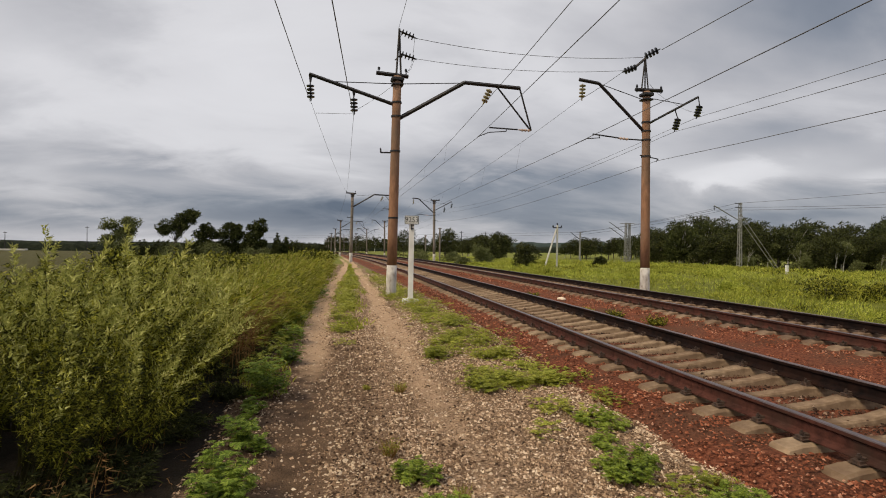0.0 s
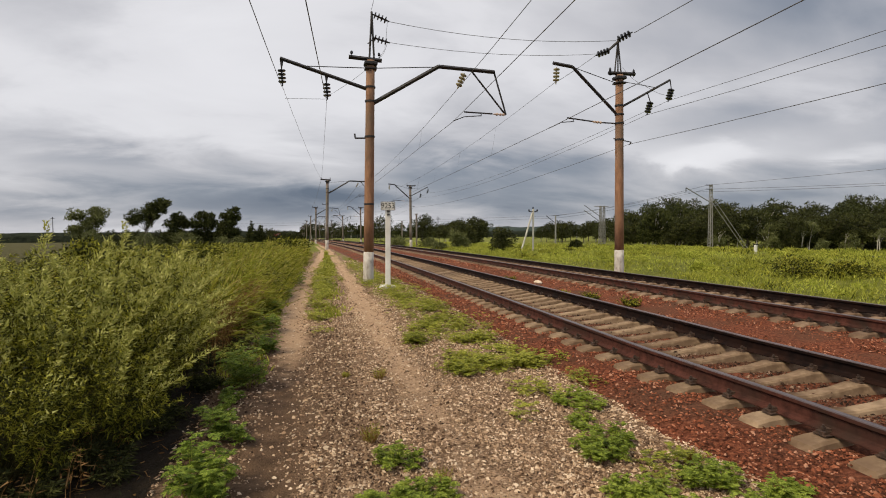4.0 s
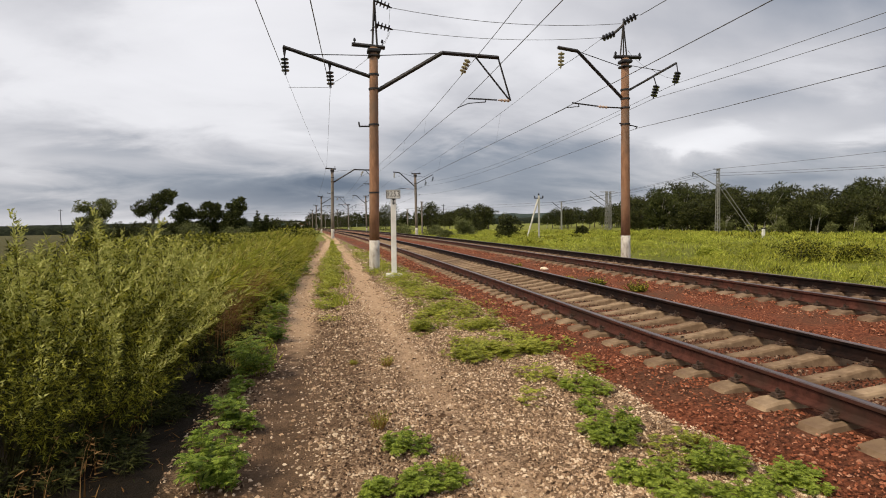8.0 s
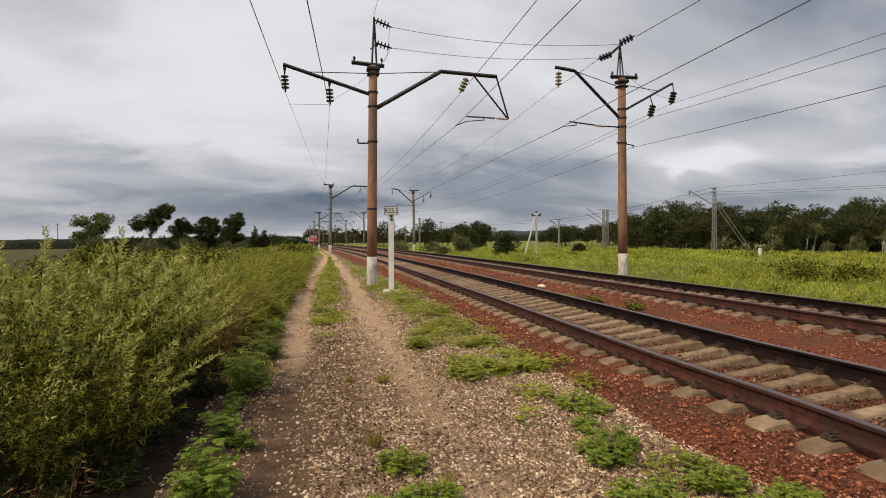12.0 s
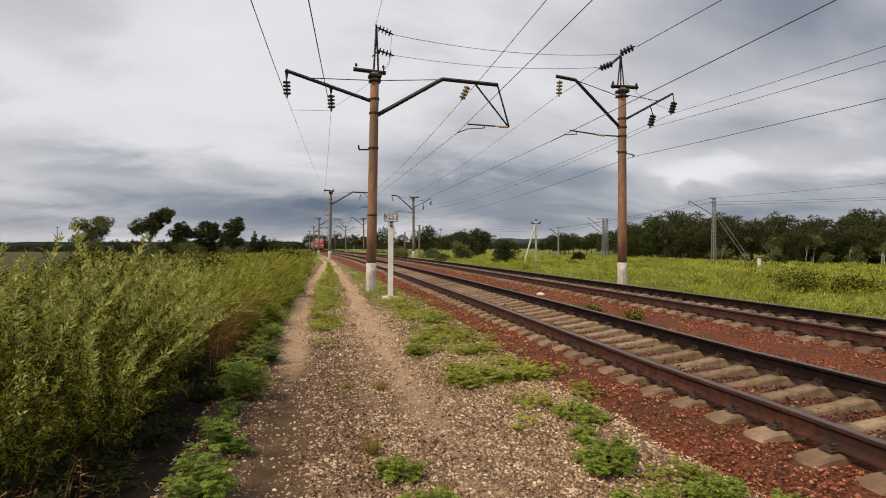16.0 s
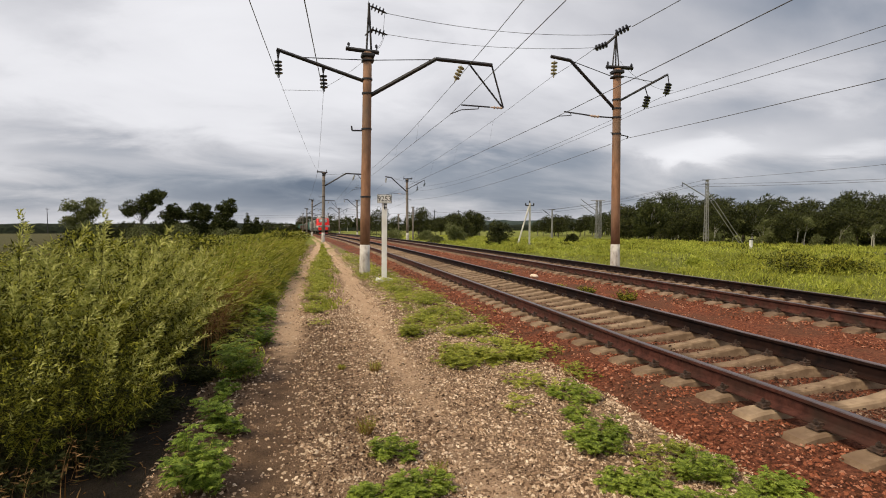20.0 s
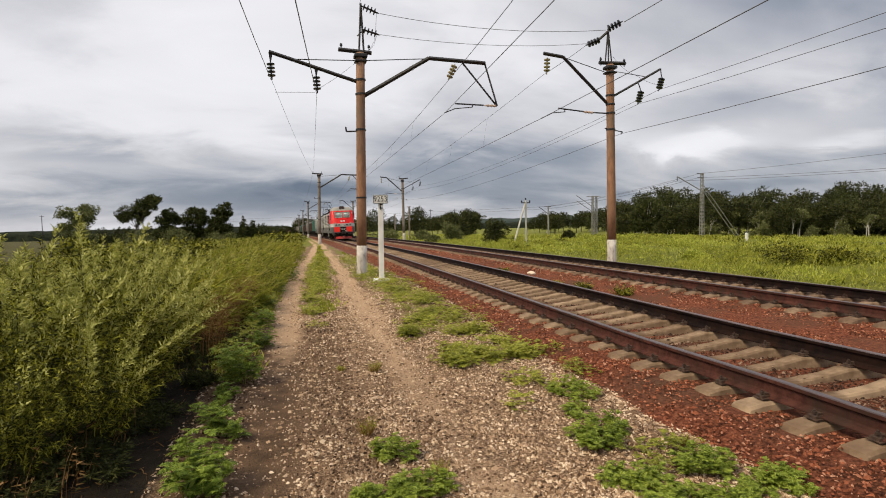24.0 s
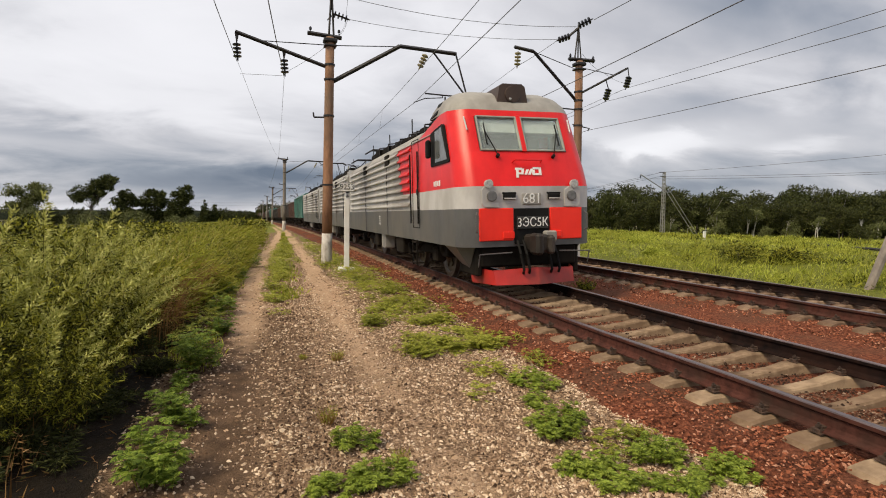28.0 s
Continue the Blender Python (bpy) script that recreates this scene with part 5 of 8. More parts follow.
def pinnate(hp, rng, root, d, ln, pairs, leaf, droop=0.35, mat=0):
    """Feathery leaves: a thin rib from each root along d, drooping, with leaflets lying flat to both sides."""
    n = len(root)
    side = unit(np.cross(d, np.array([0, 0, 1.0])) + rng.normal(0, 0.12, (n, 3)))
    v, f = blades(rng, root, d, ln, np.full(n, 0.004), np.tile([0, 0, -droop], (n, 1)), 2)
    hp.add(v, f, mat)
    t = np.tile(np.repeat(np.linspace(0.18, 0.98, pairs), 2), n)
    k = 2 * pairs
    i = np.repeat(np.arange(n), k)
    p = root[i] + d[i] * (ln[i] * t)[:, None] + np.array([0, 0, -droop]) * (ln[i] * t * t)[:, None]
    sg = np.tile(np.array([1.0, -1.0]), n * pairs)[:, None]
    along_rib = unit(d[i] + np.array([0, 0, -2 * droop]) * t[:, None])
    out = unit(side[i] * sg + along_rib * (0.45 + 0.6 * t)[:, None] + rng.normal(0, 0.10, (n * k, 3)))
    m = leaf * (0.55 + 1.5 * t * (1 - t) * 1.6) * rng.uniform(0.75, 1.25, n * k) * (ln[i] / ln.mean())
    w = unit(np.cross(np.cross(side[i] * sg, along_rib), out)) * (m * 0.17)[:, None]
    q = out * m[:, None]
    dip = np.array([0, 0, -0.10]) * m[:, None]
    V = np.stack([p - w * 0.4, p + w * 0.4, p + q * 0.45 - w, p + q * 0.45 + w, p + q + dip - w * 0.15, p + q + dip + w * 0.15], 1)
    F = (np.array([(0, 1, 3, 2), (2, 3, 5, 4)])[None] + 6 * np.arange(n * k)[:, None, None]).reshape(-1, 4)
    hp.add(V.reshape(-1, 3), F, mat)


RAGWEEDS = [  # x, y, half width, height, leaves
    (-0.76, 4.10, 0.20, 0.50, 95), (-0.60, 4.02, 0.13, 0.30, 40), (-0.72, 5.25, 0.17, 0.34, 60), (-0.56, 5.12, 0.12, 0.20, 30), (-0.86, 4.62, 0.14, 0.26, 40), (-0.88, 5.75, 0.15, 0.28, 40), (-0.80, 6.3, 0.16, 0.26, 40), (-0.92, 7.7, 0.2, 0.34, 50), (-0.66, 6.95, 0.26, 0.58, 120), (-0.60, 8.9, 0.26, 0.40, 80), (-0.62, 10.6, 0.30, 0.46, 90),
    (-0.70, 13.0, 0.40, 0.46, 90), (-0.55, 16.0, 0.5, 0.46, 90), (-0.35, 20, 0.6, 0.5, 90)]
HERBS = [  # x, y, half width, half length, height, leaves
    (0.69, 4.22, 0.17, 0.17, 0.15, 120), (0.48, 3.62, 0.20, 0.13, 0.11, 130), (0.80, 3.64, 0.22, 0.16, 0.13, 170), (2.36, 4.07, 0.20, 0.24, 0.15, 190), (2.62, 4.30, 0.16, 0.24, 0.14, 140), (2.84, 5.25, 0.24, 0.30, 0.14, 200),
    (2.58, 4.75, 0.14, 0.2, 0.10, 70), (2.28, 3.36, 0.24, 0.20, 0.12, 170), (2.88, 3.35, 0.20, 0.22, 0.16, 180), (3.16, 2.98, 0.26, 0.16, 0.13, 170), (2.36, 3.08, 0.20, 0.12, 0.10, 110), (2.74, 2.95, 0.24, 0.14, 0.10, 120)]
DRY_TUFTS = [(0.56, 4.80, 0.10, 0.17), (0.92, 6.90, 0.10, 0.15), (0.97, 3.86, 0.10, 0.13), (0.52, 7.05, 0.07, 0.07), (3.05, 3.75, 0.10, 0.10)]


def herb(name, label, group, rng, x, y, rx, ry, h, n, pairs, leaf, mat, stalk):
    """Several short stems and feathery leaves at all heights, spreading from the middle."""
    st, hp = Heap(), Heap()
    m = max(5, n // 14)
    a, q = rng.uniform(0, 6.28, m), np.sqrt(rng.uniform(0, 1, m))
    sx, sy = x + rx * q * np.cos(a) * 0.7, y + ry * q * np.sin(a) * 0.7
    foot = np.stack([sx, sy, ground_z(sx, sy) - 0.01], 1)
    d = unit(np.stack([0.5 * q * np.cos(a) + 0.05, 0.5 * q * np.sin(a), np.ones(m)], 1) + rng.normal(0, 0.08, (m, 3)))
    ln = h * rng.uniform(0.55, 1.0, m) * (1 - 0.3 * q)
    v, f = blades(rng, foot, d, ln, np.full(m, 0.007), np.zeros((m, 3)), 1)
    st.add(v, f, 0)
    i = rng.randint(0, m, n)
    t = rng.uniform(0.12, 1.0, n) ** 0.8
    root = foot[i] + d[i] * (ln[i] * t)[:, None]
    az = rng.uniform(0, 6.28, n)
    out = unit(np.stack([np.cos(az), np.sin(az), rng.uniform(0.15, 0.9, n)], 1))
    pinnate(hp, rng, root, out, leaf * rng.uniform(0.7, 1.3, n) * (1.2 - 0.5 * t), pairs, leaf * 0.34)
    e = empty(name, label, "plant", group)
    tagged(shared("stalk", st.mesh("stalk", [stalk]), e), kind="stuff")
    tagged(shared("foliage", hp.mesh("foliage", [mat]), e), kind="stuff")


def make_herbs():
    rng = np.random.RandomState(21)
    for x, y, w, h, n in RAGWEEDS:
        herb("green_herb", "knee-high bright green feathery herb beside the path", "tall herbs by the path", rng, x, y, 0.72 * w, 0.72 * w, 1.15 * h, int(2.0 * n), 7, 0.092 * (0.7 + 0.6 * h) * (1 + 0.025 * y), M_LUSH, M_VERGE)
    for x, y, w, ln, h, n in HERBS:
        herb("green_herb", "fresh green feathery herb growing from the gravel", "herbs on the gravel", rng, x, y, 1.2 * w, 1.2 * ln, 1.45 * h, int(1.7 * n), 6, 0.074, M_FRESH, M_VERGE)
    for x, y, w, h in DRY_TUFTS:
        hp, st = Heap(), Heap()
        n = 70
        a, q = rng.uniform(0, 6.28, n), w * np.sqrt(rng.uniform(0, 1, n))
        root = np.stack([x + 0.5 * q * np.cos(a), y + 0.5 * q * np.sin(a), ground_z(x + q * 0, y + q * 0) - 0.005], 1)
        d = unit(np.stack([0.6 * q / w * np.cos(a), 0.6 * q / w * np.sin(a), np.ones(n)], 1))
        v, f = blades(rng, root, d, h * rng.uniform(0.5, 1.1, n), np.full(n, 0.005), rng.normal(0, 0.15, (n, 3)), 2)
        st.add(v, f, 0)
        i = rng.randint(0, n, 260)
        p = root[i] + d[i] * (h * rng.uniform(0.2, 0.9, 260))[:, None]
        v, f = blades(rng, p, unit(rng.normal(0, 1, (260, 3)) + np.array([0, 0, 0.5])), rng.uniform(0.012, 0.03, 260), np.full(260, 0.006), np.zeros((260, 3)), 1)
        hp.add(v, f, 0)
        e = empty("dry_tuft", "dull olive weed tuft standing in the gravel", "plant", "dull tufts on the path")
        tagged(shared("stalk", st.mesh("stalk", [M_STRAW]), e), kind="stuff")
        tagged(shared("foliage", hp.mesh("foliage", [M_VERGE]), e), kind="stuff")
    for x, y, h in ((7.1, 12.6, 0.22), (7.35, 11.2, 0.26), (6.9, 13.8, 0.16), (7.2, 18.5, 0.2)):
        hp, st = Heap(), Heap()
        ferny(hp, rng, x, y, 0.22, h, 60, 0.06, 0, st, 0.17)
        t = empty("dry_weed", "dull green weed tuft growing in the ballast", "plant", "weeds between the tracks")
        shared("stalk", st.mesh("stalk", [M_STRAW]), t)
        shared("foliage", hp.mesh("foliage", [M_WEED]), t)
    # low feathery green patches on the verge towards the track, and a leafy strip along the weed bank
    hp = Heap()
    for x, y, rx, ry, n, h in ((2.70, 16.0, 0.50, 1.6, 420, 0.08), (2.80, 12.9, 0.50, 1.3, 520, 0.08), (2.85, 10.6, 0.50, 0.9, 480, 0.08), (1.85, 9.0, 0.28, 0.55, 260, 0.09), (2.25, 9.9, 0.35, 0.7, 260, 0.07), (2.85, 8.75, 0.35, 0.45, 300, 0.08), (2.02, 7.05, 0.20, 0.28, 170, 0.09),
                               (2.60, 6.98, 0.40, 0.30, 330, 0.10), (3.20, 7.15, 0.32, 0.30, 240, 0.09), (2.25, 7.5, 0.25, 0.35, 120, 0.06), (3.1, 8.0, 0.3, 0.5, 130, 0.06), (2.45, 13.6, 0.4, 1.6, 220, 0.06), (2.1, 19, 0.5, 1.5, 200, 0.09), (2.9, 20, 0.5, 2.0, 220, 0.09), (1.7, 22, 0.4, 1.6, 160, 0.09),
                               (0.34, 12.3, 0.16, 0.9, 130, 0.07), (0.42, 14.6, 0.20, 1.3, 260, 0.08), (0.55, 17.8, 0.24, 1.6, 330, 0.09), (0.68, 21, 0.30, 2.0, 330, 0.09), (0.95, 26, 0.40, 3.0, 330, 0.11), (1.3, 33, 0.5, 4.0, 300, 0.13), (2.6, 28, 0.6, 4.0, 240, 0.11),
                               (2.55, 5.75, 0.25, 0.25, 60, 0.05), (3.3, 5.9, 0.2, 0.3, 50, 0.06), (2.1, 5.2, 0.2, 0.3, 24, 0.04), (2.75, 3.75, 0.25, 0.2, 60, 0.06)):
        m = int(2.0 * n)
        px, py = x + rx * rng.normal(0, 0.62, m), y + ry * rng.normal(0, 0.62, m)
        # most of the leaves stand in small tufts
        k = max(5, int(26 * rx * ry / (0.25 + 0.03 * y)))
        cx, cy, i = x + rx * rng.normal(0, 0.55, k), y + ry * rng.normal(0, 0.55, k), rng.randint(0, k, m)
        tuft = rng.uniform(0, 1, m) < 0.72
        off = rng.normal(0, 0.055 + 0.004 * y, (m, 2))
        px, py = np.where(tuft, cx[i] + off[:, 0], px), np.where(tuft, cy[i] + off[:, 1], py)
        keep = (tuft | (ripple(px, py, 0.16 + 0.008 * y, 3.0) + 0.8 * rng.uniform(-1, 1, m) > 0.06)) & (np.abs(px - path_1(py)) > 0.24) & (np.abs(px - path_2(py)) > 0.30)
        px, py, tuft = px[keep], py[keep], tuft[keep]
        m = len(px)
        az = rng.uniform(0, 6.28, m)
        lift = 2.0 * h * rng.uniform(0, 0.9, m) * np.clip(0.55 + 0.95 * ripple(px, py, 0.20, 8.0), 0.05, 1.4)
        lift = np.where(tuft, (0.35 * h + 0.10) * rng.uniform(0, 1, m), lift)
        pinnate(hp, rng, np.stack([px, py, ground_z(px, py) + lift], 1), unit(np.stack([np.cos(az), np.sin(az), rng.uniform(0.1, 0.9, m)], 1)), (0.06 + 0.0035 * y) * rng.uniform(0.6, 1.3, m), 4 if y > 8 else 5, 0.026 * (1 + 0.05 * y))
    m = 900
    py = 7.8 + 16 * rng.uniform(0, 1, m) ** 1.2
    px = edge_x(py) + rng.uniform(-0.15, 0.34, m)
    az = rng.uniform(0, 6.28, m)
    pinnate(hp, rng, np.stack([px, py, ground_z(px, py) + rng.uniform(0, 0.22, m)], 1), unit(np.stack([np.cos(az), np.sin(az), rng.uniform(0.1, 0.9, m)], 1)), rng.uniform(0.08, 0.16, m), 4, 0.055)
    tagged(new("verge_weeds", hp.mesh("verge_weeds", [M_VERGE])), "low green weeds creeping over the gravel verge", "weeds", kind="stuff")


make_herbs()


def path_grass():
    rng = np.random.RandomState(27)
    hp = Heap()
    n = 26000
    y = 7 + 48 * rng.uniform(0, 1, n) ** 1.3
    pick = rng.uniform(0, 1, n)
    mid = (path_1(y) + path_2(y)) / 2
    x = np.where(pick < 0.45, mid + rng.normal(0, 0.24, n) * softstep(9, 16, y) + rng.normal(0, 0.05, n), np.where(pick < 0.75, edge_x(y) + rng.normal(0.15, 0.22, n), path_2(y) + 0.9 + np.abs(rng.normal(0, 0.7, n))))
    keep = (rng.uniform(0, 1, n) < 0.36 + 0.75 * ripple(x, y, 0.7, 2)) & ~((pick < 0.45) & (y < 12)) & ~((pick >= 0.75) & (y < 17)) & (x < 3.2)
    keep &= (np.abs(x - path_1(y)) > 0.20 + 0.06 * rng.uniform(0, 1, n)) & (np.abs(x - path_2(y)) > 0.26 + 0.08 * rng.uniform(0, 1, n))
    x, y = x[keep], y[keep]
    n = len(x)
    root = np.stack([x, y, ground_z(x, y) - 0.01], 1)
    d = unit(np.stack([rng.normal(0.1, 0.5, n), rng.normal(0, 0.5, n), np.ones(n)], 1))
    v, f = blades(rng, root, d, rng.uniform(0.05, 0.13, n), rng.uniform(0.010, 0.020, n) * (1 + 0.04 * y), rng.normal(0, 0.3, (n, 3)), 2)
    hp.add(v, f, 0)
    tagged(new("path_grass", hp.mesh("path_grass", [M_VERGE])), "short trodden grass between and beside the footpaths", "grass", kind="stuff")


path_grass()


def make_meadow():
    rng = np.random.RandomState(31)
    hp = Heap()
    n = 120000
    u = rng.uniform(0, 1, n)
    y = -2 + 120 * u ** 1.6
    x = mid_2(y) + 3.5 + 0.35 * ripple(y, y, 1.1, 2) + 62 * rng.uniform(0, 1, n) ** 1.35
    dist = np.hypot(x, y)
    root = np.stack([x, y, ground_z(x, y) - 0.02], 1)
    ln = (0.15 + 0.12 * ripple(x, y, 3.2, 1.0) + 0.10 * ripple(x, y, 1.0, 3.0)) * rng.uniform(0.5, 1.3, n) * (0.35 + 0.65 * softstep(2.9, 5.5, x - mid_2(y)))
    ln = np.maximum(ln, 0.08)
    d = unit(np.stack([rng.normal(0.05, 0.5, n), rng.normal(0, 0.5, n), np.ones(n)], 1))
    v, f = blades(rng, root, d, ln, rng.uniform(0.009, 0.017, n) * (0.6 + dist / 24), WIND[None] * rng.uniform(0.0, 1.0, (n, 1)) + np.array([0, 0, -0.08]), 1)
    hp.add(v, f, 0)
    k = 26000
    y = -2 + 75 * rng.uniform(0, 1, k) ** 1.4
    x = mid_2(y) + 4.2 + 26 * rng.uniform(0, 1, k) ** 1.2
    tall = ripple(x, y, 2.1, 7.0) > 0.12
    x, y = x[tall], y[tall]
    k = len(x)
    d = unit(np.stack([rng.normal(0.1, 0.25, k), rng.normal(0, 0.25, k), np.ones(k)], 1))
    v, f = blades(rng, np.stack([x, y, ground_z(x, y)], 1), d, rng.uniform(0.18, 0.42, k), rng.uniform(0.006, 0.012, k) * (0.6 + np.hypot(x, y) / 30), WIND[None] * rng.uniform(0, 1.2, (k, 1)), 2)
    hp.add(v, f, 1)
    k = 30000
    y = -2 + 60 * rng.uniform(0, 1, k) ** 1.3
    x = mid_2(y) + 4.4 + 22 * rng.uniform(0, 1, k)
    dark = ripple(x, y, 1.5, 12.0) > 0.30
    x, y = x[dark], y[dark]
    k = len(x)
    d = unit(np.stack([rng.normal(0, 0.8, k), rng.normal(0, 0.8, k), np.ones(k)], 1))
    v, f = blades(rng, np.stack([x, y, ground_z(x, y) + rng.uniform(0.0, 0.14, k)], 1), d, rng.uniform(0.08, 0.18, k), rng.uniform(0.012, 0.026, k), rng.normal(0, 0.2, (k, 3)), 2)
    hp.add(v, f, 2)
    # leafy hummocks of taller weeds
    for k in range(950):
        cy = -1 + 62 * rng.uniform() ** 1.5
        cx = float(mid_2(cy)) + 4.6 + 24 * rng.uniform() ** 1.3
        far = math.hypot(cx, cy)
        w, h = rng.uniform(0.25, 0.75), rng.uniform(0.16, 0.42)
        q = int(60 + 50 * w)
        a, r = rng.uniform(0, 6.28, q), np.sqrt(rng.uniform(0, 1, q))
        px, py = cx + w * r * np.cos(a), cy + w * r * np.sin(a)
        top = h * (1 - 0.75 * r ** 2)
        pz = ground_z(px, py) + top * rng.uniform(0.35, 1.0, q)
        d = unit(np.stack([0.6 * r * np.cos(a), 0.6 * r * np.sin(a), np.ones(q)], 1) + rng.normal(0, 0.55, (q, 3)))
        v, f = blades(rng, np.stack([px, py, pz], 1), d, rng.uniform(0.08, 0.17, q), rng.uniform(0.019, 0.040, q) * (0.7 + far / 50), rng.normal(0, 0.2, (q, 3)), 1)
        hp.add(v, f, int(rng.choice(3, p=(0.42, 0.48, 0.10))))
    tagged(new("meadow_grass", hp.mesh("meadow_grass", [M_FIELD, M_VERGE, M_WEED])), "lush yellow-green meadow grass beyond the far track", "grass", kind="stuff")


make_meadow()


# ---- trees and bushes ----
def crown_mesh(name, seed, height, width, mats, trunk=0.35, leaf=0.34, n=2600, lobes=9, wind=0.25, base=0.28, lump=1.0, form=None):
    """Leaves in uneven lobes with gaps between them."""
    rng = np.random.RandomState(seed)
    hp = Heap()
    c = np.stack([np.clip(rng.normal(0, width * 0.20, lobes), -width * 0.34, width * 0.34), rng.normal(0, width * 0.18, lobes), height * rng.uniform(base + 0.12, 0.86, lobes)], 1)
    c[:, 0] += wind * c[:, 2] * 0.35
    r = lump * width * rng.uniform(0.17, 0.31, lobes) * (1.15 - 0.5 * (c[:, 2] / height - base))
    if form:   # lobes given as (across, up, radius), each broken into smaller clumps
        f = np.repeat(np.array(form), 6, 0)
        off = unit(rng.normal(0, 1, (len(f), 3))) * (f[:, 2] * rng.uniform(0.3, 0.85, len(f)))[:, None]
        c = np.stack([f[:, 0], rng.normal(0, width * 0.12, len(f)), f[:, 1]], 1) + off
        r = f[:, 2] * rng.uniform(0.48, 0.82, len(f))
        lobes = len(r)
    w = r ** 2 / (r ** 2).sum()
    k = rng.choice(lobes, n, p=w)
    q = unit(rng.normal(0, 1, (n, 3)))
    rad = r[k] * rng.uniform(0.45, 1.10, n)
    p = c[k] + q * rad[:, None] * np.array([1.05, 1.05, 0.8])
    p[:, 2] = np.maximum(p[:, 2], height * 0.10)
    d = unit(q + rng.normal(0, 0.6, (n, 3)) + np.array([0.5, 0, 0.1]))
    v, f = blades(rng, p, d, leaf * rng.uniform(0.6, 1.5, n), leaf * 0.72 * rng.uniform(0.6, 1.3, n), rng.normal(0, 0.2, (n, 3)), 1)
    hp.add(v, f, 0)
    return hp.mesh(name, mats), c


def trunk_mesh(name, seed, height, c, mat, r=0.16):
    rng = np.random.RandomState(seed + 500)
    bm = bmesh.new()
    top = Vector((0.06 * height, 0, height * 0.62))
    tube(bm, (0, 0, -0.6), (0.01 * height, 0, height * 0.28), r, r * 0.75, 8)
    tube(bm, (0.01 * height, 0, height * 0.27), top, r * 0.75, r * 0.35, 7)
    for q in c[:: max(1, len(c) // 14)]:
        t = rng.uniform(0.25, 0.7)
        a = Vector((0.06 * height * t, 0, height * 0.62 * t + 0.1 * height))
        tube(bm, a, Vector(q), r * 0.32, r * 0.08, 5)
    me = bpy.data.meshes.new(name)
    bm.to_mesh(me)
    bm.free()
    me.materials.append(mat)
    return me


def make_tree(kind, label, at, seed, height, width, leaves, bark, category="tree", group="", **kw):
    crown, c = crown_mesh("crown", seed, height, width, [leaves], **kw)
    trunk = trunk_mesh("trunk", seed, height, c, bark, 0.02 * height)
    t = empty(kind, label, category, group, at)
    shared("trunk", trunk, t)
    shared("crown", crown, t)
    return t


def on_ground(x, y, rz=0.0, sink=0.1):
    return pose(x, y, float(ground_z(x, y)) - sink, 0, 0, rz)


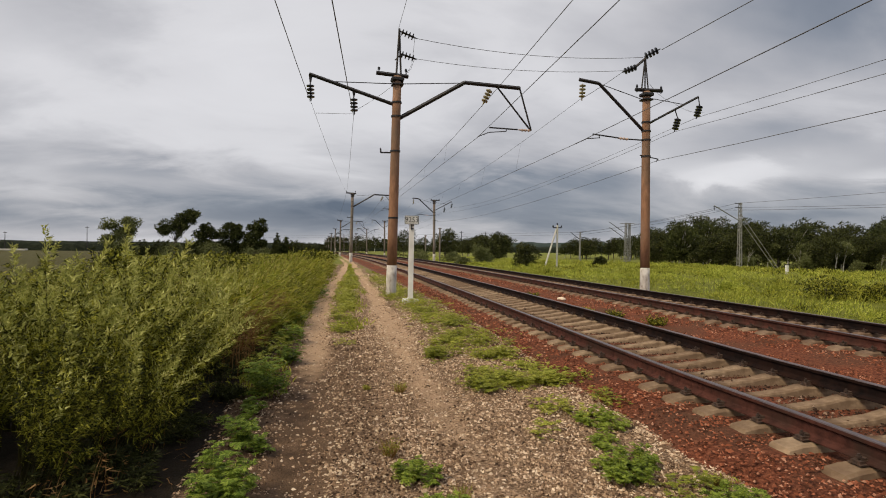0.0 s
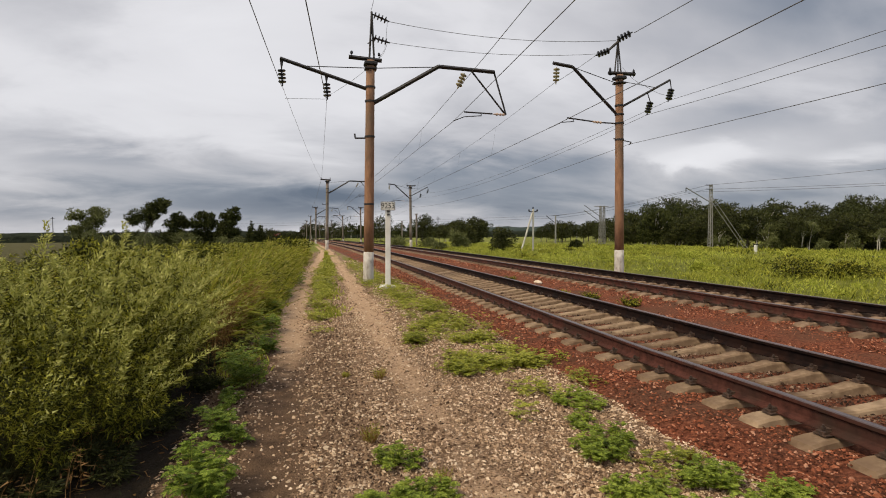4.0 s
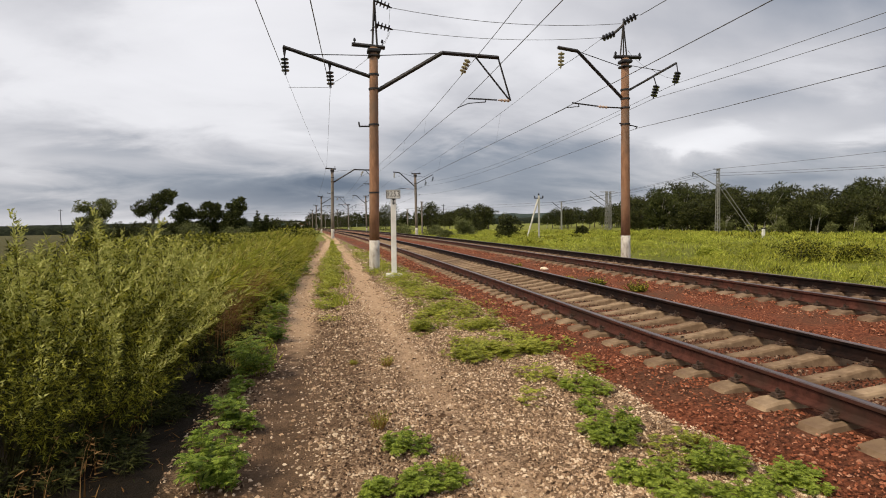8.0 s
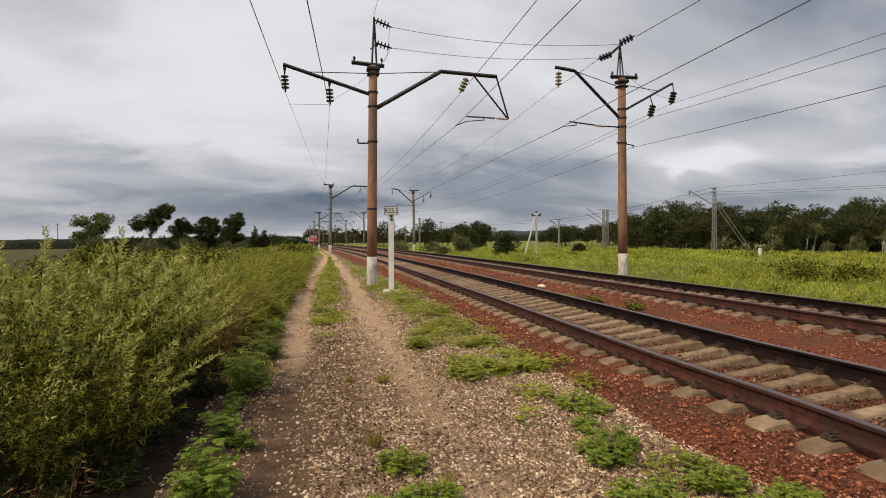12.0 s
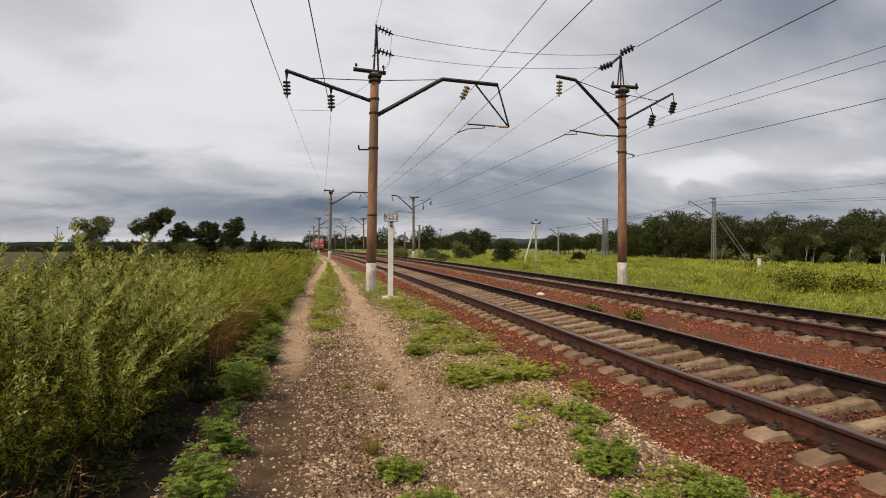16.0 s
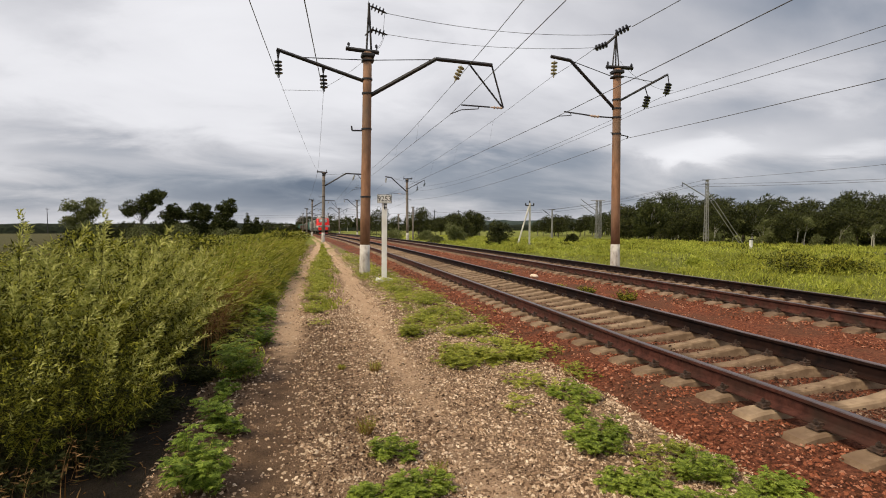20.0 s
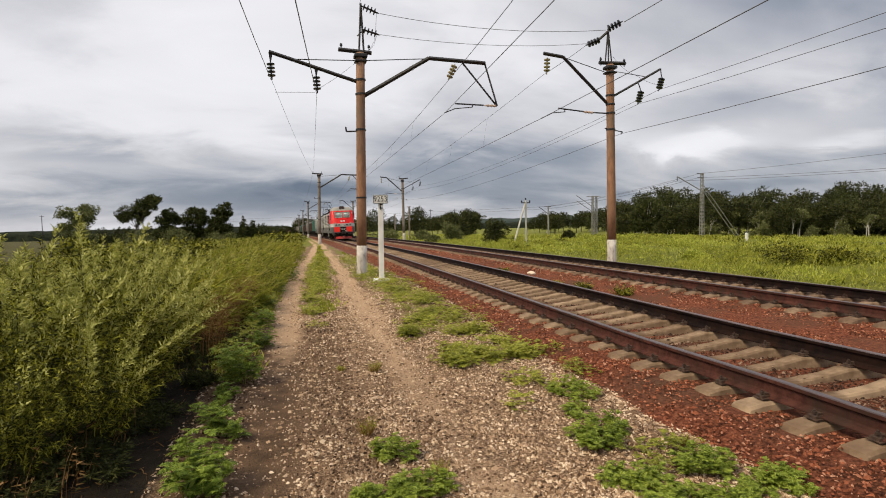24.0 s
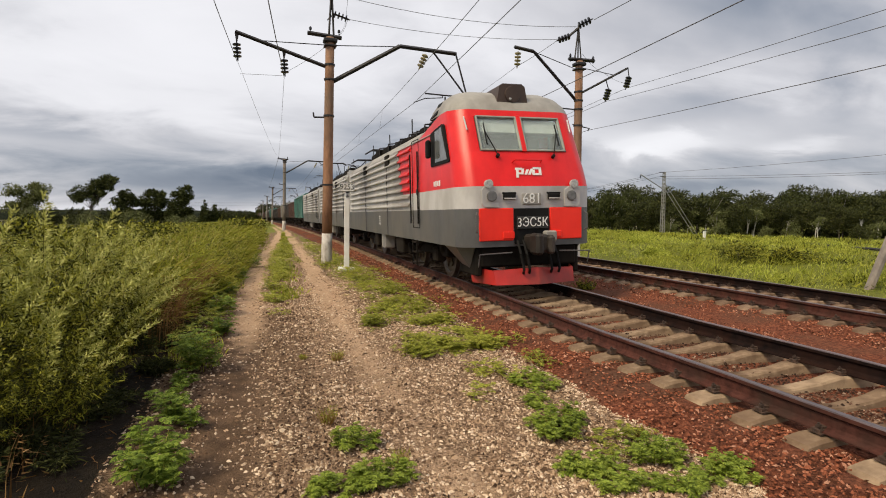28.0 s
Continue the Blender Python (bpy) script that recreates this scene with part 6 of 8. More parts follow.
def make_trees():
    rng = np.random.RandomState(41)
    # trees beyond the weed bank
    make_tree("willow_tree", "pale green willow with an airy windswept crown", on_ground(-57.0, 170), 3, 12.0, 9.0, M_TREE_PALE, M_BARK, n=6500, leaf=0.42,
              form=[(-2.5, 5.2, 2.0), (0, 6.2, 2.3), (2.4, 6.8, 2.0), (-1.2, 8.8, 2.0), (1.6, 9.8, 2.1), (3.6, 9.2, 1.4), (-3.4, 8.0, 1.2), (0.6, 3.6, 2.0)])
    make_tree("tree", "dark broadleaf tree with crown leaning to one side", on_ground(-42.6, 170), 5, 13.0, 9.0, M_TREE_MID, M_BARK, n=7000, leaf=0.42,
              form=[(-3.4, 7.2, 1.7), (-1.6, 8.2, 1.8), (0.3, 8.9, 1.9), (2.2, 10.6, 1.9), (4.2, 12.0, 1.8), (5.8, 12.3, 1.2), (4.6, 10.2, 1.2), (1.0, 7.0, 1.3), (2.9, 8.6, 1.0)])
    make_tree("tree", "dark bushy broadleaf tree in a row", on_ground(-34.6, 170), 7, 10.0, 6.5, M_TREE_MID, M_BARK, n=7200, leaf=0.42,
              form=[(-1.6, 3.2, 2.0), (1.2, 3.4, 2.0), (-1.2, 6.0, 1.8), (1.1, 6.4, 1.9), (0.2, 8.4, 1.5), (1.6, 8.0, 1.0)])
    make_tree("tree", "dark bushy broadleaf tree in a row", on_ground(-27.8, 172), 9, 10.6, 7.0, M_TREE_MID, M_BARK, n=7600, leaf=0.42,
              form=[(-2.0, 3.2, 2.0), (1.4, 3.4, 2.2), (-1.8, 6.2, 1.8), (0.9, 6.6, 2.0), (-0.6, 8.6, 1.5), (1.9, 8.6, 1.4), (3.0, 6.4, 1.3)])
    make_tree("tree", "tall dark broadleaf tree ending the row", on_ground(-20.8, 170), 12, 11.8, 6.5, M_TREE_MID, M_BARK, n=7200, leaf=0.42,
              form=[(-1.5, 3.0, 2.0), (0.8, 3.6, 2.0), (-0.9, 6.0, 1.8), (0.8, 7.2, 1.7), (0.9, 9.6, 1.5), (2.2, 10.6, 1.0), (-1.0, 8.6, 1.1), (2.6, 8.4, 1.0)])
    make_tree("conifer_tree", "small dark conifer at the end of a row", on_ground(-14.6, 170), 14, 7.2, 2.6, M_TREE_MID, M_BARK, n=1500, leaf=0.34, form=[(0, 1.6, 1.5), (0.1, 3.2, 1.2), (0.2, 4.8, 0.9), (0.3, 6.2, 0.5), (0.35, 7.0, 0.25)])
    make_tree("conifer_tree", "small dark conifer at the end of a row", on_ground(-12.2, 172), 15, 6.4, 2.6, M_TREE_MID, M_BARK, n=1500, leaf=0.34, form=[(0, 1.6, 1.6), (0.1, 3.0, 1.2), (0.2, 4.4, 0.9), (0.3, 5.6, 0.5)])
    for x, y, h, w, s in ((-49, 150, 4.2, 7, 61), (-37, 150, 3.6, 9, 62), (-28, 150, 3.4, 8, 63), (-19, 158, 3.2, 7, 64), (-21, 62, 2.2, 4.5, 65), (-10.5, 40, 2.1, 3.8, 66), (-8.5, 29, 1.9, 3.2, 67), (-5.6, 34, 1.8, 2.8, 68), (-17, 30, 1.5, 4.5, 69), (-1.3, 37, 1.5, 2.6, 70), (-0.6, 47, 1.7, 3.0, 72)):
        make_tree("bush", "dense low bush at the edge of the field", on_ground(x, y), s, h, w, M_WEED if y < 100 else M_TREE_PALE, M_BARK, "bush", "bushes by the field", n=1500, lobes=9, leaf=0.13 if y < 50 else 0.26, base=-0.05)
    for x, y, h, w, s in ((-1.2, 233, 5.0, 4.2, 151), (-4.6, 235, 5.4, 5.0, 152), (-8.6, 237, 5.0, 5.6, 153), (-13.2, 236, 5.6, 6.0, 154), (-18.0, 238, 5.0, 6.0, 155)):
        make_tree("tree", "low dark bushy tree inside the curve of the line", on_ground(x, y), s, h, w, M_TREE, M_BARK, group="trees inside the curve", n=2200, lobes=14, leaf=0.34, base=0.0, wind=0.1)
    hedge = make_tree("bush", "dense dark hedge bush under the trees", on_ground(-60, 178), 71, 4.4, 7.5, M_TREE, M_BARK, "bush", "hedge under the trees", n=1700, lobes=10, leaf=0.4, base=-0.05)
    for k in range(13):
        copy_thing(hedge, on_ground(-56 + 4.0 * k + rng.normal(0, 0.8), 178 + rng.normal(0, 2), rng.uniform(-40, 40)))
    for k in range(46):
        t = k / 45
        b = copy_thing(hedge, on_ground(58 + 98 * t, 86.5 - 26 * t))
        b.matrix_basis = on_ground(58 + 98 * t + rng.normal(0, 0.6), 86.5 - 26 * t + rng.normal(0, 1.5), rng.uniform(-40, 40)) @ Matrix.Diagonal((0.7, 0.7, rng.uniform(0.35, 0.65), 1))
    # wood beyond the meadow: five kinds, repeated
    kinds = []
    for k in range(5):
        kinds.append(make_tree("birch_tree", "dense dark green birch at the edge of a wood", on_ground(75 + 14 * k, 150), 80 + k, 8.6 + 0.4 * k, 6.4 + 0.5 * (k % 3), M_TREE_MID if k in (1, 3) else M_TREE, M_BIRCH if k % 2 else M_BARK, group="trees of the wood",
                               n=4200, lobes=34, leaf=0.29, base=0.16, lump=0.62))
    spots = []
    for k in range(44):
        t = k / 43
        spots.append((56 + 92 * t + rng.normal(0, 1), 84 - 26 * t + rng.normal(0, 2.2), rng.uniform(0.66, 0.95) - (0.10 if 12 < k < 17 else 0)))
        spots.append((60 + 96 * t + rng.normal(0, 2), 94 - 24 * t + rng.normal(0, 3), rng.uniform(0.84, 1.08) - (0.12 if 12 < k < 15 else 0)))
    for k in range(36):
        t = k / 35
        spots.append((66 + 104 * t + rng.normal(0, 2), 104 - 22 * t + rng.normal(0, 4), rng.uniform(0.98, 1.24) - (0.22 if 9 < k < 12 else 0)))
    for k in range(42):
        t = k / 41
        fx = 34 + 90 * t + rng.normal(0, 1.5)
        fy, fs = 215 - 40 * t + rng.normal(0, 6), rng.uniform(0.66, 0.92)
        if not 66 < fx < 86:
            spots.append((fx, fy, fs))
    for k in range(16):
        spots.append((92 + 2.6 * k + rng.normal(0, 1), 196 - 0.4 * k + rng.normal(0, 4), rng.uniform(0.55, 0.8) + 0.02 * k))
    for k in range(16):
        spots.append((2 + 3.4 * k + rng.normal(0, 1), 420 + rng.normal(0, 12), rng.uniform(1.0, 1.5)))
    for x, y, s in spots:
        t = copy_thing(kinds[rng.randint(5)], on_ground(x, y, 0))
        t.matrix_basis = on_ground(x, y, rng.uniform(-35, 35)) @ Matrix.Diagonal((s * rng.uniform(0.9, 1.25), s * 1.1, s, 1))
    # paler bushes in front of the wood
    for k in range(15):
        t = (k + 0.5 + rng.uniform(-0.4, 0.4)) / 15
        x, y = 57 + 86 * t, 77.5 - 25 * t + rng.normal(0, 0.8)
        make_tree("bush", "pale green rounded bush in front of the wood", on_ground(x, y), 160 + k, rng.uniform(2.0, 4.0), rng.uniform(2.6, 4.4), M_TREE_PALE if k % 3 else M_TREE, M_BARK, "bush", "bushes in front of the wood", n=1500, lobes=12, leaf=0.2, base=0.0, lump=0.8)
    # young birches with pale bare trunks along the wood's edge
    young = [make_tree("young_birch_tree", "slender young birch with pale trunk at wood edge", on_ground(0, 0), 140 + k, 6.0, 3.6, M_TREE_PALE if k == 1 else M_TREE, M_BIRCH, group="young birches at the wood edge", n=800, lobes=9, leaf=0.24, base=0.50, lump=0.7) for k in range(3)]
    for k in range(22):
        t = (k + 0.5 + rng.uniform(-0.4, 0.4)) / 22
        x, y, s = 57 + 86 * t, 79.5 - 25 * t + rng.normal(0, 0.8), rng.uniform(0.6, 1.1)
        b = young[k] if k < 3 else copy_thing(young[rng.choice(3, p=(0.34, 0.32, 0.34))], on_ground(x, y))
        b.matrix_basis = on_ground(x, y, rng.uniform(-60, 60)) @ Matrix.Diagonal((s, s, s, 1))
    # clump between the tracks' far curve and the meadow
    for x, y, h, w, s in ((22.5, 104, 6.4, 5.2, 101), (27.0, 88, 4.7, 5.0, 102), (28.6, 89, 5.1, 3.4, 103), (24.5, 84, 4.2, 5.0, 104), (25.6, 92, 4.6, 4.4, 105), (16.5, 120, 6.0, 8.0, 107), (10.5, 190, 6.0, 12, 108), (40, 128, 3.0, 6, 109)):
        make_tree("tree", "dark green bushy tree by the line", on_ground(x, y), s, h, w, M_TREE, M_BARK, group="trees by the line", n=3600, lobes=14, leaf=0.22, base=0.04)
    for x, y, h, w, s, m in ((18.9, 50.5, 2.3, 3.0, 111, M_TREE), (18.4, 64.5, 2.7, 3.0, 112, M_TREE_PALE), (15.8, 70, 1.6, 2.6, 113, M_TREE_PALE), (26.5, 50, 0.95, 1.4, 114, M_TREE), (17.9, 16.8, 0.95, 2.0, 115, M_WEED), (15.0, 60, 0.9, 1.8, 116, M_TREE_PALE),
                             (19.0, 15.6, 0.75, 1.3, 117, M_WEED), (19.7, 15.7, 0.5, 1.6, 122, M_WEED), (17.0, 20.6, 0.45, 1.2, 119, M_FIELD), (21.0, 26.5, 0.35, 2.6, 121, M_FIELD), (13.9, 84, 1.5, 3.5, 118, M_TREE_PALE)):
        make_tree("bush", "rounded green bush in the meadow grass", on_ground(x, y), s, h, w, m, M_BARK, "bush", "bushes in the meadow", n=3600, lobes=14, leaf=0.06 if y < 30 else 0.15, base=-0.05)


make_trees()

M_FARWOOD = material("far_wood", two((0.011, 0.015, 0.011), (0.028, 0.035, 0.022)), 0.35, 8, 1.0, bump=1.0, bump_dist=1.5, gloss=0.1)
M_HILL = material("far_hill", two((0.035, 0.05, 0.05), (0.06, 0.078, 0.07)), 0.02, 8, 1.0, bump=0, gloss=0.1)
M_PALE = material("pale_road_strip", two((0.45, 0.44, 0.42), (0.6, 0.58, 0.55)), 0.3, 4, 0.9, bump=0)


def ridge(name, x0, x1, y, base, height, rough, mat, label, seed, depth=25.0, step=2.5):
    """A far belt with an uneven top edge."""
    xs = np.arange(x0, x1, step)
    h = height * (1 + rough * (0.6 * ripple(xs, 0 * xs, 18, seed) + 0.6 * ripple(xs, 0 * xs, 5, seed + 2)))
    rows = [(0, base - 3 + 0 * xs), (0.5, base + 0.55 * h), (depth * 0.3, base + h), (depth, base + 0.9 * h), (depth * 1.1, base - 3 + 0 * xs)]
    V = np.concatenate([np.stack([xs, np.full(len(xs), y + d), z], 1) for d, z in rows])
    n = len(xs)
    i = np.arange(len(rows) * n).reshape(len(rows), n)
    F = np.stack([i[:-1, :-1], i[:-1, 1:], i[1:, 1:], i[1:, :-1]], -1).reshape(-1, 4)
    return tagged(new(name, mesh_from(name, V, F, [mat], True)), label, "backdrop", kind="structure")


ridge("backdrop_wood", -420, -30, 400, -6.0, 6.2, 0.10, M_FARWOOD, "long dark belt of woodland beyond the field", 1)
ridge("backdrop_wood_far", -120, 300, 620, -9.0, 8.0, 0.25, M_FARWOOD, "dark distant woodland along the horizon", 2)
ridge("backdrop_hill", 560, 1900, 2300, -35, 44, 0.30, M_HILL, "low blue-green wooded hills on the horizon", 5, 300, 30)


def far_structures():
    bm = bmesh.new()
    box(bm, (-215, 330, -4.4), (120, 3, 0.9), 0.2)
    tagged(part("pale_strip", bm, M_PALE), "pale strip of road across the far field", "road", kind="structure")
    for x, y, h in ((-150, 392, 16), (-196, 392, 12), (74, 300, 12.5), (88, 300, 12.5)):
        bm = bmesh.new()
        tube(bm, (0, 0, -1), (0, 0, h), 0.3, 0.16, 8)
        t = empty("far_mast", "thin dark mast on the horizon", "mast", "far masts", on_ground(x, y))
        part("shaft", bm, M_STEEL, t)
        bars("crossarm", [(-1.2, 0, h - 0.8), (1.2, 0, h - 0.8)], 0.12, M_STEEL, t, 4)


far_structures()


def lattice_mast(parent, h, w, x=0.0):
    for sx in (-1, 1):
        for sy in (-1, 1):
            bars("leg", [(x + sx * w / 2, sy * w / 2, -0.8), (x + sx * w * 0.28, sy * w * 0.28, h)], 0.05, M_GREYSTEEL, parent, 4)
    n = int(h / (w * 1.05))
    for face in range(4):
        bm = bmesh.new()
        for k in range(n):
            a, b = k / n * h, (k + 1) / n * h
            wa, wb = w / 2 - w * 0.22 * k / n, w / 2 - w * 0.22 * (k + 1) / n
            s = 1 if k % 2 else -1
            m = Matrix.Rotation(face * math.pi / 2, 3, "Z")
            tube(bm, m @ Vector((-s * wa, -wa, a)) + Vector((x, 0, 0)), m @ Vector((s * wb, -wb, b)) + Vector((x, 0, 0)), 0.034, n=4)
        tagged(part("lacing", bm, M_GREYSTEEL, parent), kind="stuff")


def lattice_poles():
    def foot(x, y):
        return float(ground_z(x, y)) - 0.1

    f = foot(59.3, 70)
    t = empty("lattice_pole", "grey steel lattice catenary pole with stays beyond the meadow", "catenary pole", "lattice poles", on_ground(59.3, 70))
    lattice_mast(t, 8.3 - f, 0.50)
    bars("bracket", [(0.2, 0, 5.5 - f), (-4.35, 0, 7.75 - f)], 0.08, M_GREYSTEEL, t, 4)
    bars("crossarm", [(-0.9, 0, 8.2 - f), (0.3, 0, 8.2 - f)], 0.06, M_STEEL, t, 4)
    bars("crossarm", [(-0.8, 0, 7.6 - f), (0.3, 0, 7.6 - f)], 0.06, M_STEEL, t, 4)
    for a in (0, 0.9):
        bars("stay", [(0.15, 0, 5.7 - f + a), (6.3 + 0.7 * a, -0.5, 0.2)], 0.06, M_GREYSTEEL, t, 4)
    insulator("suspension_insulator", (-4.35, 0, 7.7 - f), (0, 0, -1), M_INSUL, t, 4, 0.14, 0.11)
    f = foot(57.1, 97)
    g = empty("lattice_gantry", "pair of grey lattice masts with slanting brackets", "catenary pole", "lattice poles", on_ground(57.1, 97))
    lattice_mast(g, 6.2 - f, 0.5, -0.38)
    lattice_mast(g, 6.2 - f, 0.5, 0.38)
    for z in (2.7, 3.7):
        bars("bracket", [(0.2, 0, z - f), (-3.9, 0, z + 2.6 - f)], 0.07, M_GREYSTEEL, g, 4)
    bars("crossarm", [(-1.7, 0, 6.1 - f), (1.4, 0, 6.1 - f)], 0.06, M_GREYSTEEL, g, 4)
    f = foot(52.5, 108)
    s = empty("concrete_pole", "slim concrete catenary pole with slanting bracket beyond the meadow", "catenary pole", "lattice poles", on_ground(52.5, 108))
    bm = bmesh.new()
    tube(bm, (0, 0, -0.5), (0, 0, 4.6 - f), 0.2, 0.15, 10)
    part("shaft", bm, M_GREYSTEEL, s)
    bars("bracket", [(0, 0, 2.9 - f), (-2.2, 0, 4.5 - f)], 0.07, M_STEEL, s, 4)
    bars("crossarm", [(-0.8, 0, 4.5 - f), (0.7, 0, 4.5 - f)], 0.06, M_STEEL, s, 4)
    for pts in ([(-45, 250, 4.2), (52.5, 108, 4.5), (58.7, 70, 8.2), (77.2, 23.5, 10.4), (150, -160, 12)], [(-45, 250, 3.2), (52.5, 108, 4.0), (58.7, 70, 7.6), (77.2, 23.5, 7.3), (150, -160, 8)], [(50.4, 108, 4.4), (54.95, 70, 7.1), (72, 23, 6.8), (140, -160, 7.0)]):
        wire("far_wire", pts, 0.022, 0.45, "thin wire of the line beyond the meadow")


lattice_poles()

M_WOODPOLE = material("weathered_pole_wood", two((0.42, 0.41, 0.37), (0.62, 0.60, 0.55)), 6, 7, 0.9, bump=0.4, stretch=(1, 1, 0.2))


def small_meadow_things():
    t = empty("telegraph_pole", "weathered pale telegraph pole with a slanting prop", "telegraph pole", at=on_ground(20.5, 46.8))
    h = 3.95
    bars("shaft", [(0, 0, -0.5), (0.02, 0, h)], 0.085, M_WOODPOLE, t, 10)
    bars("prop", [(-1.55, -0.6, -0.3), (-0.06, 0, h * 0.92)], 0.075, M_WOODPOLE, t, 10)
    bars("crossarm", [(-0.42, 0, h - 0.22), (0.42, 0, h - 0.22)], 0.045, M_STEEL, t, 4)
    for x in (-0.4, 0.0, 0.4):
        bm = bmesh.new()
        z = h - 0.2 if x else h + 0.02
        lathe(bm, [(0, 0.03), (0.05, 0.07), (0.14, 0.07), (0.2, 0.03)], (x, 0, z), (0, 0, 1), 8)
        part("insulator", bm, M_INSUL, t)
    m = empty("marker_post", "short white marker post in the grass", "marker post", at=on_ground(27.5, 28.5))
    bm = bmesh.new()
    box(bm, (0, 0, 0.30), (0.17, 0.14, 0.66), 0.02)
    part("shaft", bm, M_WHITE, m)
    bm = bmesh.new()
    box(bm, (0, 0, 0.65), (0.19, 0.16, 0.06), 0.015)
    part("cap", bm, M_STEEL, m)
    for x, y, hh in ((14.9, 72.5, 4.6), (17.5, 98, 4.2)):
        p = empty("concrete_post", "pale slim concrete post beside the line", "post", "concrete posts", on_ground(x, y))
        bars("shaft", [(0, 0, -0.4), (0, 0, hh)], 0.11, M_POLE_GREY, p, 8)
        bars("cap", [(-0.22, 0, hh - 0.05), (0.22, 0, hh - 0.05)], 0.06, M_POLE_GREY, p, 4)
    lp = empty("leaning_post", "pale concrete post leaning at the edge of the meadow", "post", at=pose(15.1, 10.0, -0.1))
    bars("shaft", [(-0.1, 0, -0.2), (1.05, 0.1, 1.75)], 0.11, M_POLE_GREY, lp, 8)
    pp = empty("pipe", "dark pipe lying along the top of the meadow bank", "pipe")
    bars("pipe_run", [(26.6, 20.8, 0.42), (25.9, 18.5, 0.43), (25.0, 15.0, 0.43), (23.6, 9.0, 0.42)], 0.06, M_STEEL, pp, 8)
    rock = bmesh.new()
    bmesh.ops.create_icosphere(rock, subdivisions=2, radius=0.13)
    for v in rock.verts:
        v.co *= 1 + 0.25 * noise.noise(v.co * 7)
        v.co.z *= 0.5
    bmesh.ops.translate(rock, vec=(7.0, 15.6, 0.21), verts=rock.verts)
    tagged(part("pale_rock", rock, M_STONE_PALE), "pale lump of rock lying between the tracks", "rock")
    sg = empty("signal", "small railway signal with a white light", "signal", at=on_ground(8.0, 205))
    bars("shaft", [(0, 0, 0), (0, 0, 4.6)], 0.08, M_STEEL, sg, 8)
    bm = bmesh.new()
    box(bm, (0, 0, 4.2), (0.5, 0.3, 1.2), 0.05)
    part("head", bm, M_BLACK, sg)
    bm = bmesh.new()
    lathe(bm, [(0, 0.16), (0.05, 0.14)], (0, -0.16, 4.4), (0, -1, 0), 12)
    part("lamp", bm, M_LAMP, sg, "white signal light")


# ---- train ----
def paint(name, a, b, rough=0.35, stain=None, metal=0.0, gloss=0.5):
    return material(name, two(a, b), 3.0, 7, rough, metal, bump=0.06, stain=stain, stain_scale=1.1, stretch=(1, 1, 0.6), gloss=gloss)


M_RED = paint("red_vehicle_paint", (0.62, 0.010, 0.012), (0.72, 0.016, 0.017), 0.35, (0.54, 0.011, 0.012), gloss=0.32)
M_PLOUGH = paint("scuffed_red_plough", (0.33, 0.018, 0.014), (0.50, 0.022, 0.018), 0.5, (0.14, 0.03, 0.022))
M_ORANGE = paint("signal_red_panel", (0.86, 0.020, 0.008), (0.95, 0.030, 0.012), 0.4)
M_LIGHTGREY = paint("light_grey_paint", (0.45, 0.442, 0.44), (0.55, 0.542, 0.54), 0.45, (0.36, 0.345, 0.33))
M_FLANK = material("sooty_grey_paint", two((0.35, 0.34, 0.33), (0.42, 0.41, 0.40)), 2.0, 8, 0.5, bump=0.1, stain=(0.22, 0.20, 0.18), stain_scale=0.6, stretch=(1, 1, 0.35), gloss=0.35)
M_DARKGREY = paint("dark_grey_paint", (0.075, 0.075, 0.078), (0.105, 0.105, 0.108), 0.42, (0.13, 0.12, 0.11))
M_ROOF = paint("dusty_roof_paint", (0.25, 0.24, 0.22), (0.34, 0.325, 0.30), 0.6, (0.17, 0.155, 0.14))
M_UNDER = paint("dirty_running_gear", (0.005, 0.0045, 0.004), (0.014, 0.012, 0.010), 0.9, (0.022, 0.017, 0.013), gloss=0.12)
M_HOOD = paint("brown_lamp_hood", (0.035, 0.020, 0.014), (0.06, 0.036, 0.026), 0.5)
M_BLIND = paint("white_sun_blind", (0.50, 0.52, 0.53), (0.60, 0.62, 0.63), 0.8, gloss=0.2)
M_FRAME = paint("pale_window_frame", (0.22, 0.24, 0.22), (0.32, 0.34, 0.31), 0.5)
M_RUBBER = paint("black_rubber", (0.005, 0.005, 0.005), (0.012, 0.012, 0.012), 0.8, gloss=0.2)
M_STEELWHEEL = paint("worn_wheel_steel", (0.06, 0.05, 0.045), (0.12, 0.10, 0.09), 0.5, None, 0.5)
M_COUPLER = paint("greasy_coupler_steel", (0.012, 0.010, 0.009), (0.035, 0.029, 0.025), 0.6, (0.085, 0.070, 0.062), gloss=0.3)
M_BROWN = paint("brown_wagon_paint", (0.075, 0.038, 0.028), (0.12, 0.06, 0.045), 0.75, (0.05, 0.03, 0.024))
M_SLATE = paint("dark_wagon_paint", (0.03, 0.030, 0.032), (0.06, 0.058, 0.058), 0.75, (0.07, 0.045, 0.035))
M_TEAL = paint("green_wagon_paint", (0.05, 0.15, 0.13), (0.08, 0.22, 0.19), 0.6, (0.06, 0.12, 0.10))
M_WAGONGREY = paint("grey_wagon_paint", (0.20, 0.20, 0.19), (0.30, 0.30, 0.28), 0.7, (0.15, 0.11, 0.09))


def lamp_material(name, col, strength):
    mt = material(name, two((0.22, 0.22, 0.22), (0.40, 0.40, 0.39)), 30, 3, 0.15, bump=0.2)
    b = mt.node_tree.nodes["Principled BSDF"]
    b.inputs["Emission Color"].default_value, b.inputs["Emission Strength"].default_value = (*col, 1), strength
    return mt


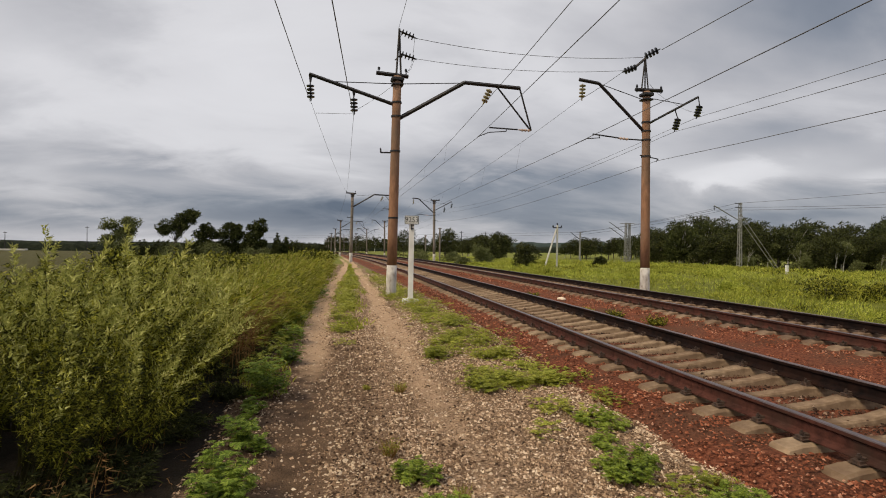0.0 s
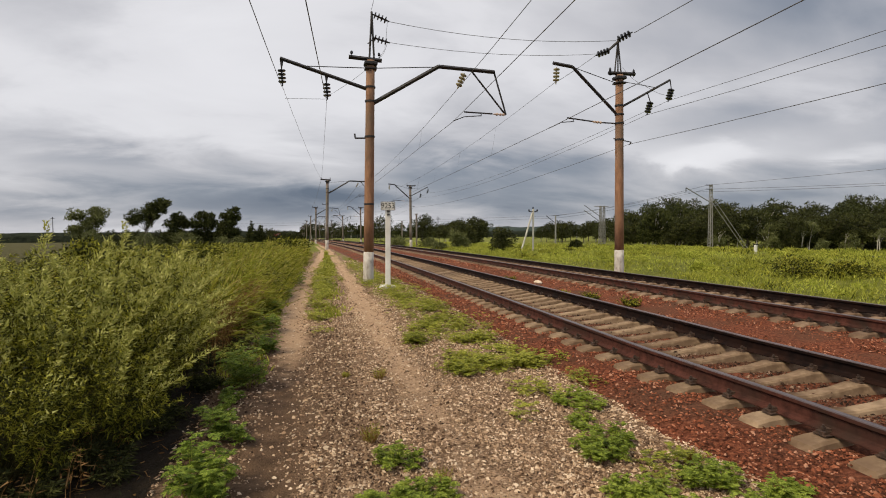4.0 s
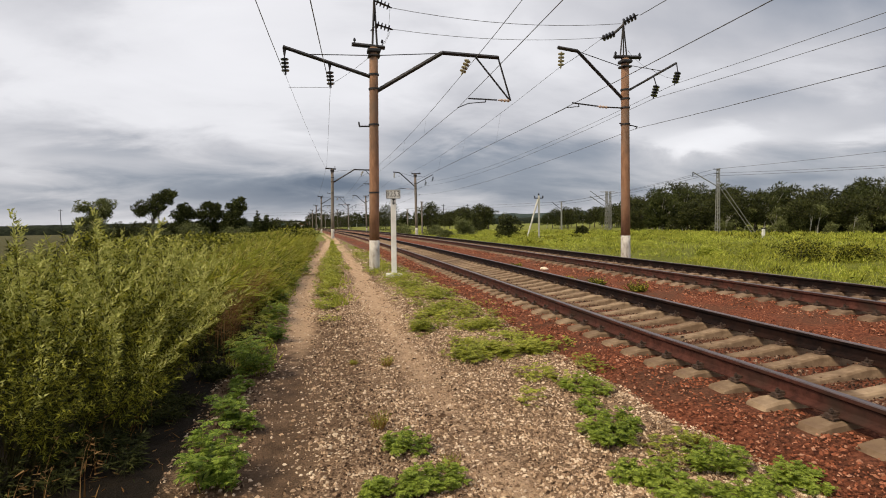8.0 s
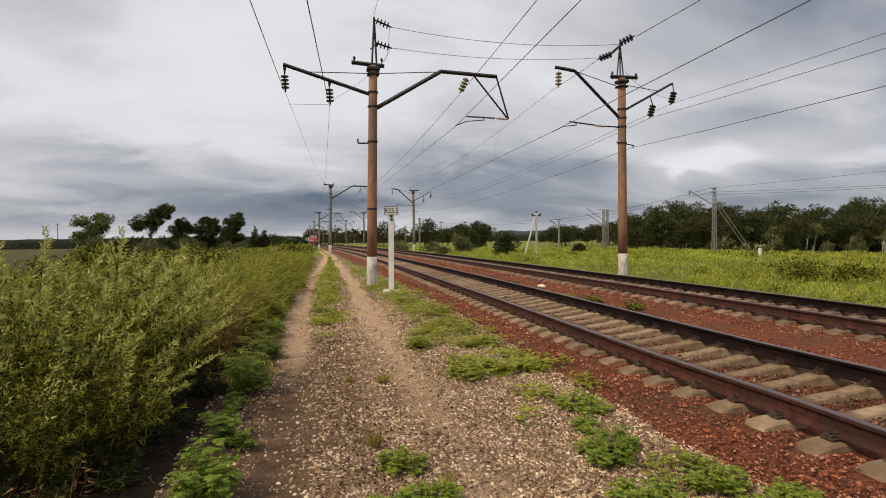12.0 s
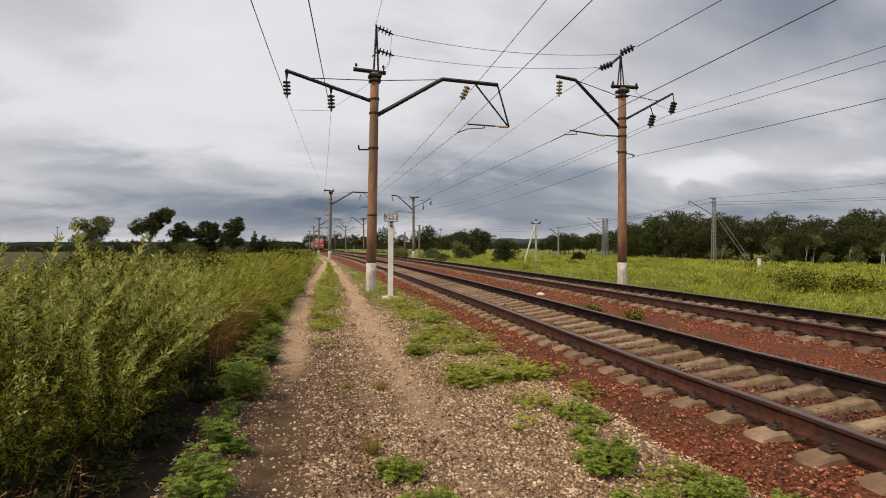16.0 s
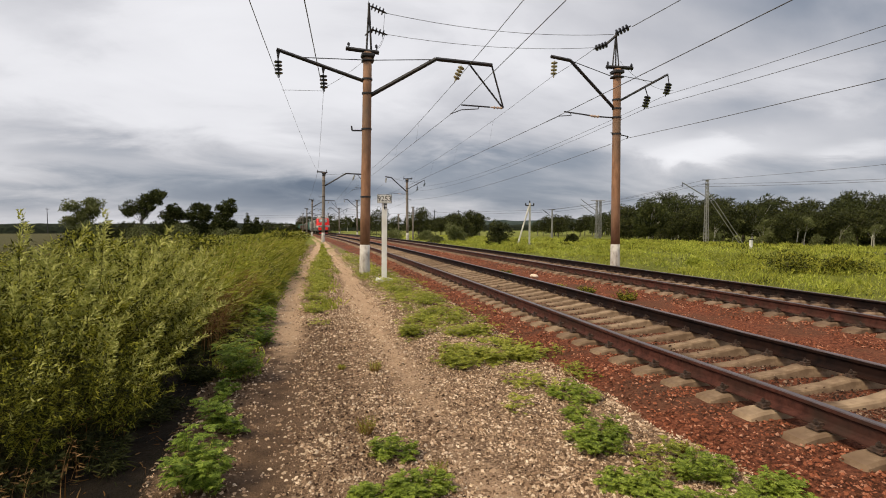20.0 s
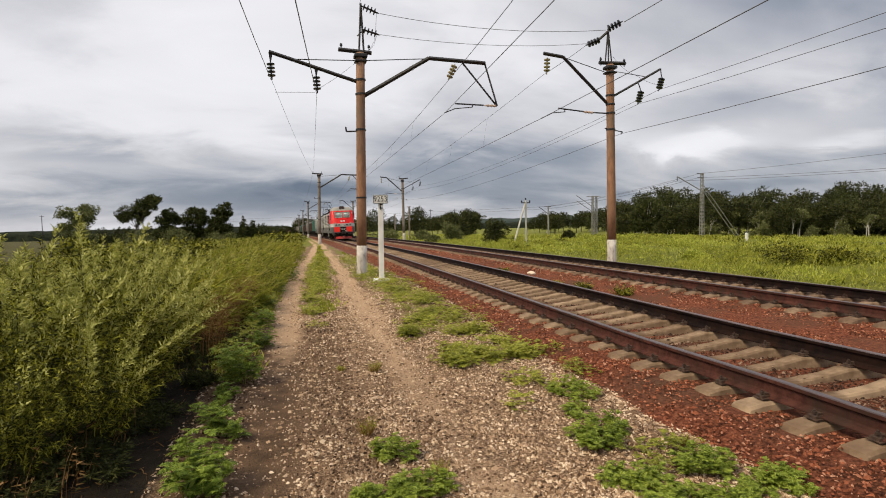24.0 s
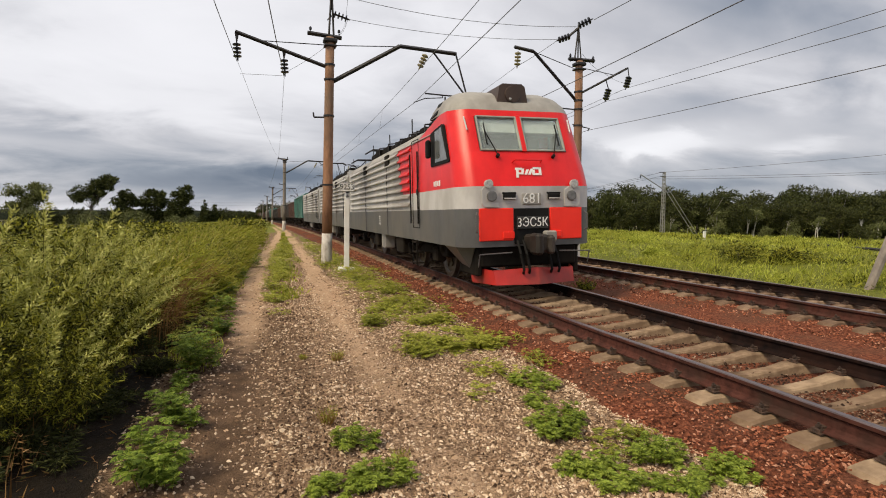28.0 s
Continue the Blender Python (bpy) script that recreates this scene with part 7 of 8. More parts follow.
M_LAMP = lamp_material("lit_lamp_lens", (1.0, 0.95, 0.85), 0.06)
M_LENS = material("unlit_lens", two((0.10, 0.10, 0.10), (0.16, 0.16, 0.16)), 10, 3, 0.12, bump=0)
small_meadow_things()


def glass_material():
    mt = material("cab_glass", two((0.62, 0.70, 0.70), (0.66, 0.74, 0.74)), 3, 3, 0.03, bump=0)
    b = mt.node_tree.nodes["Principled BSDF"]
    b.inputs["Transmission Weight"].default_value = 0.85
    b.inputs["IOR"].default_value = 1.5
    return mt


M_GLASS = glass_material()

HALF, SECTION = 1.43, 15.75   # half width and length of a locomotive section


def front_line(z):
    """Plan of the cab's nose at height z: how far back the flat face lies, its half width, and where the flanks begin."""
    back = 0.0 if z < 2.03 else (z - 2.03) * 0.46
    return back, (1.10 if z < 2.0 else 1.10 - 0.05 * (z - 2.0)), back + 0.17, HALF - 0.05 * max(0, z - 2.3)


def shell(z0, z1, y_end0, y_end1, steps=1, window=None):
    """One colour band of the cab and flanks between two heights; window: half width of an opening left in the face."""
    bm = bmesh.new()
    rows = []
    for k in range(steps + 1):
        z = z0 + (z1 - z0) * k / steps
        ye = y_end0 + (y_end1 - y_end0) * k / steps
        b, w, s, hw = front_line(z)
        left = [(-hw, ye, z), (-hw, s + 0.25, z)]
        for q in range(1, 7):   # rounded corner between flank and face
            u = q / 7
            left.append((-(hw * (1 - u) ** 2 + 2 * (hw - 0.02) * u * (1 - u) + w * u * u), (s + 0.25) * (1 - u) ** 2 + 2 * (b + 0.16) * u * (1 - u) + b * u * u, z))
        left.append((-w, b, z))
        if window:
            left.append((-window, b, z))
        rows.append([left, [(-x, y, zz) for x, y, zz in left[::-1]]])
    for k in range(steps):
        lines = ([rows[k][0], rows[k][1]], [rows[k + 1][0], rows[k + 1][1]])
        if not window:
            lines = ([rows[k][0] + rows[k][1]], [rows[k + 1][0] + rows[k + 1][1]])
        for la, lb in zip(*lines):
            va, vb = [bm.verts.new(p) for p in la], [bm.verts.new(p) for p in lb]
            for i in range(len(va) - 1):
                bm.faces.new((va[i], va[i + 1], vb[i + 1], vb[i]))
    bmesh.ops.remove_doubles(bm, verts=bm.verts[:], dist=0.0005)
    bmesh.ops.recalc_face_normals(bm, faces=bm.faces[:])
    return bm


def flank(z0, z1, y0b, y0t, y1):
    """Both long side walls and nothing else, as thin slabs."""
    bm = bmesh.new()
    for s in (-1, 1):
        a = [(s * HALF, y0b, z0), (s * HALF, y1, z0), (s * HALF, y1, z1), (s * HALF, y0t, z1)]
        b = [(s * (HALF - 0.05), y, z) for x, y, z in a]
        va, vb = [bm.verts.new(p) for p in a], [bm.verts.new(p) for p in b]
        bm.faces.new(va)
        bm.faces.new(vb[::-1])
        for i in range(4):
            bm.faces.new((va[i], vb[i], vb[(i + 1) % 4], va[(i + 1) % 4]))
    bmesh.ops.recalc_face_normals(bm, faces=bm.faces[:])
    return bm


SPIN = []   # (wheelset, radius): turned along with the train in motions()


def bogie(parent, y, wheel_r=0.56, base=2.6, axles=2):
    """Frame, axle boxes and springs of a bogie; wheelsets are parts of their own."""
    bm = bmesh.new()
    for s in (-1, 1):
        box(bm, (s * 1.02, y, 0.62), (0.16, base + 1.3, 0.24), 0.03)
        for k in range(axles):
            yy = y + (k - (axles - 1) / 2) * base
            box(bm, (s * 1.10, yy, 0.54), (0.24, 0.34, 0.34), 0.04)
            for d in (-0.34, 0.34):
                lathe(bm, [(0, 0.09), (0.28, 0.09)], (s * 1.1, yy + d, 0.62), (0, 0, 1), 8)
        tube(bm, (s * 1.14, y - 0.3, 0.95), (s * 1.14, y + 0.5, 0.6), 0.05, n=6)
        box(bm, (s * 1.08, y, 0.86), (0.2, 0.7, 0.2), 0.03)
    for d in (-base / 2 - 0.55, 0, base / 2 + 0.55):
        box(bm, (0, y + d, 0.6), (2.0, 0.2, 0.2))
    part("bogie_frame", bm, M_UNDER, parent)
    for k in range(axles):
        yy = y + (k - (axles - 1) / 2) * base
        bm = bmesh.new()
        tube(bm, (-1.0, 0, 0), (1.0, 0, 0), 0.09, n=10)
        for s in (-1, 1):
            lathe(bm, [(0, wheel_r + 0.03), (0.03, wheel_r + 0.03), (0.035, wheel_r), (0.13, wheel_r - 0.006), (0.135, wheel_r * 0.82), (0.10, wheel_r * 0.74), (0.10, 0.2), (0.16, 0.17), (0.2, 0.15)], (s * 0.72, 0, 0), (s, 0, 0), 24)
            for a in range(5):
                m = Matrix.Rotation(a * 2 * math.pi / 5, 3, "X")
                box(bm, m @ Vector((s * 0.84, 0, wheel_r * 0.47)), (0.03, 0.10, 0.16), 0, m.to_4x4())
        w = part("wheelset", bm, M_STEELWHEEL, parent, at=pose(0, yy, wheel_r))
        SPIN.append((w, wheel_r, yy))


def roof_gear(parent, y0, y1, rng):
    """Dark boxes, busbars on insulators and rails on a roof."""
    y = y0
    while y < y1 - 1.2:
        ln = rng.uniform(0.9, 1.9)
        bm = bmesh.new()
        h, w = rng.uniform(0.16, 0.42), rng.uniform(0.9, 1.7)
        box(bm, (rng.uniform(-0.15, 0.15), y + ln / 2, 3.48 + h / 2), (w, ln, h), 0.06)
        part("roof_box", bm, M_UNDER if rng.rand() < 0.75 else M_ROOF, parent, "sooty roof equipment box")
        for d in (-0.95, 0.95):
            bars("roof_rail", [(d, y, 3.48), (d, y + 0.15, 3.48 + h * 0.7), (d, y + ln - 0.1, 3.48 + h * 0.7), (d, y + ln, 3.48)], 0.022, M_STEEL, parent, 5)
        bm = bmesh.new()
        lathe(bm, [(0, 0.12), (0.05, 0.16), (0.30, 0.16), (0.36, 0.08)], (-0.75, y + ln + 0.2, 3.46), (0, 0, 1), 12)
        part("arrester", bm, M_INSUL, parent)
        for s in (-0.55, 0.55):
            bm = bmesh.new()
            lathe(bm, [(0, 0.07), (0.04, 0.1), (0.1, 0.06), (0.14, 0.1), (0.2, 0.06), (0.24, 0.09), (0.3, 0.04)], (s, y + ln + 0.2, 3.48), (0, 0, 1), 10)
            part("roof_insulator", bm, M_INSUL, parent)
        # smaller gear along both edges of the roof
        for d in (-1, 1):
            yy = y + 0.1
            while yy < y + ln:
                w = rng.uniform(0.4, 1.1)
                g = rng.uniform(0.08, 0.26)
                bm = bmesh.new()
                box(bm, (d * 1.02, yy + w / 2, 3.46 + g / 2), (0.28, w, g), 0.03)
                part("junction_box", bm, M_UNDER, parent, "sooty black box at the roof's edge")
                bars("cable_pipe", [(d * 1.14, yy, 3.47), (d * 1.14, yy, 3.50 + g), (d * 0.7, yy + 0.1, 3.56 + g)], 0.02, M_STEEL, parent, 5)
                yy += w + rng.uniform(0.02, 0.2)
        y += ln + 0.45
    bars("busbar", [(-0.55, y0, 3.80), (-0.55, y1, 3.80)], 0.022, M_STEEL, parent)
    bars("busbar", [(0.55, y0, 3.80), (0.55, y1, 3.80)], 0.022, M_STEEL, parent)
    for y in np.linspace(y0, y1, 4):
        bars("aerial", [(-0.98, y, 3.45), (-0.98, y, 4.10)], 0.018, M_STEEL, parent)


def pantograph(parent, y, up):
    """Two-armed pantograph, folded or raised to the contact wire."""
    top = 5.35 if up else 4.10
    k = (top - 3.62) / 2 + 3.62
    reach = 1.35 if not up else 0.75
    for s in (-0.55, 0.55):
        bars("lower_arm", [(s, y, 3.66), (s * 0.9, y + reach, k if up else 3.80)], 0.03, M_STEEL, parent)
        bars("lower_arm", [(s, y + 0.5, 3.66), (s * 0.9, y + 0.5 - reach, k if up else 3.80)], 0.03, M_STEEL, parent)
        bars("upper_arm", [(s * 0.9, y + reach, k if up else 3.80), (s * 0.5, y + 0.25, top)], 0.022, M_STEEL, parent)
        bars("upper_arm", [(s * 0.9, y + 0.5 - reach, k if up else 3.80), (s * 0.5, y + 0.25, top)], 0.022, M_STEEL, parent)
    for d in (-0.18, 0.18):
        bars("collector", [(-0.98, y + 0.25 + d, top - 0.12), (-0.7, y + 0.25 + d, top + 0.03), (0.7, y + 0.25 + d, top + 0.03), (0.98, y + 0.25 + d, top - 0.12)], 0.03, M_STEEL, parent)
    bm = bmesh.new()
    for s in (-0.6, 0.6):
        box(bm, (s, y + 0.25, 3.62), (0.08, 1.9, 0.08))
    part("pantograph_base", bm, M_STEEL, parent)


def section(name, label, cab, raised, seed):
    """One section of the locomotive; its nose is at y = 0 and it runs back along +y, rails at z = 0."""
    rng = np.random.RandomState(seed)
    t = empty(name, label, "locomotive", "locomotive sections")
    L = SECTION
    red0, red1 = 4.75, 5.55
    if cab:
        part("lower_body", shell(0.84, 1.57, L - 0.25, L - 0.25), M_DARKGREY, t, "dark grey lower band", smooth=True)
        part("grey_band", shell(1.57, 1.99, L - 0.25, L - 0.25), M_LIGHTGREY, t, "light grey band with lamps", smooth=True)
        part("cab_front", shell(1.99, 2.68, red0, red0 + 0.34, 2), M_RED, t, "glossy red cab", smooth=True)
        part("cab_front", shell(2.68, 3.22, red0 + 0.34, red1 - 0.10, 3, 0.93), M_RED, t, "glossy red cab round the windscreen", smooth=True)
        part("cab_front", shell(3.22, 3.40, 3.3, 2.3, 2, 0.93), M_RED, t, "glossy red cab beside the windscreen head", smooth=True)
        part("cab_front", shell(3.40, 3.54, 2.3, 1.5, 1), M_RED, t, "glossy red cab brow", smooth=True)
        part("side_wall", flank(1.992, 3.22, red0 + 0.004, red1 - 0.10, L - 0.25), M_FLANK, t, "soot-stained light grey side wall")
    else:
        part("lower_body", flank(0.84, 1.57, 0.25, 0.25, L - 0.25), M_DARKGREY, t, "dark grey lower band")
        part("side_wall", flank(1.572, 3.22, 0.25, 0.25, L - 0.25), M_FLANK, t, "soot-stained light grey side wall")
    y0 = 4.0 if cab else 0.35
    # end walls, floor
    bm = bmesh.new()
    box(bm, (0, L - 0.28, 2.15), (2 * HALF - 0.02, 0.06, 2.6))
    part("bulkhead", bm, M_LIGHTGREY, t)
    bm = bmesh.new()
    if not cab:
        box(bm, (0, 0.28, 2.15), (2 * HALF - 0.02, 0.06, 2.6))
    else:
        box(bm, (0, 2.4, 2.2), (2 * HALF - 0.12, 0.06, 2.4))
    part("bulkhead", bm, M_LIGHTGREY, t)
    bm = bmesh.new()
    box(bm, (0, L / 2 + (0.4 if cab else 0), 0.87), (2 * HALF - 0.06, L - (1.4 if cab else 0.6), 0.06))
    part("floor", bm, M_UNDER, t)
    # corrugated flanks
    zs = np.linspace(1.70, 3.10, 8)
    for s in (-1, 1):
        for z in zs:
            ys = y0
            if cab and z > 1.99:
                edge = red0 + (red1 - red0) * (z - 1.99) / 1.47
                bm = bmesh.new()
                prism(bm, [(-0.058, -0.03), (0.0, -0.035), (0.0, 0.055), (-0.058, 0.0)] if s < 0 else [(0, -0.035), (0.058, -0.03), (0.058, 0.0), (0, 0.055)], edge - ys, pose(s * (HALF - 0.05 * max(0, z - 2.3) + 0.001), ys, z))
                part("rib", bm, M_RED, t)
                ys = edge
            bm = bmesh.new()
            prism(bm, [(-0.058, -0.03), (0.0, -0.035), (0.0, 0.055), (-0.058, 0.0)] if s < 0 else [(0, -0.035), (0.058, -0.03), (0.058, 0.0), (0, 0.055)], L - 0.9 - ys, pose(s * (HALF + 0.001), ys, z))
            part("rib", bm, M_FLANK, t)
        # panel seams, intakes, notices
        for y in ((11.0, 6.9) if cab else (5.0, 10.8)):
            bm = bmesh.new()
            box(bm, (s * (HALF + 0.01), y, 2.05), (0.02, 0.05, 2.4))
            part("seam", bm, M_DARKGREY, t)
            bm = bmesh.new()
            box(bm, (s * (HALF + 0.0), y - 0.2, 3.06), (0.10, 0.55, 0.34), 0.02)
            part("air_intake", bm, M_UNDER, t, "sooty air intake")
        bm = bmesh.new()
        for k in range(5):
            box(bm, (s * (HALF + 0.004), 8.2, 1.40 - 0.06 * k), (0.006, 0.12 if k % 2 else 0.2, 0.03))
        part("notice", bm, M_WHITE, t, "small white notice")
        for y in ((3.0, 3.72) if cab else (1.0, 1.7)):
            bars("handrail", [(s * (HALF + 0.05), y, 1.25), (s * (HALF + 0.05), y, 2.95)], 0.02, M_RUBBER, t)
        bm = bmesh.new()
        yd = 3.36 if cab else 1.35
        for c, sz in (((0, yd - 0.31, 2.2), (0.012, 0.018, 2.1)), ((0, yd + 0.31, 2.2), (0.012, 0.018, 2.1)), ((0, yd, 3.25), (0.012, 0.64, 0.018)), ((0, yd, 1.15), (0.012, 0.64, 0.018))):
            box(bm, (s * (HALF + 0.004) + c[0], c[1], c[2]), sz)
        door = part("door", bm, M_UNDER, t, "flush side door with dark rubber seal")
        bm = bmesh.new()
        box(bm, (s * (HALF + 0.03), 3.15 if cab else 1.15, 2.0), (0.04, 0.05, 0.14), 0.01)
        part("door_handle", bm, M_STEEL, door)
        bm = bmesh.new()
        for z in (0.30, 0.56, 0.80):
            box(bm, (s * (HALF - 0.02), 3.36, z), (0.2, 0.42, 0.03))
        for d in (-0.2, 0.2):
            box(bm, (s * (HALF + 0.05), 3.36 + d, 0.55), (0.03, 0.03, 0.62))
        part("step_ladder", bm, M_UNDER, t)
        for y, w in ((5.6, 0.9), (8.0, 0.6), (9.3, 0.5)):
            bm = bmesh.new()
            box(bm, (s * 1.2, y, 0.62), (0.34, w, 0.46), 0.03)
            part("equipment_box", bm, M_ROOF if w == 0.6 else M_UNDER, t)
    # sloping roof edge and roof
    bm = bmesh.new()
    prism(bm, [(-HALF + 0.02, 3.21), (HALF - 0.02, 3.21), (1.20, 3.45), (0.95, 3.50), (-0.95, 3.50), (-1.20, 3.45)], L - (0.3 if not cab else 1.65), pose(0, 0.05 if not cab else 1.4, 0))
    part("roof", bm, M_ROOF, t, "dusty grey roof")
    roof_gear(t, 2.3 if cab else 1.2, L - 4.2, rng)
    pantograph(t, L - 2.6 if cab else 1.6, raised)
    for y in (3.9, L - 3.9):
        bogie(t, y)
    bm = bmesh.new()
    box(bm, (0, L / 2, 0.62), (1.7, 4.2, 0.5), 0.06)
    part("transformer_case", bm, M_UNDER, t)
    bm = bmesh.new()
    box(bm, (0, L - 0.02, 2.05), (1.1, 0.55, 2.2), 0.05)
    part("gangway_bellows", bm, M_RUBBER, t)
    if not cab:
        return t
    cab_details(t)
    return t


def cab_details(t):
    # roof dome over the cab
    bm = bmesh.new()
    outline = [(3.542, 0.70, 1.36, 2.25), (3.70, 0.80, 1.31, 2.15), (3.88, 1.00, 1.20, 2.02), (4.00, 1.26, 1.02, 1.92), (4.03, 1.45, 0.85, 1.88)]
    rows = []
    for z, y, hw, back in outline:
        rows.append([bm.verts.new(p) for p in ((-hw, back, z), (-hw, y + 0.42, z), (-hw * 0.93, y + 0.16, z), (-hw * 0.76, y, z), (hw * 0.76, y, z), (hw * 0.93, y + 0.16, z), (hw, y + 0.42, z), (hw, back, z))])
    for a, b in zip(rows, rows[1:]):
        for i in range(7):
            bm.faces.new((a[i], a[i + 1], b[i + 1], b[i]))
        bm.faces.new((a[7], a[0], b[0], b[7]))
    bm.faces.new(rows[-1])
    bmesh.ops.recalc_face_normals(bm, faces=bm.faces[:])
    part("cab_roof", bm, M_ROOF, t, "dusty grey cab roof", smooth=True)
    for s in (-1, 1):
        bm = bmesh.new()
        q = [bm.verts.new(p) for p in ((s * 1.365, 1.72, 3.60), (s * 1.365, 2.24, 3.56), (s * 1.21, 2.06, 3.87), (s * 1.21, 1.72, 3.87))]
        r = [bm.verts.new(v.co + Vector((-0.06 * s, 0, -0.03))) for v in q]
        bm.faces.new(q)
        bm.faces.new(r[::-1])
        for i in range(4):
            bm.faces.new((q[i], r[i], r[(i + 1) % 4], q[(i + 1) % 4]))
        bmesh.ops.recalc_face_normals(bm, faces=bm.faces[:])
        part("roof_vent", bm, M_RUBBER, t, "black louvred roof vent")
    bm = bmesh.new()
    prism(bm, [(-0.36, 3.64), (0.36, 3.64), (0.28, 4.06), (0.21, 4.11), (-0.21, 4.11), (-0.28, 4.06)], 0.8, pose(0, 0.84, 0))
    hood = part("lamp_hood", bm, M_HOOD, t, "brown floodlight hood")
    bm = bmesh.new()
    lathe(bm, [(0, 0.17), (0.03, 0.16)], (0, 0.84, 3.90), (0, -1, 0), 20)
    part("lamp_glass", bm, M_HOOD, hood)
    # small pale disc drawn for the glint on the hood's lamp glass
    bm = bmesh.new()
    lathe(bm, [(0, 0.03), (0.03, 0.022)], (-0.06, 0.81, 3.80), (0, -1, 0), 12)
    part("floodlight", bm, M_LAMP, hood, "pale disc for the glint on the lamp glass")
    # windscreen
    tilt = math.degrees(math.atan(0.46))

    def on_face(x, z, out=0.0):
        return pose(x, front_line(z)[0], z, -tilt, 0, 0) @ pose(0, -out, 0)

    zc = 3.04
    hgt = 0.72 / math.cos(radians(tilt))
    for s in (-1, 1):
        bm = bmesh.new()
        w = 0.875
        for c, sz in (((0, 0, hgt / 2 - 0.02), (w, 0.07, 0.05)), ((0, 0, -hgt / 2 + 0.02), (w, 0.07, 0.05)), ((-w / 2 + 0.02, 0, 0), (0.045, 0.07, hgt)), ((w / 2 - 0.02, 0, 0), (0.045, 0.07, hgt))):
            box(bm, c, (sz[0] - 0.012, sz[1], sz[2] - 0.012), 0.008)
        win = part("windscreen", bm, M_FRAME, t, "pale framed windscreen half", on_face(s * 0.475, zc, 0.0))
        bm = bmesh.new()
        box(bm, (0, 0.01, 0), (w - 0.06, 0.012, hgt - 0.06))
        g = part("pane", bm, M_GLASS, win)
        g.visible_shadow = False
        bm = bmesh.new()
        box(bm, (0, 0.06, hgt * 0.26), (w - 0.08, 0.01, hgt * 0.36))
        part("sun_blind", bm, M_BLIND, win, "white sun blind")
        bm = bmesh.new()
        tube(bm, (0.12 * s, -0.06, -hgt / 2 - 0.12), (0.30 * s, -0.05, -hgt / 2 + 0.42), 0.011, n=5)
        box(bm, (0.30 * s, -0.045, -hgt / 2 + 0.36), (0.018, 0.02, 0.5))
        tube(bm, (0.12 * s, 0.03, -hgt / 2 - 0.12), (0.12 * s, -0.07, -hgt / 2 - 0.12), 0.035, n=8)
        part("wiper", bm, M_RUBBER, win)
    bm = bmesh.new()
    box(bm, (0, 0, 0), (0.10, 0.08, hgt + 0.04), 0.01)
    part("centre_post", bm, M_RED, t, at=on_face(0, zc, 0.0))
    # cab interior
    bm = bmesh.new()
    box(bm, (0, 1.05, 2.42), (2.3, 0.8, 0.10))
    box(bm, (0, 1.9, 1.6), (2.6, 1.4, 0.08))
    part("control_desk", bm, M_DARKGREY, t)
    for s in (-0.6, 0.6):
        bm = bmesh.new()
        box(bm, (s, 1.9, 2.45), (0.5, 0.14, 0.75), 0.06)
        box(bm, (s, 1.68, 2.05), (0.5, 0.5, 0.14), 0.05)
        part("driver_seat", bm, M_RUBBER, t)
    # side windows and mirrors
    for s in (-1, 1):
        hw = HALF + 0.004
        bm = bmesh.new()
        m = pose(s * hw, 0.66, 2.50, 0, 0, 0)
        out = [(0.03, 0.0), (1.27, 0.0), (1.30, 0.03), (1.30, 0.66), (1.24, 0.72), (0.46, 0.80), (0.40, 0.76), (0.0, 0.04)]
        a = [bm.verts.new((0.012 * s, y, z)) for y, z in out]
        b = [bm.verts.new((-0.05 * s, y, z)) for y, z in out]
        bm.faces.new(a)
        bm.faces.new(b[::-1])
        for i in range(8):
            bm.faces.new((a[i], b[i], b[(i + 1) % 8], a[(i + 1) % 8]))
        bmesh.ops.recalc_face_normals(bm, faces=bm.faces[:])
        win = part("side_window", bm, M_RUBBER, t, "dark rubber-framed side window", m)
        bm = bmesh.new()
        a = [bm.verts.new((0.016 * s, y, z)) for y, z in ((0.10, 0.06), (0.92, 0.06), (0.92, 0.70), (0.48, 0.74))]
        bm.faces.new(a)
        r = bmesh.ops.extrude_face_region(bm, geom=bm.faces[:])
        bmesh.ops.translate(bm, vec=(0.006 * s, 0, 0), verts=[v for v in r["geom"] if isinstance(v, bmesh.types.BMVert)])
        bmesh.ops.recalc_face_normals(bm, faces=bm.faces[:])
        part("pane", bm, M_SIDEGLASS, win, "glass reflecting the grey sky")
        bm = bmesh.new()
        box(bm, (0.12 * s, 1.10, 0.36), (0.10, 0.16, 0.38), 0.03)
        tube(bm, (0, 1.22, 0.5), (0.12 * s, 1.12, 0.5), 0.015, n=5)
        part("mirror", bm, M_RUBBER, win)
        bm = bmesh.new()
        for q in range(4):
            box(bm, (s * (HALF + 0.006), 1.35 + 0.13 * q, 2.12), (0.006, 0.09, 0.10 if q % 2 else 0.12))
        part("flank_number", bm, M_WHITE, t, "small white painted bars")
        # red front panels
        bm = bmesh.new()
        box(bm, (s * 0.735, -0.012, 1.265), (0.70, 0.05, 0.62), 0.015)
        part("front_panel", bm, M_ORANGE, t, "bright red front panel")
        bm = bmesh.new()
        box(bm, (s * 0.50, -0.05, 1.06), (0.24, 0.03, 0.13), 0.008)
        part("panel_step", bm, M_ORANGE, t)
        # lamp clusters
        bm = bmesh.new()
        prism(bm, [(-0.16, -0.22), (0.12, -0.22), (0.17, -0.17), (0.17, 0.10), (0.12, 0.16), (-0.05, 0.16), (-0.16, 0.10)], 0.05, pose(s * 0.86, -0.05, 1.82) @ Matrix.Diagonal((s, 1, 1, 1)))
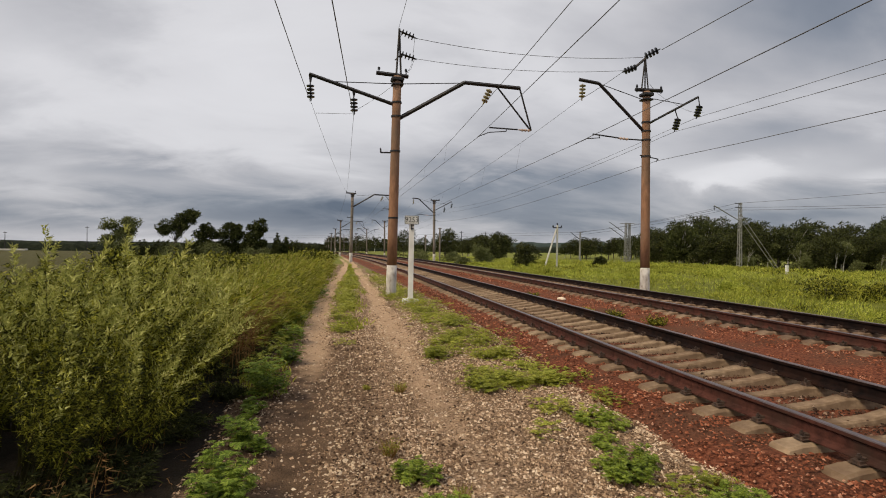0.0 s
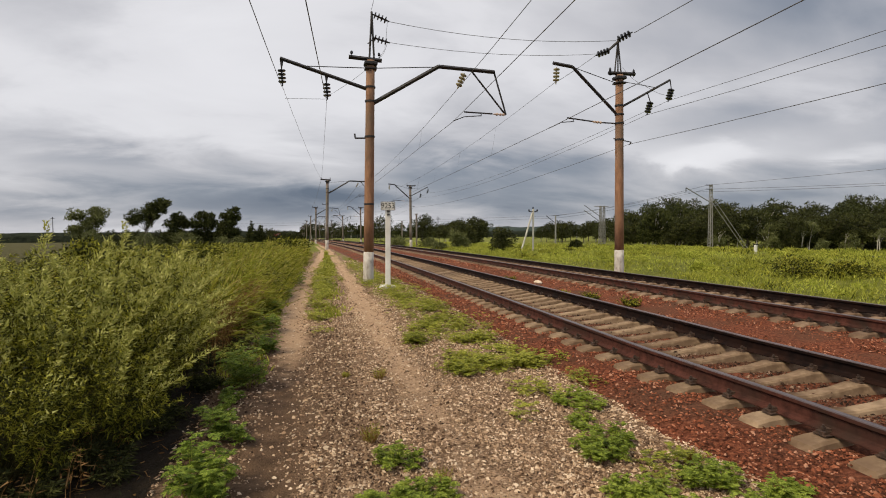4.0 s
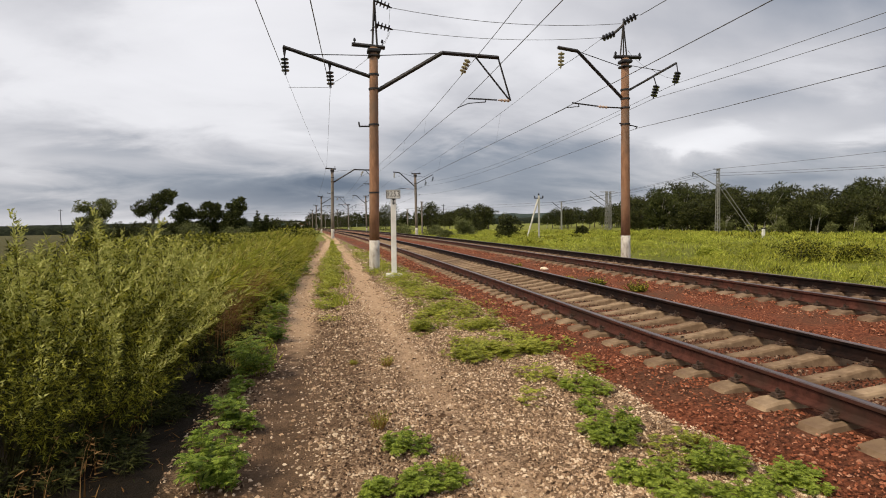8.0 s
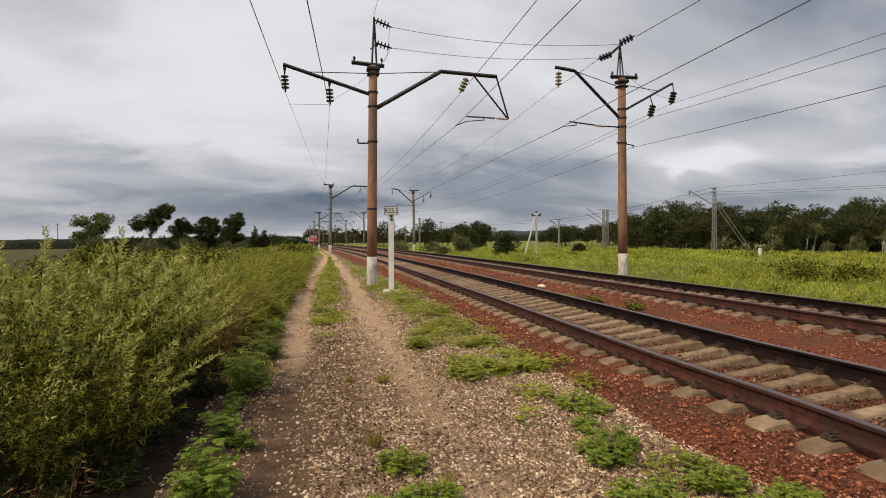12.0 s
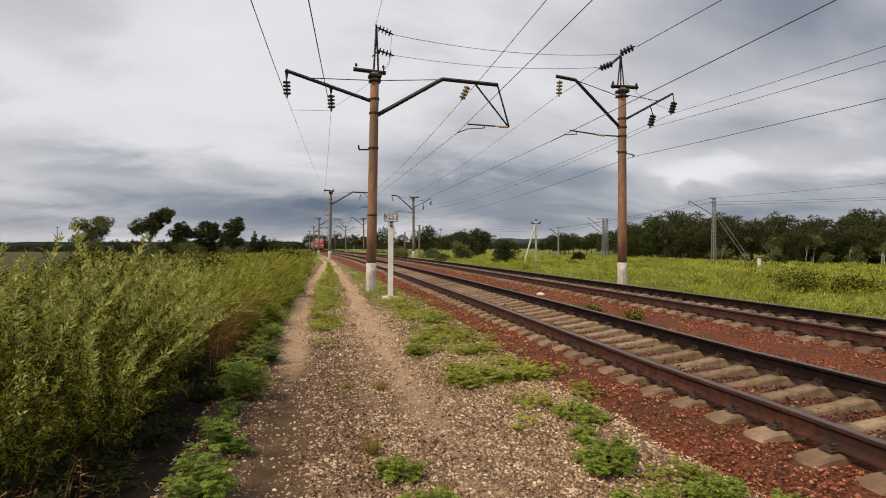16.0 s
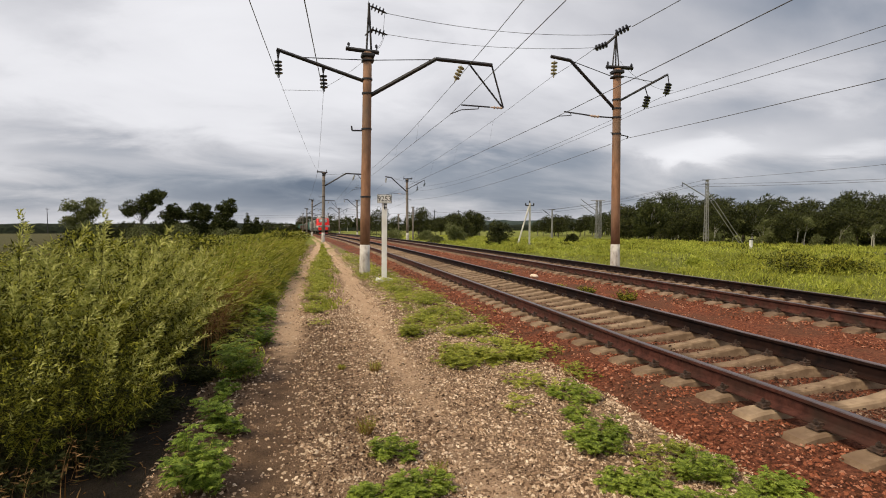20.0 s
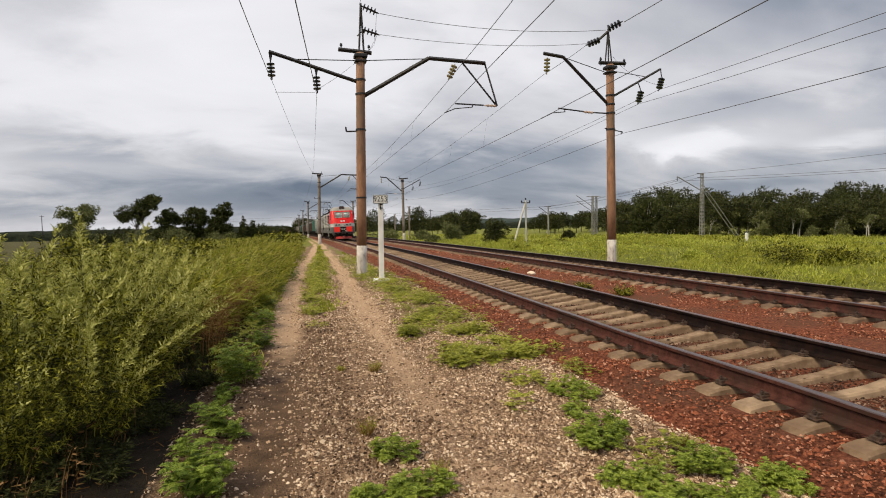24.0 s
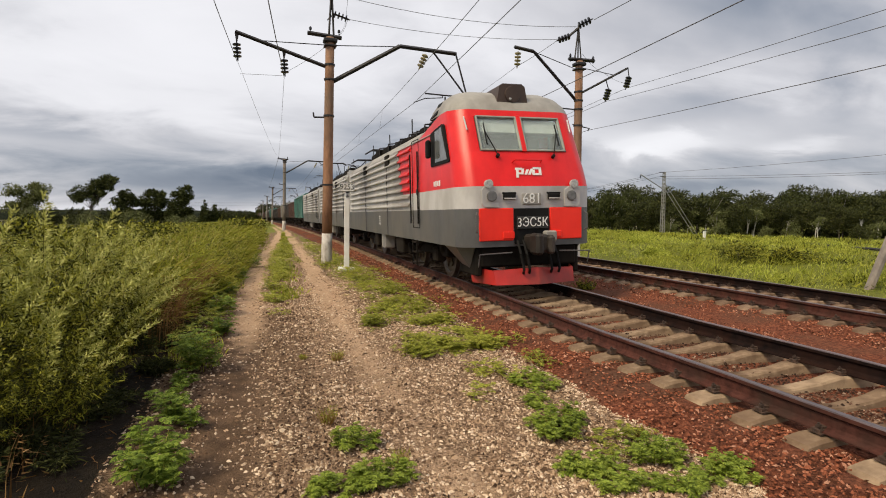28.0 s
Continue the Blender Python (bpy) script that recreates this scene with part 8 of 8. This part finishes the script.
        bmesh.ops.recalc_face_normals(bm, faces=bm.faces[:])
        cl = part("lamp_housing", bm, M_LIGHTGREY, t)
        bm = bmesh.new()
        lathe(bm, [(0, 0.085), (0.06, 0.085), (0.065, 0.07)], (s * 0.90, -0.02, 2.03), (0, -1, 0), 20)
        part("headlight", bm, M_LAMP, cl, "lit round headlight")
        bm = bmesh.new()
        lathe(bm, [(0, 0.10), (0.03, 0.10), (0.035, 0.08)], (s * 0.84, -0.05, 1.80), (0, -1, 0), 20)
        part("marker_light", bm, M_LENS, cl, "unlit round marker light")
        bm = bmesh.new()
        box(bm, (s * 0.47, -0.03, 1.79), (0.25, 0.06, 0.11), 0.01)
        box(bm, (s * 0.47, -0.02, 1.86), (0.28, 0.05, 0.03), 0.005)
        part("foot_recess", bm, M_RUBBER, t, "dark foot recess")
        bm = bmesh.new()
        box(bm, (s * 0.47, -0.045, 1.755), (0.24, 0.07, 0.025), 0.004)
        part("foot_bar", bm, M_LIGHTGREY, t)
        bars("grab_rail", [(s * 1.13, -0.02, 1.12), (s * 1.17, -0.09, 1.16), (s * 1.17, -0.09, 1.44), (s * 1.13, -0.02, 1.5)], 0.013, M_DARKGREY, t)
        bars("grab_rail", [(s * 1.12, front_line(3.1)[0] - 0.01, 3.10), (s * 1.14, front_line(3.38)[0] + 0.01, 3.38)], 0.016, M_LIGHTGREY, t)
    bars("grab_rail", [(-0.30, 0.20, 2.46), (-0.28, 0.10, 2.50), (0.28, 0.10, 2.50), (0.30, 0.20, 2.46)], 0.014, M_RED, t)
    # emblem as plain slanted shapes, lying on the sloping face
    emblem = None
    for x, z, w, h, sh in ((-0.245, -0.03, 0.055, 0.20, 0.03), (-0.20, 0.06, 0.15, 0.045, 0.0), (-0.125, 0.02, 0.055, 0.09, 0.02), (-0.17, -0.04, 0.10, 0.04, 0.0), (-0.045, -0.01, 0.055, 0.11, 0.06), (0.04, 0.0, 0.055, 0.13, 0.08),
                           (0.165, -0.055, 0.17, 0.045, 0.0), (0.10, -0.01, 0.055, 0.10, 0.02), (0.245, 0.01, 0.055, 0.17, 0.02), (0.18, 0.075, 0.15, 0.045, 0.0)):
        bm = bmesh.new()
        prism(bm, [(x - w / 2 - sh / 2, z - h / 2), (x + w / 2 - sh / 2, z - h / 2), (x + w / 2 + sh / 2, z + h / 2), (x - w / 2 + sh / 2, z + h / 2)], 0.006)
        at = on_face(0, 2.27, 0.012)
        if emblem is None:
            emblem = part("emblem", bm, M_WHITE, t, "white slanted emblem bars", at)
        else:
            part("emblem_bar", bm, M_WHITE, emblem)
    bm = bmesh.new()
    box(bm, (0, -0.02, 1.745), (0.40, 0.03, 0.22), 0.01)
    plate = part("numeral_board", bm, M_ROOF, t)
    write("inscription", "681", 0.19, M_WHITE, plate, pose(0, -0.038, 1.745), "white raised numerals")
    bm = bmesh.new()
    box(bm, (0, 0.02, 1.22), (0.72, 0.08, 0.68))
    part("coupler_recess", bm, M_RUBBER, t, "black recess round the coupler")
    bm = bmesh.new()
    box(bm, (0, -0.05, 1.29), (0.66, 0.03, 0.24), 0.01)
    plate = part("type_plate", bm, M_BLACK, t)
    w = write("inscription", "3ЭС5К", 0.175, M_WHITE, plate, pose(0, -0.068, 1.29), "white raised characters")
    for v in w.data.vertices:
        v.co.x *= 0.86
    # coupler, hoses
    bm = bmesh.new()
    box(bm, (0, -0.20, 0.90), (0.34, 0.46, 0.34), 0.05)
    box(bm, (-0.14, -0.50, 0.90), (0.16, 0.34, 0.40), 0.05)
    box(bm, (0.18, -0.42, 0.88), (0.14, 0.22, 0.36), 0.05)
    part("coupler", bm, M_COUPLER, t, "worn steel coupler head")
    bm = bmesh.new()
    box(bm, (0.33, -0.12, 1.02), (0.26, 0.14, 0.22), 0.03)
    part("socket_box", bm, M_ROOF, t)
    for x in (-0.34, -0.22, 0.24, 0.40):
        bars("brake_hose", [(x, -0.10, 0.95), (x - 0.03, -0.32, 0.70), (x + 0.02, -0.34, 0.42), (x + 0.05, -0.24, 0.34)], 0.026, M_RUBBER, t, 8)
    # snow plough
    bm = bmesh.new()
    a = [bm.verts.new(p) for p in ((-1.05, 0.45, 0.13), (-0.82, -0.18, 0.13), (0, -0.36, 0.13), (0.82, -0.18, 0.13), (1.05, 0.45, 0.13))]
    b = [bm.verts.new(p) for p in ((-1.08, 0.52, 0.44), (-0.84, -0.10, 0.40), (0, -0.26, 0.44), (0.84, -0.10, 0.40), (1.08, 0.52, 0.44))]
    for i in range(4):
        bm.faces.new((a[i], a[i + 1], b[i + 1], b[i]))
    r = bmesh.ops.extrude_face_region(bm, geom=bm.faces[:])
    bmesh.ops.translate(bm, vec=(0, 0.05, 0), verts=[v for v in r["geom"] if isinstance(v, bmesh.types.BMVert)])
    bmesh.ops.recalc_face_normals(bm, faces=bm.faces[:])
    part("snow_plough", bm, M_PLOUGH, t, "scuffed red snow plough")
    bm = bmesh.new()
    box(bm, (0, 0.24, 0.64), (2.05, 0.3, 0.40), 0.04)
    for s in (-1, 1):
        box(bm, (s * 1.04, 0.62, 0.56), (0.12, 1.0, 0.56), 0.03)
    part("buffer_beam", bm, M_UNDER, t)
    # skirt plates between the body and the plough
    for s in (-1, 1):
        bm = bmesh.new()
        q = [bm.verts.new(p) for p in ((s * 1.385, 0.52, 0.845), (s * 1.385, 1.25, 0.845), (s * 1.10, 0.95, 0.46), (s * 1.09, 0.50, 0.40), (s * 1.13, 0.14, 0.845))]
        r = [bm.verts.new(v.co + Vector((-0.03 * s, 0.02, 0.0))) for v in q]
        for a, b in (((0, 1, 2, 3), 0), ((4, 0, 3), 0)):
            bm.faces.new([q[i] for i in a])
            bm.faces.new([r[i] for i in a[::-1]])
        for i in range(4):
            bm.faces.new((q[i], q[i + 1], r[i + 1], r[i]))
        bmesh.ops.recalc_face_normals(bm, faces=bm.faces[:])
        part("skirt_plate", bm, M_DARKGREY, t, "dark grey sloping skirt plate")
    bars("front_rail", [(-1.15, -0.12, 0.48), (-1.15, -0.2, 0.72), (-0.5, -0.2, 0.74)], 0.012, M_DARKGREY, t)
    bars("front_rail", [(1.15, -0.12, 0.48), (1.15, -0.2, 0.72), (0.5, -0.2, 0.74)], 0.012, M_DARKGREY, t)


M_SIDEGLASS = material("side_glass", two((0.10, 0.11, 0.115), (0.14, 0.15, 0.155)), 4, 3, 0.05, bump=0, gloss=1.0)


def wagon(label, mat, covered, length=12.6, seed=0):
    """A four-axle freight wagon: ribbed body on two bogies; open wagons have a rim and load, covered ones a curved roof."""
    t = empty("freight_wagon", label, "freight wagon", "freight wagons")
    w, z0, z1 = 1.42, 1.15, 3.05 if not covered else 3.35
    bm = bmesh.new()
    for s in (-1, 1):
        box(bm, (s * w, length / 2, (z0 + z1) / 2), (0.06, length - 0.7, z1 - z0))
    for y in (0.38, length - 0.38):
        box(bm, (0, y, (z0 + z1) / 2), (2 * w, 0.06, z1 - z0))
    part("body", bm, mat, t)
    for s in (-1, 1):
        for k in range(8):
            bm = bmesh.new()
            box(bm, (s * (w + 0.06), 0.45 + (length - 0.9) * k / 7, (z0 + z1) / 2), (0.08, 0.12, z1 - z0 - 0.04))
            part("rib", bm, mat, t)
        bm = bmesh.new()
        box(bm, (s * (w + 0.03), length / 2, z1), (0.14, length - 0.66, 0.12), 0.02)
        part("top_rail", bm, mat, t)
    bm = bmesh.new()
    box(bm, (0, length / 2, 1.02), (2.5, length - 0.5, 0.26), 0.03)
    part("underframe", bm, M_UNDER, t)
    bm = bmesh.new()
    if covered:
        prism(bm, [(-w - 0.05, z1), (w + 0.05, z1), (w * 0.75, z1 + 0.30), (w * 0.3, z1 + 0.42), (-w * 0.3, z1 + 0.42), (-w * 0.75, z1 + 0.30)], length - 0.7, pose(0, 0.35, 0))
        part("roof", bm, mat, t)
    else:
        bmesh.ops.create_grid(bm, x_segments=6, y_segments=24, size=0.5)
        rng = np.random.RandomState(seed)
        for v in bm.verts:
            v.co = Vector((v.co.x * (2 * w - 0.1), length / 2 + v.co.y * (length - 0.9), z1 - 0.25 + 0.3 * (1 - abs(v.co.x) * 2) + rng.normal(0, 0.04)))
        part("load", bm, M_SLATE, t, "dark heaped load")
    for y in (2.3, length - 2.3):
        bogie(t, y, 0.47, 1.85)
    bm = bmesh.new()
    box(bm, (0, -0.02, 0.95), (0.3, 0.7, 0.3), 0.04)
    box(bm, (0, length + 0.02, 0.95), (0.3, 0.7, 0.3), 0.04)
    part("coupler", bm, M_UNDER, t)
    return t


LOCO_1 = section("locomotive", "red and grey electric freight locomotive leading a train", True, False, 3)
LOCO_2 = section("locomotive_section", "grey ribbed middle section of an electric locomotive", False, False, 4)
LOCO_3 = section("locomotive_section", "grey ribbed rear section with a raised pantograph", False, True, 5)
LOCO_SPIN = list(SPIN)
W_TEAL = wagon("teal-green covered freight wagon behind the locomotive", M_TEAL, True)
W_BROWN = wagon("rusty brown open freight wagon with dark load", M_BROWN, False, seed=2)
W_SLATE = wagon("dark grey open freight wagon with dark load", M_SLATE, False, seed=3)
W_GREY = wagon("pale grey covered freight wagon", M_WAGONGREY, True)
TRAIN = [(LOCO_1, 0.0, SECTION), (LOCO_2, SECTION + 0.1, SECTION), (LOCO_3, 2 * SECTION + 0.2, SECTION)]
OFFSET = 3 * SECTION + 0.5
for k, src in enumerate((W_TEAL, W_BROWN, W_SLATE, W_GREY, 1, 2, 2, 1, 0, 2, 1, 3, 2, 1, 1, 2, 2, 1)):
    ob = src if not isinstance(src, int) else copy_thing((W_TEAL, W_BROWN, W_SLATE, W_GREY)[src], pose(0, 0, 0))
    TRAIN.append((ob, OFFSET, 12.6))
    OFFSET += 13.0

NOSE_END, SPEED = 9.55, 14.6   # metres ahead of the camera at the end, metres a second


def nose(t):
    return NOSE_END + SPEED * (28.0 - t)


def motions():
    tilt = math.degrees(math.atan(CANT / 1.59))
    for ob, back, length in TRAIN:
        rows = []
        for k in range(57):
            t = k * 0.5
            y0 = nose(t) + back
            y1 = y0 + length
            a, b = y0 + 3, y1 - 3
            xa, xb, za, zb = (float(v) for v in (mid_1(a), mid_1(b), fall(a), fall(b)))
            yaw = math.degrees(math.atan2(-(xb - xa), b - a))
            slope = math.degrees(math.atan2(zb - za, b - a))
            x = xa - (xb - xa) / (b - a) * 3
            z = za - (zb - za) / (b - a) * 3 + RAIL_Z + CANT / 2
            rows.append((t, pose(x, y0, z, slope, -tilt, yaw)))
        walk(ob, rows)
    # gusts of wind rock the wormwood and the reeds
    gust_t = [0, 1, 2, 3, 4.2, 6, 7, 8.5, 10, 11.5, 13, 15, 16.5, 18, 19.5, 21, 22.5, 24.5, 26.5, 28]
    gust_v = [0.45, 0.6, 0.35, 0.5, 0.7, 1.0, 0.45, 0.3, 0.5, 0.6, 0.5, 0.25, 0.1, 0.4, 0.55, 0.35, 0.5, 0.2, 0.35, 0.45]
    for ob, at, ph, share in SWAY:
        rows = []
        for k in range(41):
            t = 0.7 * k
            g = float(np.interp(t - 0.4 * ph, gust_t, gust_v)) * (0.8 + 0.4 * ph) + 0.10 * math.sin(2.3 * t + 19 * ph)
            turn = at.to_3x3().to_4x4()
            tilt_m = Matrix.Rotation(radians(share * (-6 + 19 * g)), 4, "Y") @ Matrix.Rotation(radians(2.0 * math.sin(1.7 * t + 11 * ph)), 4, "X")
            rows.append((t, Matrix.Translation(at.translation) @ tilt_m @ turn))
        walk(ob, rows)
    for w, r, y in LOCO_SPIN[:4]:
        walk(w, [(k / 30, pose(0, y, r, math.degrees(SPEED * k / 30 / r))) for k in range(841)])


motions()
